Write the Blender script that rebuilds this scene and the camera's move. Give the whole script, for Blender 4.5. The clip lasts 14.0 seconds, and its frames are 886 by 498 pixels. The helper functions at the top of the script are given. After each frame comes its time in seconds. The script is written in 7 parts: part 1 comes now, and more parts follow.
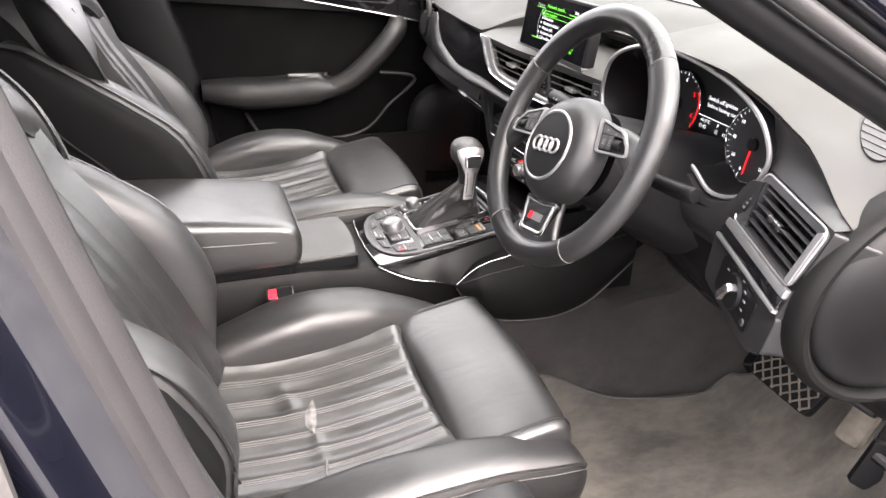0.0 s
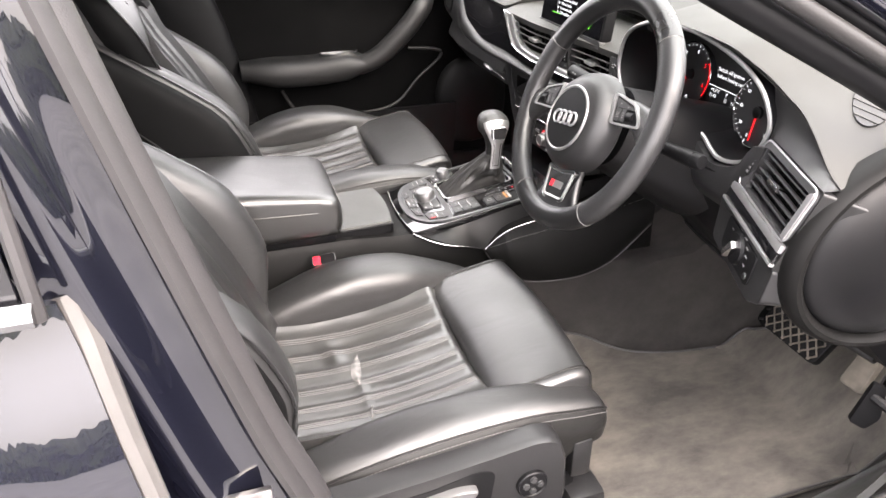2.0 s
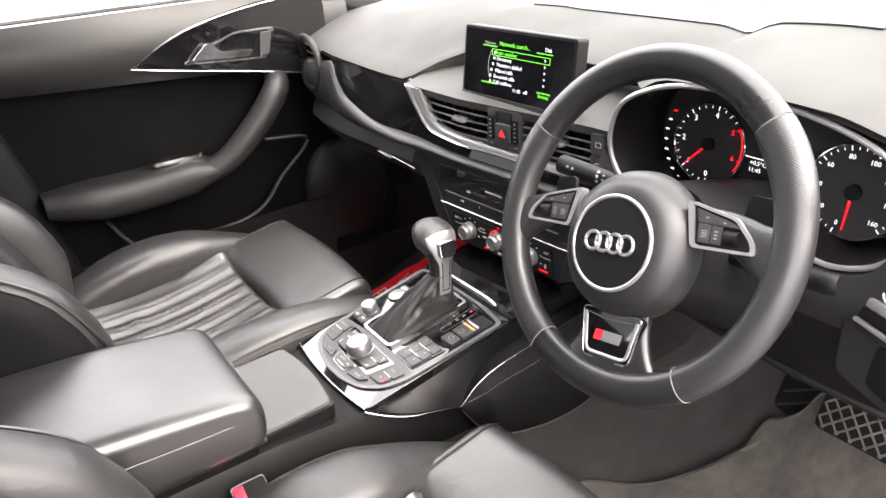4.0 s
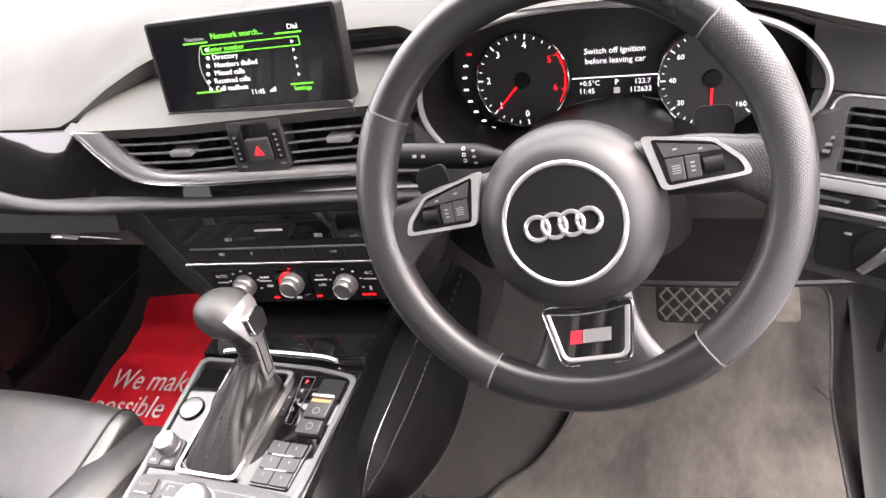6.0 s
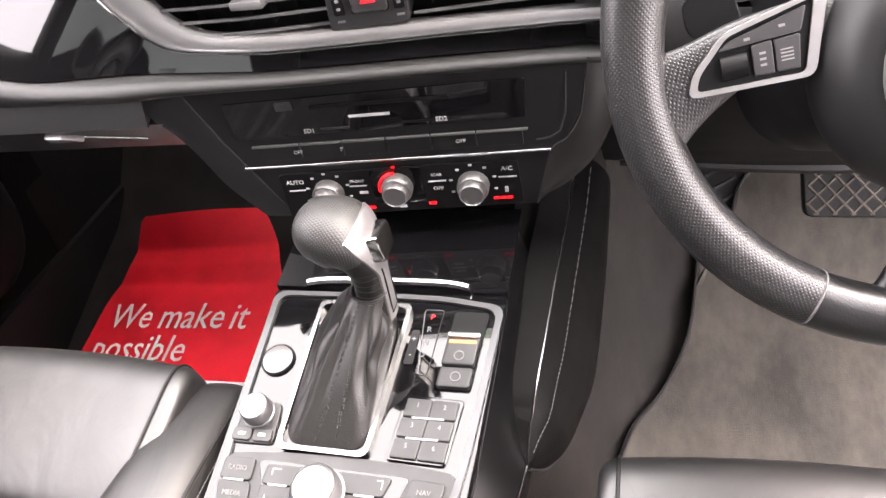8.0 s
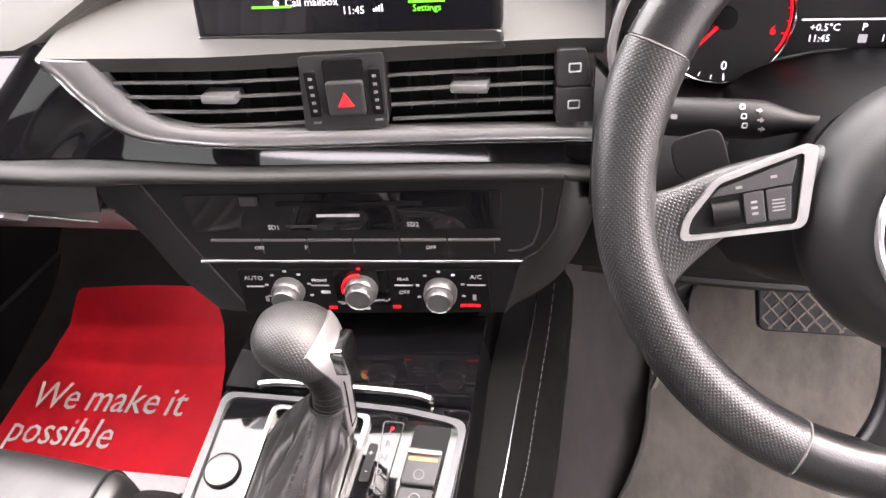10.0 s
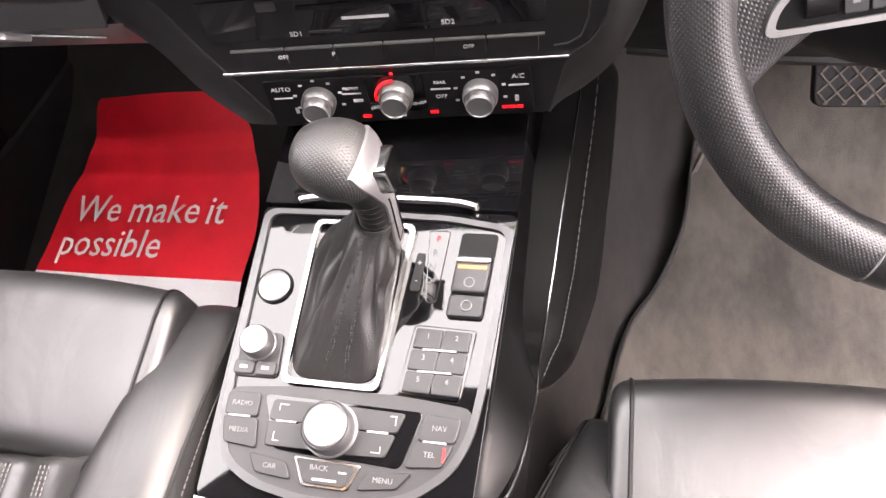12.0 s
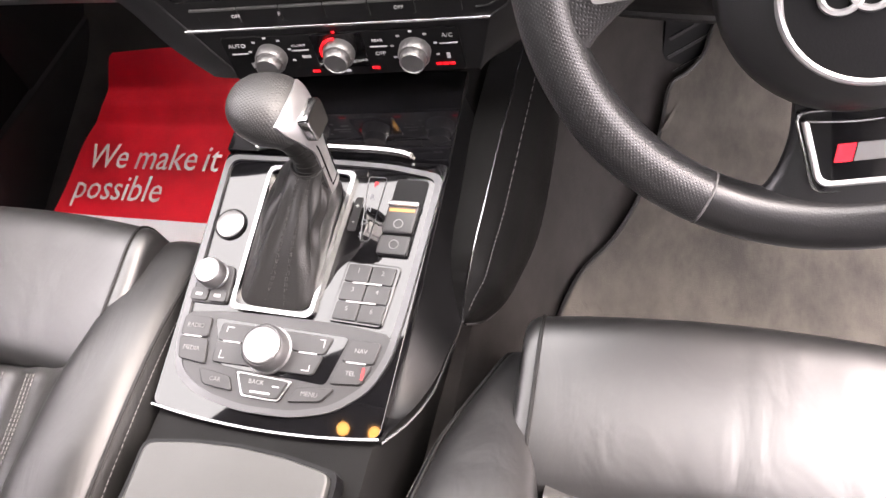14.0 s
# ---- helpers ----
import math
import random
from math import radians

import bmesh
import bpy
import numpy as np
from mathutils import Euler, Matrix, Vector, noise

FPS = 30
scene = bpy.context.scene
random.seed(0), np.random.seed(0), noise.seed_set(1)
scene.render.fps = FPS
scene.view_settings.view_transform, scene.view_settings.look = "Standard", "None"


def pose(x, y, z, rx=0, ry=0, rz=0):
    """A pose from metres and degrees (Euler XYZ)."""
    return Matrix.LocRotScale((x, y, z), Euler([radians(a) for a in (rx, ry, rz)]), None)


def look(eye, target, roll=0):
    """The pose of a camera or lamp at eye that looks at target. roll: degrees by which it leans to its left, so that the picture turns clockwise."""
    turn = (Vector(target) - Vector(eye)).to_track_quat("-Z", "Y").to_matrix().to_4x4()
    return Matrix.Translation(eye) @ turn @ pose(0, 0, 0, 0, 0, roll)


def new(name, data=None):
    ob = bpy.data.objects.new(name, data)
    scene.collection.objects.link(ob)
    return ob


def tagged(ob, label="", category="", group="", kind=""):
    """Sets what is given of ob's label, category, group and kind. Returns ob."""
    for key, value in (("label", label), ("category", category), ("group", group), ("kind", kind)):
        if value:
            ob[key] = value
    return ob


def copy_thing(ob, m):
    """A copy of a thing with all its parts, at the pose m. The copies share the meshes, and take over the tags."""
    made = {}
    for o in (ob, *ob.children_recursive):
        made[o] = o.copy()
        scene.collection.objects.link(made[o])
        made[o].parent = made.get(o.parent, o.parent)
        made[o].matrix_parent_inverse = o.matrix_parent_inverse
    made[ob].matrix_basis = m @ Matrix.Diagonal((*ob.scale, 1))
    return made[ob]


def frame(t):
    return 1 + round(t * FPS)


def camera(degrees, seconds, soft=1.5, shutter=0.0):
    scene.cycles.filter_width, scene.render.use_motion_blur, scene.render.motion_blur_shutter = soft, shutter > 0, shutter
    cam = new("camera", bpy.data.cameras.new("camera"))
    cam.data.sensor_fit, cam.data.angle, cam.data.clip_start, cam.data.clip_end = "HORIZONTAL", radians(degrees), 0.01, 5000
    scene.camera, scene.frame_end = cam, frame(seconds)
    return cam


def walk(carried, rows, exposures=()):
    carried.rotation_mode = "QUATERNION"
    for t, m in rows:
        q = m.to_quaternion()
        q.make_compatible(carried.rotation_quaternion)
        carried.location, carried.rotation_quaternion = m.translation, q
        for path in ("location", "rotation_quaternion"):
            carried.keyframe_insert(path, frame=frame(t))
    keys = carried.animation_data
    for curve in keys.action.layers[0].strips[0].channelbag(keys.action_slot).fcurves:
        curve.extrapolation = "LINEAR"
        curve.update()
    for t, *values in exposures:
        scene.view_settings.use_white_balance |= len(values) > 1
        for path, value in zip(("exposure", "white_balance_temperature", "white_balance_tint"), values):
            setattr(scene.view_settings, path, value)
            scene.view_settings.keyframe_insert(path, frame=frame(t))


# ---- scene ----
cam = camera(62.82, 14.0)
PATH = [
    (0, (1.1684, -0.0388, 1.2473), (0.3307, 0.2710, 0.7975), 2.28),
    (0.5, (1.2040, -0.0212, 1.2688), (0.3407, 0.2373, 0.8352), 0.78),
    (1, (1.2232, -0.0465, 1.2754), (0.3585, 0.2111, 0.8442), -0.32),
    (1.5, (1.2496, -0.0593, 1.2814), (0.4061, 0.2068, 0.8148), -0.16),
    (2, (1.2486, -0.0699, 1.2891), (0.4182, 0.1964, 0.7997), -0.10),
    (2.5, (1.2169, -0.0449, 1.2951), (0.3679, 0.2124, 0.8336), -1.29),
    (3, (1.1184, -0.0416, 1.2869), (0.2571, 0.2252, 0.8546), -2.27),
    (3.2, (1.0609, -0.0595, 1.2795), (0.2080, 0.2411, 0.8527), -2.33),
    (5.3, (0.5014, -0.0893, 1.2271), (0.0219, 0.6229, 0.7144), -8.73),
    (5.5, (0.4904, -0.0909, 1.2158), (0.0432, 0.6350, 0.6933), -9.68),
    (6, (0.4691, -0.0615, 1.2331), (0.1288, 0.7188, 0.7084), -11.63),
    (6.5, (0.4585, -0.0552, 1.2338), (0.1851, 0.7581, 0.7201), -9.90),
    (7, (0.3917, -0.0553, 1.2263), (0.1122, 0.7050, 0.6399), -12.52),
    (7.5, (0.2959, 0.0051, 1.1815), (0.0008, 0.7393, 0.5700), -13.42),
    (8, (0.2116, 0.0454, 1.1396), (-0.0487, 0.7686, 0.4999), -11.95),
    (8.5, (0.1679, 0.0670, 1.1371), (-0.0538, 0.8305, 0.5305), -8.63),
    (9, (0.1732, 0.0717, 1.1339), (-0.0305, 0.8530, 0.5439), -6.71),
    (9.2, (0.1793, 0.0734, 1.1435), (-0.0168, 0.8712, 0.5734), -5.91),
    (11.3, (0.1864, 0.0783, 1.1591), (0.0019, 0.8408, 0.5390), -4.61),
    (11.5, (0.1766, 0.0783, 1.1546), (-0.0108, 0.8022, 0.4905), -5.60),
    (12, (0.1632, 0.1096, 1.1567), (-0.0372, 0.6898, 0.3673), -12.26),
    (12.5, (0.1551, 0.1249, 1.1652), (-0.0648, 0.6048, 0.3159), -18.80),
    (13, (0.1479, 0.1306, 1.1703), (-0.0791, 0.5562, 0.2943), -22.21),
    (13.5, (0.1757, 0.1225, 1.1706), (-0.0607, 0.5582, 0.3021), -21.35),
    (14, (0.2701, 0.0835, 1.1830), (0.0149, 0.6058, 0.3694), -16.59),
]
EXPOSURES = [(0, 3.18, 6750, 18), (3.2, 3.2, 6800, 17), (5.4, 3.54, 6800, 21), (7, 3.6, 6900, 22), (9, 3.8, 6900, 24), (11.5, 3.62, 6900, 25), (14, 3.42, 6900, 24)]
walk(cam, [(t, look(eye, target, roll)) for t, eye, target, roll in PATH], EXPOSURES)

# ---- light ----
world = bpy.data.worlds.new("sky")
scene.world = world
world.use_nodes = True
wn = world.node_tree.nodes
sky = wn.new("ShaderNodeTexSky")
sky.sky_type, sky.sun_disc = "NISHITA", False
sky.sun_elevation, sky.sun_rotation = radians(48), radians(70)
sky.air_density, sky.dust_density, sky.ozone_density = 1.0, 6.0, 1.0
veil = wn.new("ShaderNodeMix")
veil.data_type = "RGBA"
veil.inputs[0].default_value = 0.72
# overcast: the zenith is brighter than the horizon
where, split, rise_up = wn.new("ShaderNodeTexCoord"), wn.new("ShaderNodeSeparateXYZ"), wn.new("ShaderNodeMapRange")
rise_up.inputs[1].default_value, rise_up.inputs[2].default_value = 0.0, 1.0
rise_up.inputs[3].default_value, rise_up.inputs[4].default_value = 0.85, 2.3
tone = wn.new("ShaderNodeVectorMath")
tone.operation = "SCALE"
tone.inputs[0].default_value = (7.6, 7.6, 7.6)
world.node_tree.links.new(where.outputs["Generated"], split.inputs[0])
world.node_tree.links.new(split.outputs[2], rise_up.inputs[0])
world.node_tree.links.new(rise_up.outputs[0], tone.inputs["Scale"])
world.node_tree.links.new(tone.outputs[0], veil.inputs[7])
world.node_tree.links.new(sky.outputs[0], veil.inputs[6])
world.node_tree.links.new(veil.outputs[2], wn["Background"].inputs[0])
wn["Background"].inputs[1].default_value = 0.15
sun = new("sun", bpy.data.lights.new("sun", "SUN"))
sun.data.energy, sun.data.angle, sun.data.color = 1.0, radians(55), (1.0, 0.96, 0.9)
sun.matrix_world = look((4, 1.5, 5), (0, 0.2, 0.6))


# ---- materials ----


def material(name, base, rough=0.5, metal=0.0, spec=0.5, grain=0.0, grain_size=400.0, stain=0.0, stain_size=14.0, coat=0.0, tint=None, relief="noise", coat_rough=0.03, crease=0.0, crease_size=40.0, streak=False, coat_ior=1.5):
    """A surface with variation at two scales: stain (broad) and grain (fine relief), sizes in 1/m."""
    m = bpy.data.materials.new(name)
    m.use_nodes = True
    n, l = m.node_tree.nodes, m.node_tree.links
    b = n["Principled BSDF"]
    b.inputs["Base Color"].default_value = (*base, 1)
    b.inputs["Roughness"].default_value = rough
    b.inputs["Metallic"].default_value = metal
    b.inputs["Specular IOR Level"].default_value = spec
    b.inputs["Coat Weight"].default_value = coat
    b.inputs["Coat Roughness"].default_value = coat_rough
    b.inputs["Coat IOR"].default_value = coat_ior
    at = n.new("ShaderNodeTexCoord")
    if stain:
        t = n.new("ShaderNodeTexNoise")
        t.inputs["Scale"].default_value, t.inputs["Detail"].default_value = stain_size, 6
        if streak:
            drag = n.new("ShaderNodeMapping")
            drag.inputs["Scale"].default_value = (1.7, 0.8, 1.0)
            l.new(at.outputs["Object"], drag.inputs[0])
            l.new(drag.outputs[0], t.inputs["Vector"])
            t.inputs["Detail"].default_value, t.inputs["Roughness"].default_value = 10, 0.68
        else:
            l.new(at.outputs["Object"], t.inputs["Vector"])
        mix = n.new("ShaderNodeMix")
        mix.data_type = "RGBA"
        other = tint or tuple(c * (1 - stain) for c in base)
        mix.inputs[6].default_value, mix.inputs[7].default_value = (*base, 1), (*other, 1)
        ramp = n.new("ShaderNodeMapRange")
        ramp.inputs[1].default_value, ramp.inputs[2].default_value = 0.35, 0.7
        l.new(t.outputs[0], ramp.inputs[0])
        l.new(ramp.outputs[0], mix.inputs[0])
        l.new(mix.outputs[2], b.inputs["Base Color"])
        rr = n.new("ShaderNodeMapRange")
        rr.inputs[1].default_value, rr.inputs[2].default_value = 0.3, 0.75
        rr.inputs[3].default_value, rr.inputs[4].default_value = rough * 0.88, min(1.0, rough * 1.15)
        l.new(t.outputs[0], rr.inputs[0])
        l.new(rr.outputs[0], b.inputs["Roughness"])
    if grain:
        if relief == "leather":
            g = n.new("ShaderNodeTexVoronoi")
            g.feature = "DISTANCE_TO_EDGE"
            g.inputs["Scale"].default_value = grain_size
            out = g.outputs["Distance"]
        elif relief == "dots":
            g = n.new("ShaderNodeTexVoronoi")
            g.voronoi_dimensions = "2D"
            g.inputs["Scale"].default_value = grain_size
            g.inputs["Randomness"].default_value = 0.05
            turn = n.new("ShaderNodeMapping")
            turn.inputs["Rotation"].default_value = (0, 0, radians(45))
            l.new(at.outputs["UV"], turn.inputs[0])
            pit = n.new("ShaderNodeMapRange")
            pit.inputs[1].default_value, pit.inputs[2].default_value = 0.12, 0.34
            l.new(g.outputs["Distance"], pit.inputs[0])
            out = pit.outputs[0]
        else:
            g = n.new("ShaderNodeTexNoise")
            g.inputs["Scale"].default_value, g.inputs["Detail"].default_value = grain_size, 4
            out = g.outputs[0]
        l.new(turn.outputs[0] if relief == "dots" else at.outputs["Object"], g.inputs["Vector"])
        bump = n.new("ShaderNodeBump")
        bump.inputs["Strength"].default_value = grain
        bump.inputs["Distance"].default_value = 0.4 / grain_size
        l.new(out, bump.inputs["Height"])
        l.new(bump.outputs[0], b.inputs["Normal"])
        if crease:
            w = n.new("ShaderNodeTexNoise")
            w.inputs["Scale"].default_value, w.inputs["Detail"].default_value, w.inputs["Distortion"].default_value = crease_size, 3, 1.4
            stretch = n.new("ShaderNodeMapping")
            stretch.inputs["Scale"].default_value = (1.0, 0.45, 1.0)
            fold = n.new("ShaderNodeBump")
            fold.inputs["Strength"].default_value, fold.inputs["Distance"].default_value = crease, 0.09 / crease_size
            l.new(at.outputs["Object"], stretch.inputs[0])
            l.new(stretch.outputs[0], w.inputs["Vector"])
            l.new(w.outputs[0], fold.inputs["Height"])
            l.new(fold.outputs[0], bump.inputs["Normal"])
    return m


def glowing(name, colour, strength):
    m = bpy.data.materials.new(name)
    m.use_nodes = True
    b = m.node_tree.nodes["Principled BSDF"]
    b.inputs["Base Color"].default_value = (0.02, 0.02, 0.02, 1)
    b.inputs["Emission Color"].default_value = (*colour, 1)
    b.inputs["Emission Strength"].default_value = strength
    return m


LEATHER = material("black_leather", (0.009, 0.009, 0.0092), 0.38, spec=0.95, grain=0.14, grain_size=1100, stain=0.3, stain_size=9, relief="leather", crease=0.32, crease_size=24)
LEATHER_WORN = material("worn_leather", (0.0105, 0.0105, 0.0105), 0.37, spec=1.0, grain=0.14, grain_size=1100, stain=0.35, stain_size=18, tint=(0.024, 0.024, 0.023), relief="leather", crease=0.36, crease_size=30)
LEATHER_DARK = material("dark_leather", (0.01, 0.0098, 0.0095), 0.46, spec=0.25, grain=0.2, grain_size=800, stain=0.3, relief="leather", crease=0.25, crease_size=30)
THREAD = material("grey_thread", (0.11, 0.108, 0.105), 0.8, grain=0.3, grain_size=1500)
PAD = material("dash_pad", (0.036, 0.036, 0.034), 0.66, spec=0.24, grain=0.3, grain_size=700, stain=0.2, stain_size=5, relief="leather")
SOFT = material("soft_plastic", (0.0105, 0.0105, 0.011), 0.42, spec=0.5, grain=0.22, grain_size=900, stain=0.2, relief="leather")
DARK = material("dark_plastic", (0.0035, 0.0035, 0.004), 0.48, spec=0.2, grain=0.2, grain_size=800, stain=0.25)
# base lowered further than black lining needs, to shade the side-facing door panels
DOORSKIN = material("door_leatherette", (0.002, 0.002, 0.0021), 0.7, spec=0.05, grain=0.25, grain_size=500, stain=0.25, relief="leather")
HEADLINER = material("headliner_fabric", (0.02, 0.02, 0.021), 0.9, grain=0.4, grain_size=900, stain=0.1)
GLOSS = material("gloss_black", (0.004, 0.004, 0.0045), 0.035, spec=0.68, stain=0.2, stain_size=30)
BUTTON = material("grey_button", (0.024, 0.024, 0.025), 0.42, grain=0.12, grain_size=1200, stain=0.12, stain_size=40)
BEZEL = material("satin_grey_bezel", (0.085, 0.085, 0.088), 0.35, metal=0.6, grain=0.1, grain_size=1500, stain=0.1, stain_size=40)
ALU = material("satin_aluminium", (0.4, 0.4, 0.4), 0.34, metal=0.85, grain=0.06, grain_size=1500, stain=0.08, stain_size=60)
CHROME = material("chrome", (0.6, 0.6, 0.605), 0.14, metal=1.0, stain=0.05, stain_size=80)
SILVER = material("brushed_button", (0.2, 0.2, 0.203), 0.42, metal=0.85, grain=0.08, grain_size=2000, stain=0.06)
CARPET = material("carpet", (0.036, 0.0335, 0.0305), 0.95, spec=0.2, grain=1.0, grain_size=700, stain=0.5, stain_size=7, tint=(0.1, 0.0915, 0.079), streak=True)
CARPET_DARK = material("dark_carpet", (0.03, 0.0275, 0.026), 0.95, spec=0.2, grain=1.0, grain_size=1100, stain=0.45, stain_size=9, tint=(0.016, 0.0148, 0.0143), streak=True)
PAINT = material("dark_blue_paint", (0.005, 0.0054, 0.0105), 0.35, metal=0.5, spec=0.2, coat=1.0, coat_rough=0.012, stain=0.15, stain_size=5, coat_ior=1.6)
RUBBER = material("seal_rubber", (0.021, 0.0195, 0.02), 0.5, grain=0.3, grain_size=500, stain=0.3, stain_size=12)
SILL_GREY = material("grey_sill_plastic", (0.06, 0.058, 0.056), 0.42, grain=0.25, grain_size=600, stain=0.25, stain_size=12)
# seat sides get little light; that shade is put into this near-black base
SEAT_SHADED = material("shaded_seat_side", (0.0035, 0.0035, 0.0037), 0.6, spec=0.1, grain=0.25, grain_size=420, stain=0.25, relief="leather")
LEATHER_SMOOTH = material("smooth_leather", (0.0125, 0.0125, 0.0127), 0.41, spec=0.9, grain=0.13, grain_size=1100, stain=0.3, stain_size=9, relief="leather", crease=0.2, crease_size=16)
SATIN = material("satin_silver_paint", (0.17, 0.17, 0.168), 0.38, metal=0.7, grain=0.06, grain_size=1800, stain=0.1, stain_size=60)
DULL = material("worn_chrome", (0.33, 0.33, 0.332), 0.22, metal=1.0, stain=0.12, stain_size=60)
LEDGE = material("ledge_skin", (0.013, 0.013, 0.0128), 0.45, spec=0.42, grain=0.2, grain_size=650, stain=0.15, stain_size=6, relief="leather")
LID_GREY = material("satin_lid", (0.04, 0.041, 0.039), 0.48, spec=0.55, grain=0.12, grain_size=700, stain=0.1, relief="leather")
# the passenger floor's carpet, with the shade of the closed side in its colour
CARPET_SHADED = material("shaded_carpet", (0.014, 0.013, 0.013), 0.95, spec=0.2, grain=1.0, grain_size=1100, stain=0.4, stain_size=14)
SEAL_DARK = material("dark_seal", (0.02, 0.019, 0.019), 0.5, grain=0.3, grain_size=500, stain=0.3, stain_size=12)
ARM_LEATHER = material("armrest_leather", (0.01, 0.01, 0.01), 0.4, spec=1.0, grain=0.14, grain_size=1100, stain=0.25, stain_size=9, relief="leather", crease=0.14, crease_size=14)
LEATHER_SIDE = material("bolster_leather", (0.0095, 0.0095, 0.0097), 0.47, spec=0.72, grain=0.15, grain_size=1100, stain=0.3, stain_size=9, relief="leather", crease=0.34, crease_size=22)
LOWER_PANEL = material("lower_dash_skin", (0.026, 0.0262, 0.026), 0.5, spec=0.5, grain=0.25, grain_size=700, stain=0.2, stain_size=10, relief="leather")
SLAT = material("vent_slat", (0.1, 0.1, 0.101), 0.32, spec=0.7, grain=0.1, grain_size=900, stain=0.1, stain_size=40)
STEEL = material("bare_steel", (0.35, 0.34, 0.33), 0.3, metal=1.0, stain=0.2, stain_size=50)
PEDAL = material("pedal_rubber", (0.1, 0.088, 0.072), 0.8, grain=0.5, grain_size=500, stain=0.4, stain_size=40)
RED_PAPER = material("red_paper", (0.88, 0.014, 0.03), 0.55, grain=0.15, grain_size=200, stain=0.12, stain_size=14)
WHITE_PAPER = material("white_paper", (0.8, 0.8, 0.8), 0.7, grain=0.15, grain_size=200, stain=0.06)
BOOT = material("boot_leather", (0.014, 0.0135, 0.013), 0.42, spec=0.6, grain=0.3, grain_size=420, stain=0.3, relief="leather", crease=0.25, crease_size=60)
THREAD_DARK = material("dark_thread", (0.03, 0.029, 0.028), 0.7, grain=0.3, grain_size=1500)
DOOR_SOFT = material("door_soft_skin", (0.0075, 0.0075, 0.0078), 0.5, spec=0.3, grain=0.25, grain_size=500, stain=0.2, relief="leather")
GLOVE = material("glovebox_skin", (0.012, 0.012, 0.0125), 0.36, spec=0.9, grain=0.08, grain_size=700, stain=0.15, stain_size=12)
FLANK = material("glossy_flank", (0.003, 0.003, 0.0032), 0.36, spec=0.2, stain=0.2, stain_size=30)
STACK = material("satin_black_fascia", (0.007, 0.007, 0.0074), 0.38, spec=0.35, grain=0.12, grain_size=1200, stain=0.15, stain_size=20)
CONSOLE = material("console_skin", (0.0055, 0.0054, 0.0053), 0.5, spec=0.09, grain=0.3, grain_size=700, stain=0.2, relief="leather")
TRIM = material("satin_trim", (0.33, 0.33, 0.328), 0.34, metal=0.7, grain=0.06, grain_size=1500, stain=0.1, stain_size=40)
GREY_PRINT = material("grey_print", (0.17, 0.17, 0.17), 0.6)
# worn leather, paler still for the sky's glint on the folds
WORN_GLINT = material("worn_glinting_leather", (0.14, 0.135, 0.13), 0.6, grain=0.4, grain_size=500, stain=0.6, stain_size=90, tint=(0.05, 0.05, 0.05))
WHITE_PRINT = material("white_print", (0.42, 0.42, 0.42), 0.6)
DIAL = material("dial_face", (0.008, 0.008, 0.009), 0.6, grain=0.1, grain_size=900)
SCREEN_OFF = material("screen_glass", (0.004, 0.004, 0.005), 0.12, coat=0.5, stain=0.2, stain_size=30)
ASPHALT = material("pale_paving", (0.22, 0.217, 0.22), 0.9, grain=0.8, grain_size=120, stain=0.35, stain_size=1.2)
VERGE = material("dry_grass", (0.3, 0.27, 0.13), 0.95, grain=1.0, grain_size=40, stain=0.5, stain_size=1.5, tint=(0.16, 0.2, 0.06))
WHITE_LIT = glowing("lit_white", (0.9, 0.95, 1.0), 0.17)
GREEN_LIT = glowing("lit_green", (0.1, 0.75, 0.015), 0.2)
AMBER_LIT = glowing("lit_amber", (1.0, 0.42, 0.12), 0.22)
RED_LIT = glowing("lit_red", (1.0, 0.004, 0.008), 0.22)
WARM_LIT = glowing("lit_warm", (1.0, 0.5, 0.12), 3.0)
GREY_LIT = glowing("lit_grey", (0.5, 0.52, 0.55), 0.09)
GLASS = bpy.data.materials.new("window_glass")
GLASS.use_nodes = True
gn, gl = GLASS.node_tree.nodes, GLASS.node_tree.links
clear, shine, both, rise = gn.new("ShaderNodeBsdfTransparent"), gn.new("ShaderNodeBsdfGlossy"), gn.new("ShaderNodeMixShader"), gn.new("ShaderNodeLayerWeight")
clear.inputs[0].default_value, shine.inputs["Roughness"].default_value = (0.83, 0.85, 0.835, 1), 0.01
steep, gain = gn.new("ShaderNodeMath"), gn.new("ShaderNodeMath")
steep.operation, gain.operation = "POWER", "MULTIPLY_ADD"
rise.inputs[0].default_value, steep.inputs[1].default_value = 0.5, 5
gain.inputs[1].default_value, gain.inputs[2].default_value = 0.8, 0.02
gl.new(rise.outputs["Facing"], steep.inputs[0])
gl.new(steep.outputs[0], gain.inputs[0])
gl.new(gain.outputs[0], both.inputs[0])
gl.new(clear.outputs[0], both.inputs[1])
gl.new(shine.outputs[0], both.inputs[2])
gl.new(both.outputs[0], gn["Material Output"].inputs[0])

TINTED = GLASS.copy()
TINTED.name = "tinted_glass"
TINTED.node_tree.nodes["Transparent BSDF"].inputs[0].default_value = (0.4, 0.42, 0.41, 1)

# ---- builders ----


def thing(name, at=(0, 0, 0), label="", category="", group="", kind=""):
    ob = new(name)
    ob.location = at
    ob.empty_display_size = 0.05
    return tagged(ob, label, category, group, kind)


def shade(me, flat=False):
    if not flat:
        me.polygons.foreach_set("use_smooth", [True] * len(me.polygons))
        me.set_sharp_from_angle(angle=radians(38))


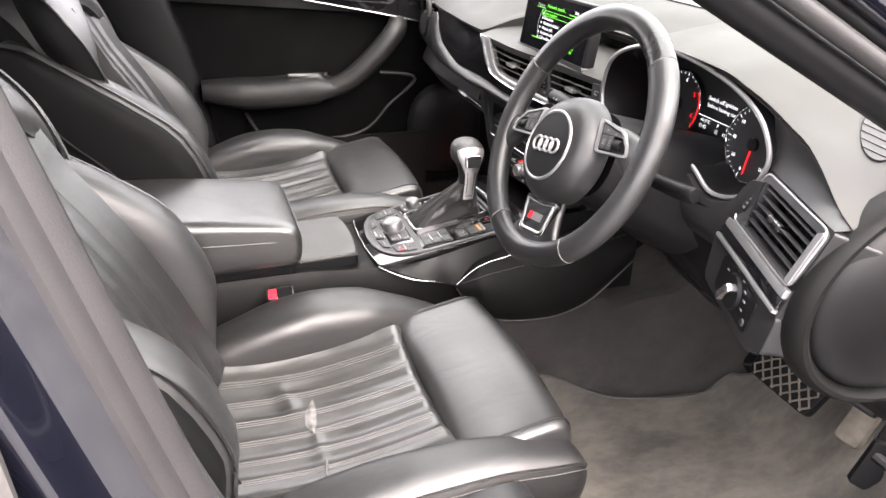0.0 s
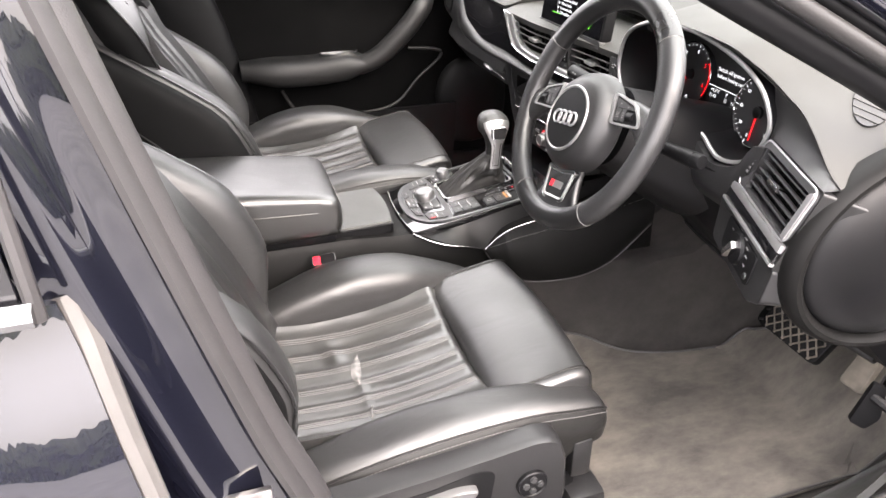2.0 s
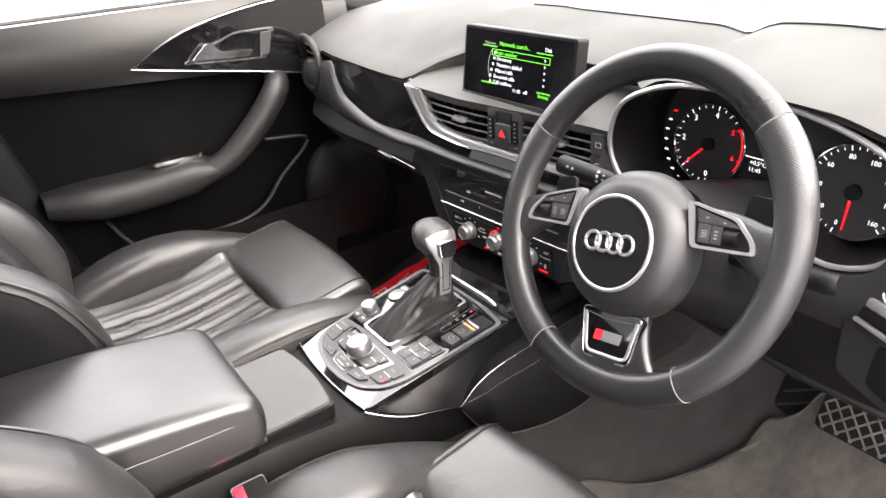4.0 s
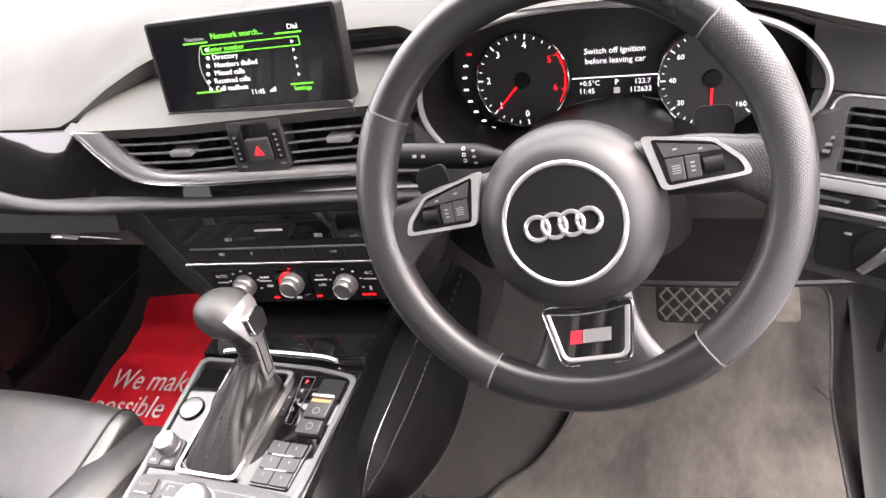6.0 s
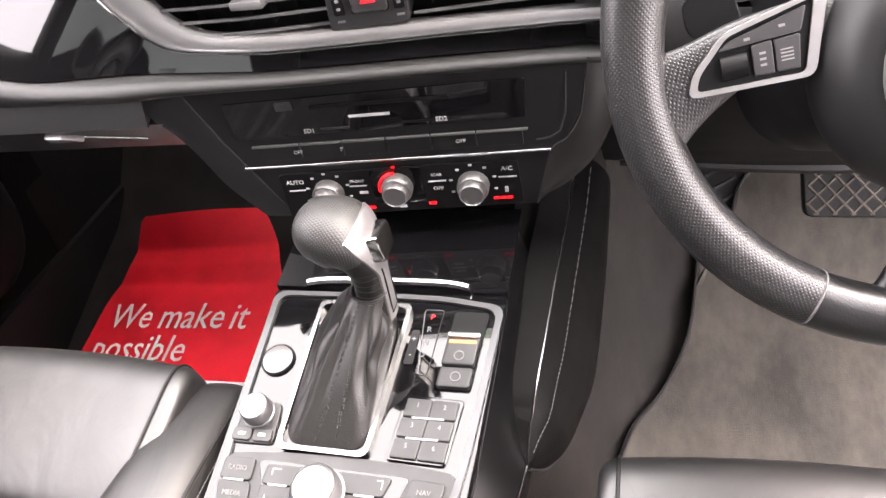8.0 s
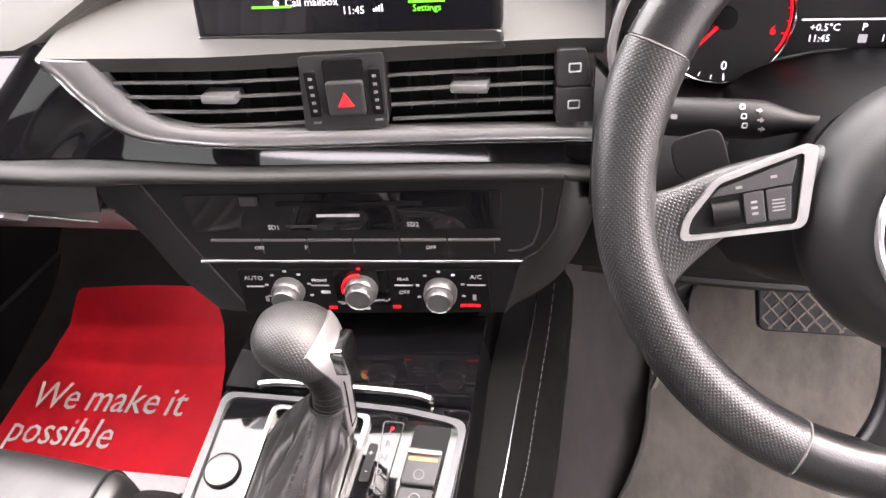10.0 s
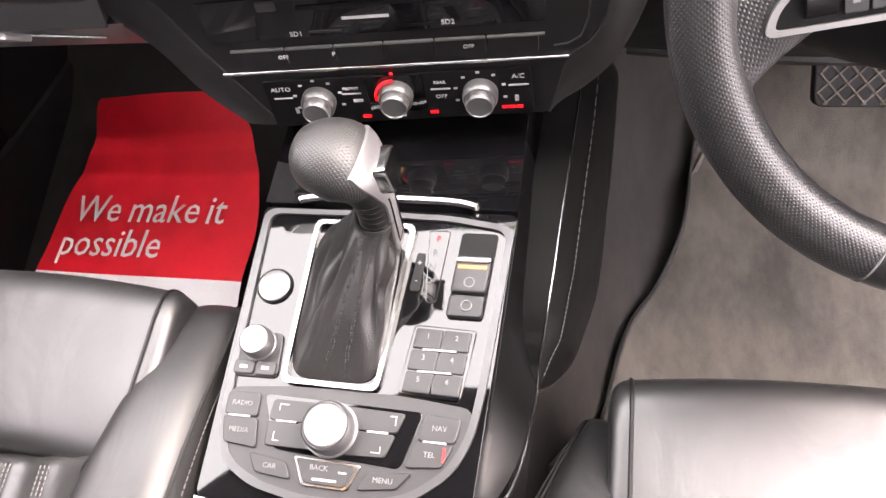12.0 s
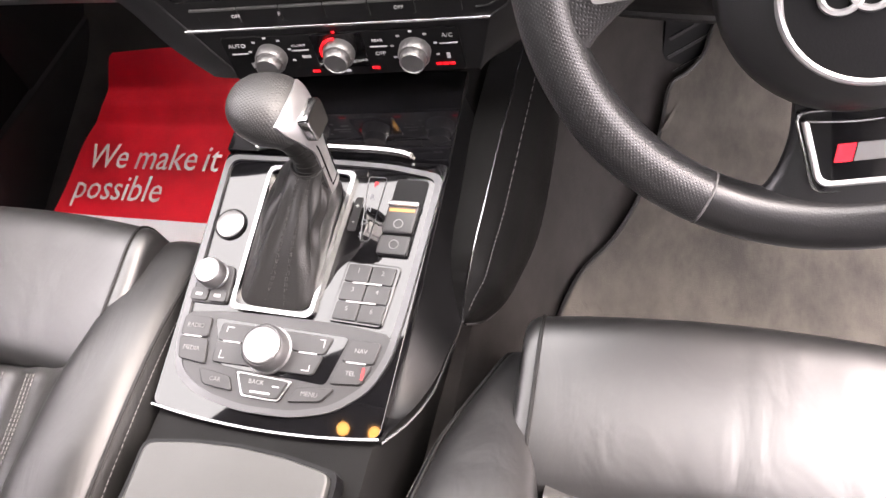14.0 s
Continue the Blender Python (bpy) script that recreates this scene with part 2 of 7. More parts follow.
def part(name, bm, mat, parent=None, label="", flat=False):
    me = bpy.data.meshes.new(name)
    bmesh.ops.recalc_face_normals(bm, faces=bm.faces)
    bm.to_mesh(me)
    bm.free()
    me.materials.append(mat)
    shade(me, flat)
    ob = new(name, me)
    if parent:
        ob.parent = parent
        ob.matrix_parent_inverse = Matrix.Translation(-parent.location)
    if label:
        ob["label"] = label
    return ob


def unroll(ob, n):
    """Lays texture coordinates in metres over a loft of rings with n points each."""
    me = ob.data
    co = [v.co for v in me.vertices]
    rings = len(co) // n
    along, s = [0.0], 0.0
    for i in range(1, rings):
        s += (sum((co[i * n + k] for k in range(n)), Vector()) / n - sum((co[(i - 1) * n + k] for k in range(n)), Vector()) / n).length
        along.append(s)
    mid = rings // 2
    round_it = [0.0]
    for k in range(n):
        round_it.append(round_it[-1] + (co[mid * n + (k + 1) % n] - co[mid * n + k]).length)
    uv = me.uv_layers.new(name="unrolled")
    for p in me.polygons:
        ks = [v % n for v in p.vertices]
        wrap = len(p.vertices) == 4 and 0 in ks and n - 1 in ks
        for li, v in zip(p.loop_indices, p.vertices):
            k = v % n
            uv.data[li].uv = (along[min(v // n, rings - 1)], round_it[n if wrap and k == 0 else k])
    return ob


def grid(fn, nu, nv, closed_u=False, closed_v=False):
    """A bmesh of the surface fn(u, v), u and v in 0..1."""
    bm = bmesh.new()
    rows = []
    for i in range(nu + (not closed_u)):
        rows.append([bm.verts.new(fn(i / nu, j / nv)) for j in range(nv + (not closed_v))])
    for i in range(nu):
        for j in range(nv):
            a, b = rows[i], rows[(i + 1) % len(rows)]
            k = (j + 1) % len(a)
            bm.faces.new((a[j], b[j], b[k], a[k]))
    return bm


def slab(fn, nu, nv, back):
    """A closed solid: the surface fn(u, v) and a second one offset by back."""
    back = Vector(back)
    bm = bmesh.new()
    top = [[bm.verts.new(fn(i / nu, j / nv)) for j in range(nv + 1)] for i in range(nu + 1)]
    low = [[bm.verts.new(top[i][j].co + back) for j in range(nv + 1)] for i in range(nu + 1)]
    for i in range(nu):
        for j in range(nv):
            bm.faces.new((top[i][j], top[i + 1][j], top[i + 1][j + 1], top[i][j + 1]))
            bm.faces.new((low[i][j], low[i][j + 1], low[i + 1][j + 1], low[i + 1][j]))
    for i in range(nu):
        bm.faces.new((top[i][0], low[i][0], low[i + 1][0], top[i + 1][0]))
        bm.faces.new((top[i][nv], top[i + 1][nv], low[i + 1][nv], low[i][nv]))
    for j in range(nv):
        bm.faces.new((top[0][j], top[0][j + 1], low[0][j + 1], low[0][j]))
        bm.faces.new((top[nu][j], low[nu][j], low[nu][j + 1], top[nu][j + 1]))
    return bm


def loft(rings):
    """A closed solid through rings of points, capped at both ends."""
    bm = bmesh.new()
    vs = [[bm.verts.new(p) for p in ring] for ring in rings]
    n = len(vs[0])
    for a, b in zip(vs, vs[1:]):
        for k in range(n):
            bm.faces.new((a[k], a[(k + 1) % n], b[(k + 1) % n], b[k]))
    bm.faces.new(vs[0])
    bm.faces.new(vs[-1][::-1])
    return bm


def super_ring(c, ax, ay, a, b, n=24, p=2.6):
    """A ring round c in the plane of the unit vectors ax and ay."""
    c, ax, ay = Vector(c), Vector(ax), Vector(ay)
    out = []
    for k in range(n):
        w = 2 * math.pi * k / n
        x, y = math.cos(w), math.sin(w)
        out.append(c + ax * a * math.copysign(abs(x) ** (2 / p), x) + ay * b * math.copysign(abs(y) ** (2 / p), y))
    return out


def smooth(points, n, closed=False):
    """n points along a smooth curve through the given ones."""
    pts = [Vector(p) for p in points]
    m = len(pts)
    out = []
    spans = m if closed else m - 1
    for i in range(n):
        s = i / n * spans if closed else i / (n - 1) * spans
        k = min(int(s), spans - 1)
        f = s - k
        if closed:
            p0, p1, p2, p3 = (pts[(k + d) % m] for d in (-1, 0, 1, 2))
        else:
            p0, p1, p2, p3 = (pts[max(0, min(m - 1, k + d))] for d in (-1, 0, 1, 2))
        out.append(0.5 * (2 * p1 + (p2 - p0) * f + (2 * p0 - 5 * p1 + 4 * p2 - p3) * f * f + (3 * p1 - p0 - 3 * p2 + p3) * f**3))
    return out


def tube(path, r, segs=8, closed=False, flatten=1.0, up=(0, 0, 1)):
    """A round bar along points; flatten squeezes it along up."""
    bm = bmesh.new()
    pts = [Vector(p) for p in path]
    m = len(pts)
    rings = []
    for i, p in enumerate(pts):
        a = pts[(i - 1) % m] if closed or i else p
        b = pts[(i + 1) % m] if closed or i < m - 1 else p
        t = (b - a).normalized()
        u = Vector(up)
        side = t.cross(u)
        side = side.normalized() if side.length > 1e-4 else t.orthogonal().normalized()
        over = side.cross(t).normalized()
        rr = r(i / (m - 1)) if callable(r) else r
        rings.append([bm.verts.new(p + side * rr * math.cos(w) + over * rr * flatten * math.sin(w)) for w in (2 * math.pi * k / segs for k in range(segs))])
    for i in range(m if closed else m - 1):
        a, b = rings[i], rings[(i + 1) % m]
        for k in range(segs):
            bm.faces.new((a[k], a[(k + 1) % segs], b[(k + 1) % segs], b[k]))
    if not closed:
        bm.faces.new(rings[0])
        bm.faces.new(rings[-1][::-1])
    return bm


def round_poly(pts, r=0.003, n=4):
    """A flat outline with rounded corners."""
    out = []
    m = len(pts)
    for i in range(m):
        p, a, b = Vector(pts[i]), Vector(pts[i - 1]), Vector(pts[(i + 1) % m])
        da, db = a - p, b - p
        d = min(r, da.length * 0.45, db.length * 0.45)
        p0, p1 = p + da.normalized() * d, p + db.normalized() * d
        for k in range(n + 1):
            f = k / n
            out.append(p0 * (1 - f) ** 2 + p * 2 * f * (1 - f) + p1 * f * f)
    return out


def plate(outline, m, z0, z1, edge=0.0, crown=0.0):
    """A plate with that outline (x, y) between the heights z0 and z1 of the frame m, its upper edge rounded."""
    bm = bmesh.new()
    pts = [Vector((p[0], p[1])) for p in outline]
    c = sum(pts, Vector((0, 0))) / len(pts)
    size = max((p - c).length for p in pts)
    levels = [(z0, 0.0)]
    if edge:
        levels += [(z1 - edge, 0.0), (z1 - edge * 0.3, edge * 0.3), (z1, edge)] + ([] if crown else [(z1, edge * 1.4)])
    else:
        levels += [(z1, 0.0)]
    rings = []
    for z, inset in levels:
        k = 1 - inset / size
        rings.append([bm.verts.new(m @ Vector((*(c + (p - c) * k), z))) for p in pts])
    n = len(pts)
    for a, b in zip(rings, rings[1:]):
        for k in range(n):
            bm.faces.new((a[k], a[(k + 1) % n], b[(k + 1) % n], b[k]))
    bm.faces.new(rings[0][::-1])
    if crown:
        mid = bm.verts.new(m @ Vector((*c, z1 + crown)))
        for k in range(n):
            bm.faces.new((rings[-1][k], rings[-1][(k + 1) % n], mid))
    else:
        bm.faces.new(rings[-1])
    return bm


def hoop(outer, inner, m, z0, z1):
    """A flat frame between two outlines with as many points each."""
    bm = bmesh.new()
    a = [[bm.verts.new(m @ Vector((p[0], p[1], z))) for p in o] for o, z in ((outer, z0), (outer, z1), (inner, z1), (inner, z0))]
    n = len(outer)
    for i in range(4):
        for k in range(n):
            bm.faces.new((a[i][k], a[i][(k + 1) % n], a[(i + 1) % 4][(k + 1) % n], a[(i + 1) % 4][k]))
    return bm


def lathe(profile, m, segs=28, knurl=0.0):
    """A turned body: profile of (radius, height) in the frame m."""
    bm = bmesh.new()
    rings = []
    for r, z in profile:
        if r < 1e-5:
            rings.append([bm.verts.new(m @ Vector((0, 0, z)))])
        else:
            rings.append([bm.verts.new(m @ Vector((r * (1 + (knurl if k % 2 else 0)) * math.cos(2 * math.pi * k / segs), r * (1 + (knurl if k % 2 else 0)) * math.sin(2 * math.pi * k / segs), z))) for k in range(segs)])
    for a, b in zip(rings, rings[1:]):
        for k in range(segs):
            j = (k + 1) % segs
            if len(a) == 1 and len(b) > 1:
                bm.faces.new((a[0], b[j], b[k]))
            elif len(b) == 1 and len(a) > 1:
                bm.faces.new((a[k], a[j], b[0]))
            elif len(a) > 1:
                bm.faces.new((a[k], a[j], b[j], b[k]))
    for ring in (rings[0], rings[-1]):
        if len(ring) > 1:
            bm.faces.new(ring)
    return bm


def box(x0, x1, y0, y1, z0, z1, m=None, bevel=0.0, seg=2):
    bm = bmesh.new()
    bmesh.ops.create_cube(bm, size=1)
    for v in bm.verts:
        v.co = Vector(((x0 + x1) / 2 + v.co.x * (x1 - x0), (y0 + y1) / 2 + v.co.y * (y1 - y0), (z0 + z1) / 2 + v.co.z * (z1 - z0)))
    if bevel:
        bmesh.ops.bevel(bm, geom=bm.edges[:], offset=bevel, segments=seg, profile=0.6, affect="EDGES")
    if m:
        bm.transform(m)
    return bm


def pillow(profile, x0, x1, r, n=40, stations=9, shift=None):
    """A padded body: the closed (y, z) profile carried from x0 to x1, its ends rounded by r."""
    pts = smooth([(p[0], p[1], 0) for p in profile], n, closed=True)
    c = sum(pts, Vector()) / n
    lo = [min(p[i] for p in pts) for i in (0, 1)]
    hi = [max(p[i] for p in pts) for i in (0, 1)]
    half = [(hi[i] - lo[i]) / 2 for i in (0, 1)]
    rings = []
    xs = [(x0 + r * (1 - math.cos(k * math.pi / 10)), r * (1 - math.sin(k * math.pi / 10))) for k in range(6)]
    xs += [(x0 + r + (x1 - x0 - 2 * r) * k / stations, 0) for k in range(1, stations)]
    xs += [(x1 - r * (1 - math.cos(k * math.pi / 10)), r * (1 - math.sin(k * math.pi / 10))) for k in range(5, -1, -1)]
    for x, d in xs:
        ky, kz = max(0.05, 1 - d / half[0]), max(0.05, 1 - d / half[1])
        dy, dz = shift(x) if shift else (0, 0)
        rings.append([Vector((x, c.x + (p.x - c.x) * ky + dy, c.y + (p.y - c.y) * kz + dz)) for p in pts])
    return loft(rings)


def lettering(body, size, m, mat, parent=None, name="lettering", align="CENTER", depth=0.0002, shear=0.0):
    cu = bpy.data.curves.new("lettering", "FONT")
    cu.body, cu.size, cu.align_x, cu.align_y, cu.extrude, cu.shear = body, size, align, "CENTER", depth, shear
    cu.resolution_u = 2
    tmp = new("lettering", cu)
    dg = bpy.context.evaluated_depsgraph_get()
    me = bpy.data.meshes.new_from_object(tmp.evaluated_get(dg))
    bpy.data.objects.remove(tmp)
    bm = bmesh.new()
    bm.from_mesh(me)
    bpy.data.meshes.remove(me)
    bm.transform(m)
    return part(name, bm, mat, parent, flat=True)


def frame_of(o, x, y):
    """A frame at o with the axes x, y and their normal."""
    x, y = Vector(x).normalized(), Vector(y).normalized()
    z = x.cross(y).normalized()
    y = z.cross(x)
    return Matrix.Translation(o) @ Matrix((x, y, z)).transposed().to_4x4()


def bar(m, x, y, w, h, mat, parent, z=0.0003, name="mark"):
    return part(name, box(x - w / 2, x + w / 2, y - h / 2, y + h / 2, z - 0.0003, z, m), mat, parent, flat=True)


def lerp_table(table, x):
    """A smooth curve through rows of (x, value)."""
    if x <= table[0][0]:
        return table[0][1]
    n = len(table)
    for i in range(n - 1):
        (a, fa), (b, fb) = table[i], table[i + 1]
        if x <= b:
            here = (fb - fa) / (b - a)
            pa = (fa - table[i - 1][1]) / (a - table[i - 1][0]) if i else here
            pb = (table[i + 2][1] - fb) / (table[i + 2][0] - b) if i < n - 2 else here
            sa = 0.0 if pa * here <= 0 else 2 * pa * here / (pa + here)
            sb = 0.0 if pb * here <= 0 else 2 * pb * here / (pb + here)
            t = (x - a) / (b - a)
            h = b - a
            return fa * (1 + 2 * t) * (1 - t) ** 2 + sa * h * t * (1 - t) ** 2 + fb * t * t * (3 - 2 * t) - sb * h * t * t * (1 - t)
    return table[-1][1]

# ---- large structure ----
ground = part("ground", slab(lambda u, v: Vector((-60 + 120 * u, -60 + 120 * v, 0)), 4, 4, (0, 0, -0.2)), ASPHALT)
tagged(ground, "pale concrete ground under the car", "ground", kind="structure")
verge = part("grass_verge", slab(lambda u, v: Vector((-60 + 55 * u, -60 + 120 * v, 0.05 + 0.25 * (1 - u))), 8, 8, (0, 0, -0.1)), VERGE)
tagged(verge, "pale dry grass beside the asphalt", "grass", kind="structure")

LEAVES = material("far_foliage", (0.045, 0.06, 0.025), 0.9, spec=0.2, grain=0.5, grain_size=3, stain=0.6, stain_size=0.4, tint=(0.02, 0.028, 0.012))


def far_wood():
    """A belt of woodland round the place, a rough solid canopy with an uneven outline."""
    verts, faces, n, m = [], [], 900, 16
    for i in range(n):
        a = i / n * 2 * math.pi
        c, s = math.cos(a), math.sin(a)
        top = 4.6 + 1.5 * noise.noise((c * 4, s * 4, 1)) + 1.6 * noise.noise((c * 13, s * 13, 5)) + 0.9 * noise.noise((c * 45, s * 45, 9))
        for j in range(m):
            f = j / (m - 1)
            swell = 1.6 * noise.noise((c * 24, s * 24, f * 4)) + 0.8 * noise.noise((c * 80, s * 80, f * 11))
            r = 36 + 5 * f * f + swell
            verts.append((r * c, r * s, top * f + 0.3 * swell * f))
    for i in range(n):
        for j in range(m - 1):
            a, b = i * m + j, (i + 1) % n * m + j
            faces.append((a, b, b + 1, a + 1))
    me = bpy.data.meshes.new("far_wood")
    me.from_pydata(verts, [], faces)
    me.materials.append(LEAVES)
    return tagged(new("far_wood", me), "dark green woodland far behind the car", "trees", kind="stuff")


far_wood()
FLOOR = 0.38


def floor_z(x, y):
    toe = max(0.0, y - 0.83)
    if x < 0:
        rise = 0.342 * (max(0.5, min(y, 0.92)) - 0.715) + 0.95 * max(0.0, y - 0.92)
        return 0.38 + rise + 0.158 * (max(-0.7, x) + 0.591) * min(1.0, max(0.0, (-0.02 - x) / 0.1)) - 0.006
    tunnel = max(0.0, 0.27 + 0.1 * (y - 0.6) - abs(x + 0.0))
    return FLOOR - 0.012 + 0.95 * toe + min(0.18, 1.6 * tunnel * tunnel / 0.12)


# same carpet on both sides; the passenger half's shade is put into its colour
for x0, x1, mat, words in ((-0.72, 0.0, CARPET_SHADED, "carpeted passenger side of the car floor, darkened for shade"), (0.0, 0.72, CARPET_DARK, "dusty grey carpeted driver's side of the car floor, lightened for daylight")):
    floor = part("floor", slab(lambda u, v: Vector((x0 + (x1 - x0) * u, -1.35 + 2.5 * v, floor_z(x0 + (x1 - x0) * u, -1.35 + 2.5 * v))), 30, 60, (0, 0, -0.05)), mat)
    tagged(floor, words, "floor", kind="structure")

# body shell: roof, pillars, sills


def roof_at(x, y):
    return Vector((x, y, 1.48 - 0.11 * x * x - 0.02 * (y + 0.4) ** 2))


def header(x):
    """How far forward the bowed front edge of the roof reaches."""
    return 0.4 - 0.85 * x * x


roof = part("roof", slab(lambda u, v: roof_at(-0.66 + 1.32 * u, -1.25 + (1.25 + header(-0.66 + 1.32 * u)) * v), 24, 14, (0, 0, 0.03)), HEADLINER)
tagged(roof, "black fabric headliner", "ceiling", kind="structure")
roof_skin = part("roof_skin", slab(lambda u, v: roof_at(-0.67 + 1.34 * u, -1.3 + (1.3 + header(-0.67 + 1.34 * u)) * v) + Vector((0, 0, 0.034)), 24, 14, (0, 0, 0.006)), PAINT)
tagged(roof_skin, "dark blue painted car roof", "roof", kind="structure")
roof_lamp = thing("roof_lamp", (-0.203, 0.19, 1.43), "roof lamp unit with two warm lit lenses", "lamp")
part("housing", plate(round_poly([(-0.07, -0.05), (0.07, -0.05), (0.06, 0.06), (-0.06, 0.06)], 0.015), frame_of((-0.203, 0.19, 1.448), (1, 0, 0), (0, -1, 0)), 0.0, 0.014, 0.004), HEADLINER, roof_lamp)
for x in (-0.235, -0.171):
    part("lens", lathe([(0.0, 0.0), (0.013, 0.0), (0.012, 0.003), (0.0, 0.004)], frame_of((x, 0.19, 1.4345), (1, 0, 0), (0, -1, 0)), 20), WARM_LIT, roof_lamp, "warm lit lens")
far_sill = part("far_sill", box(-0.78, -0.70, -1.35, 1.15, 0.22, 0.47, bevel=0.01), DARK)
tagged(far_sill, "dark sill under the passenger doors", "sill", kind="structure")
bulkhead = part("rear_bulkhead", box(-0.72, 0.72, -1.4, -1.35, 0.33, 1.08, bevel=0.01), DARK)
tagged(bulkhead, "dark panel closing the cabin behind the seats", "wall", kind="structure")
for side in (-1, 1):
    kick = part("kick_panel", box(0.725 * side - 0.015, 0.725 * side + 0.015, 0.78 if side < 0 else 0.9, 1.18, 0.3, 0.95, bevel=0.006), DARK)
    tagged(kick, "dark trimmed side wall of the footwell", "wall", kind="structure")
firewall = part("firewall", box(-0.74, 0.74, 1.16, 1.2, 0.3, 1.02, bevel=0.01), CARPET_DARK)
tagged(firewall, "dark carpeted bulkhead ahead of the footwells", "wall", kind="structure")


def pillar(name, path, a, b, mat, label, axis=(1, 0, 0)):
    pts = smooth(path, 16)
    rings = []
    for i, p in enumerate(pts):
        t = (pts[min(i + 1, 15)] - pts[max(i - 1, 0)]).normalized()
        ax = Vector(axis)
        ay = t.cross(ax).normalized()
        rings.append(super_ring(p, ax, ay, a, b, 20, 3.2))
    return tagged(part(name, loft(rings), mat), label, "pillar", kind="structure")


pillar("pillar_front_passenger", [(-0.6, 0.02, 1.44), (-0.66, 0.16, 1.34), (-0.69, 0.38, 1.21), (-0.71, 0.62, 1.09), (-0.73, 1.1, 0.96)], 0.035, 0.03, HEADLINER, "slim windscreen pillar on the passenger side")
pillar("pillar_middle_passenger", [(-0.62, -0.27, 1.44), (-0.69, -0.175, 1.1), (-0.71, -0.085, 0.8), (-0.71, -0.02, 0.4)], 0.04, 0.085, DARK, "dark trimmed door pillar behind the passenger door")
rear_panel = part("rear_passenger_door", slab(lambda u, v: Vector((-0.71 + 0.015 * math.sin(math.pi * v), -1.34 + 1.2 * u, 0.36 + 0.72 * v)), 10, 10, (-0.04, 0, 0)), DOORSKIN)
tagged(rear_panel, "black closed rear door panel behind the passenger seat", "wall", kind="structure")
for name, pts in (("rear_side_window", [(-0.71, -0.28, 1.08), (-0.71, -1.34, 1.08), (-0.62, -1.3, 1.43), (-0.62, -0.3, 1.45)]), ("rear_window", [(-0.7, -1.36, 1.08), (0.7, -1.36, 1.08), (0.62, -1.26, 1.44), (-0.62, -1.26, 1.44)])):
    qa, qb, qc, qd = (Vector(p) for p in pts)
    rear_glass = tagged(part(name, slab(lambda u, v: (qa * (1 - u) + qb * u) * (1 - v) + (qd * (1 - u) + qc * u) * v, 6, 6, (0.004, 0.004, 0)), TINTED), "tinted glass behind the front seats", "window", kind="structure")
    rear_glass.visible_shadow = False
rail = pillar("roof_rail_driver", [(0.64, -1.2, 1.4), (0.66, -0.3, 1.45), (0.65, 0.06, 1.42)], 0.03, 0.03, PAINT, "dark roof rail over the door opening", (0, 0, 1))
pillar("roof_rail_passenger", [(-0.64, -1.2, 1.4), (-0.66, -0.3, 1.45), (-0.65, 0.06, 1.42)], 0.03, 0.03, PAINT, "dark roof rail over the passenger door", (0, 0, 1))


defrost = thing("side_defroster", (0.64, 0.64, 1.01), "small oval slatted demister vent in the dash top", "air vent")


def screen_at(u, v):
    x = (-0.64 + 1.28 * u) * (1 - 0.04 * v)
    return Vector((x, 1.14, 1.03)).lerp(roof_at(x, header(x) - 0.01), v) + Vector((0, 0, 0.05 * v * (1 - v)))


windscreen = part("windscreen", slab(screen_at, 20, 10, (0, 0.002, 0.0035)), GLASS)
windscreen.visible_shadow = False
tagged(windscreen, "clear windscreen over the dashboard", "window", kind="structure")

# driver's side door opening: A pillar, B pillar, sill and rear door
front = [(0.70, 0.05, 1.325), (0.71, 0.30, 1.188), (0.72, 0.56, 1.057), (0.73, 0.86, 0.9)]


def strip(path, offs, r, segs=10, flat=1.0):
    return tube([Vector(p) + Vector(offs) for p in smooth(path, 24)], r, segs, flatten=flat, up=(1, 0, 0))


apillar = thing("pillar_front_driver", (0.71, 0.6, 1.07), "dark windscreen pillar with rubber seals beside the dashboard", "pillar", kind="structure")
part("inner_trim", strip(front, (-0.012, 0.0075, 0.016), 0.017, 14), DARK, apillar, "grey inner pillar trim")
part("door_seal", strip(front, (0.01, 0.016, 0.032), 0.009), SEAL_DARK, apillar, "grey rubber door seal")
part("outer_skin", strip(front, (0.012, 0.033, 0.06), 0.014, 14), PAINT, apillar, "dark painted outer pillar")
part("outer_seal", strip(front, (0.004, 0.025, 0.045), 0.008), DARK, apillar)

# ---- B pillar ----
bp = [(0.70, -0.20, 1.42), (0.725, -0.145, 1.20), (0.735, -0.105, 1.04), (0.745, -0.055, 0.85), (0.75, -0.015, 0.72), (0.75, 0.0, 0.55), (0.75, 0.0, 0.4)]
bpillar = thing("pillar_middle_driver", (0.75, -0.1, 0.9), "dark blue painted door pillar with a grey rubber seal", "pillar", kind="structure")


BPTS = smooth(bp, 40)


def pillar_face(u, v):
    f = v * 39
    k = min(38, int(f))
    p = BPTS[k].lerp(BPTS[k + 1], f - k)
    return Vector((p.x + 0.012 + 0.035 * (1 - (2 * u - 1) ** 2) * (0.3 + 0.7 * v) - 0.02 * u + 0.011 * math.tanh((u - 0.42) / 0.07) + 0.004 * math.tanh((u - 0.75) / 0.04), p.y - 0.014 - u * (0.12 + 0.03 * v), p.z))


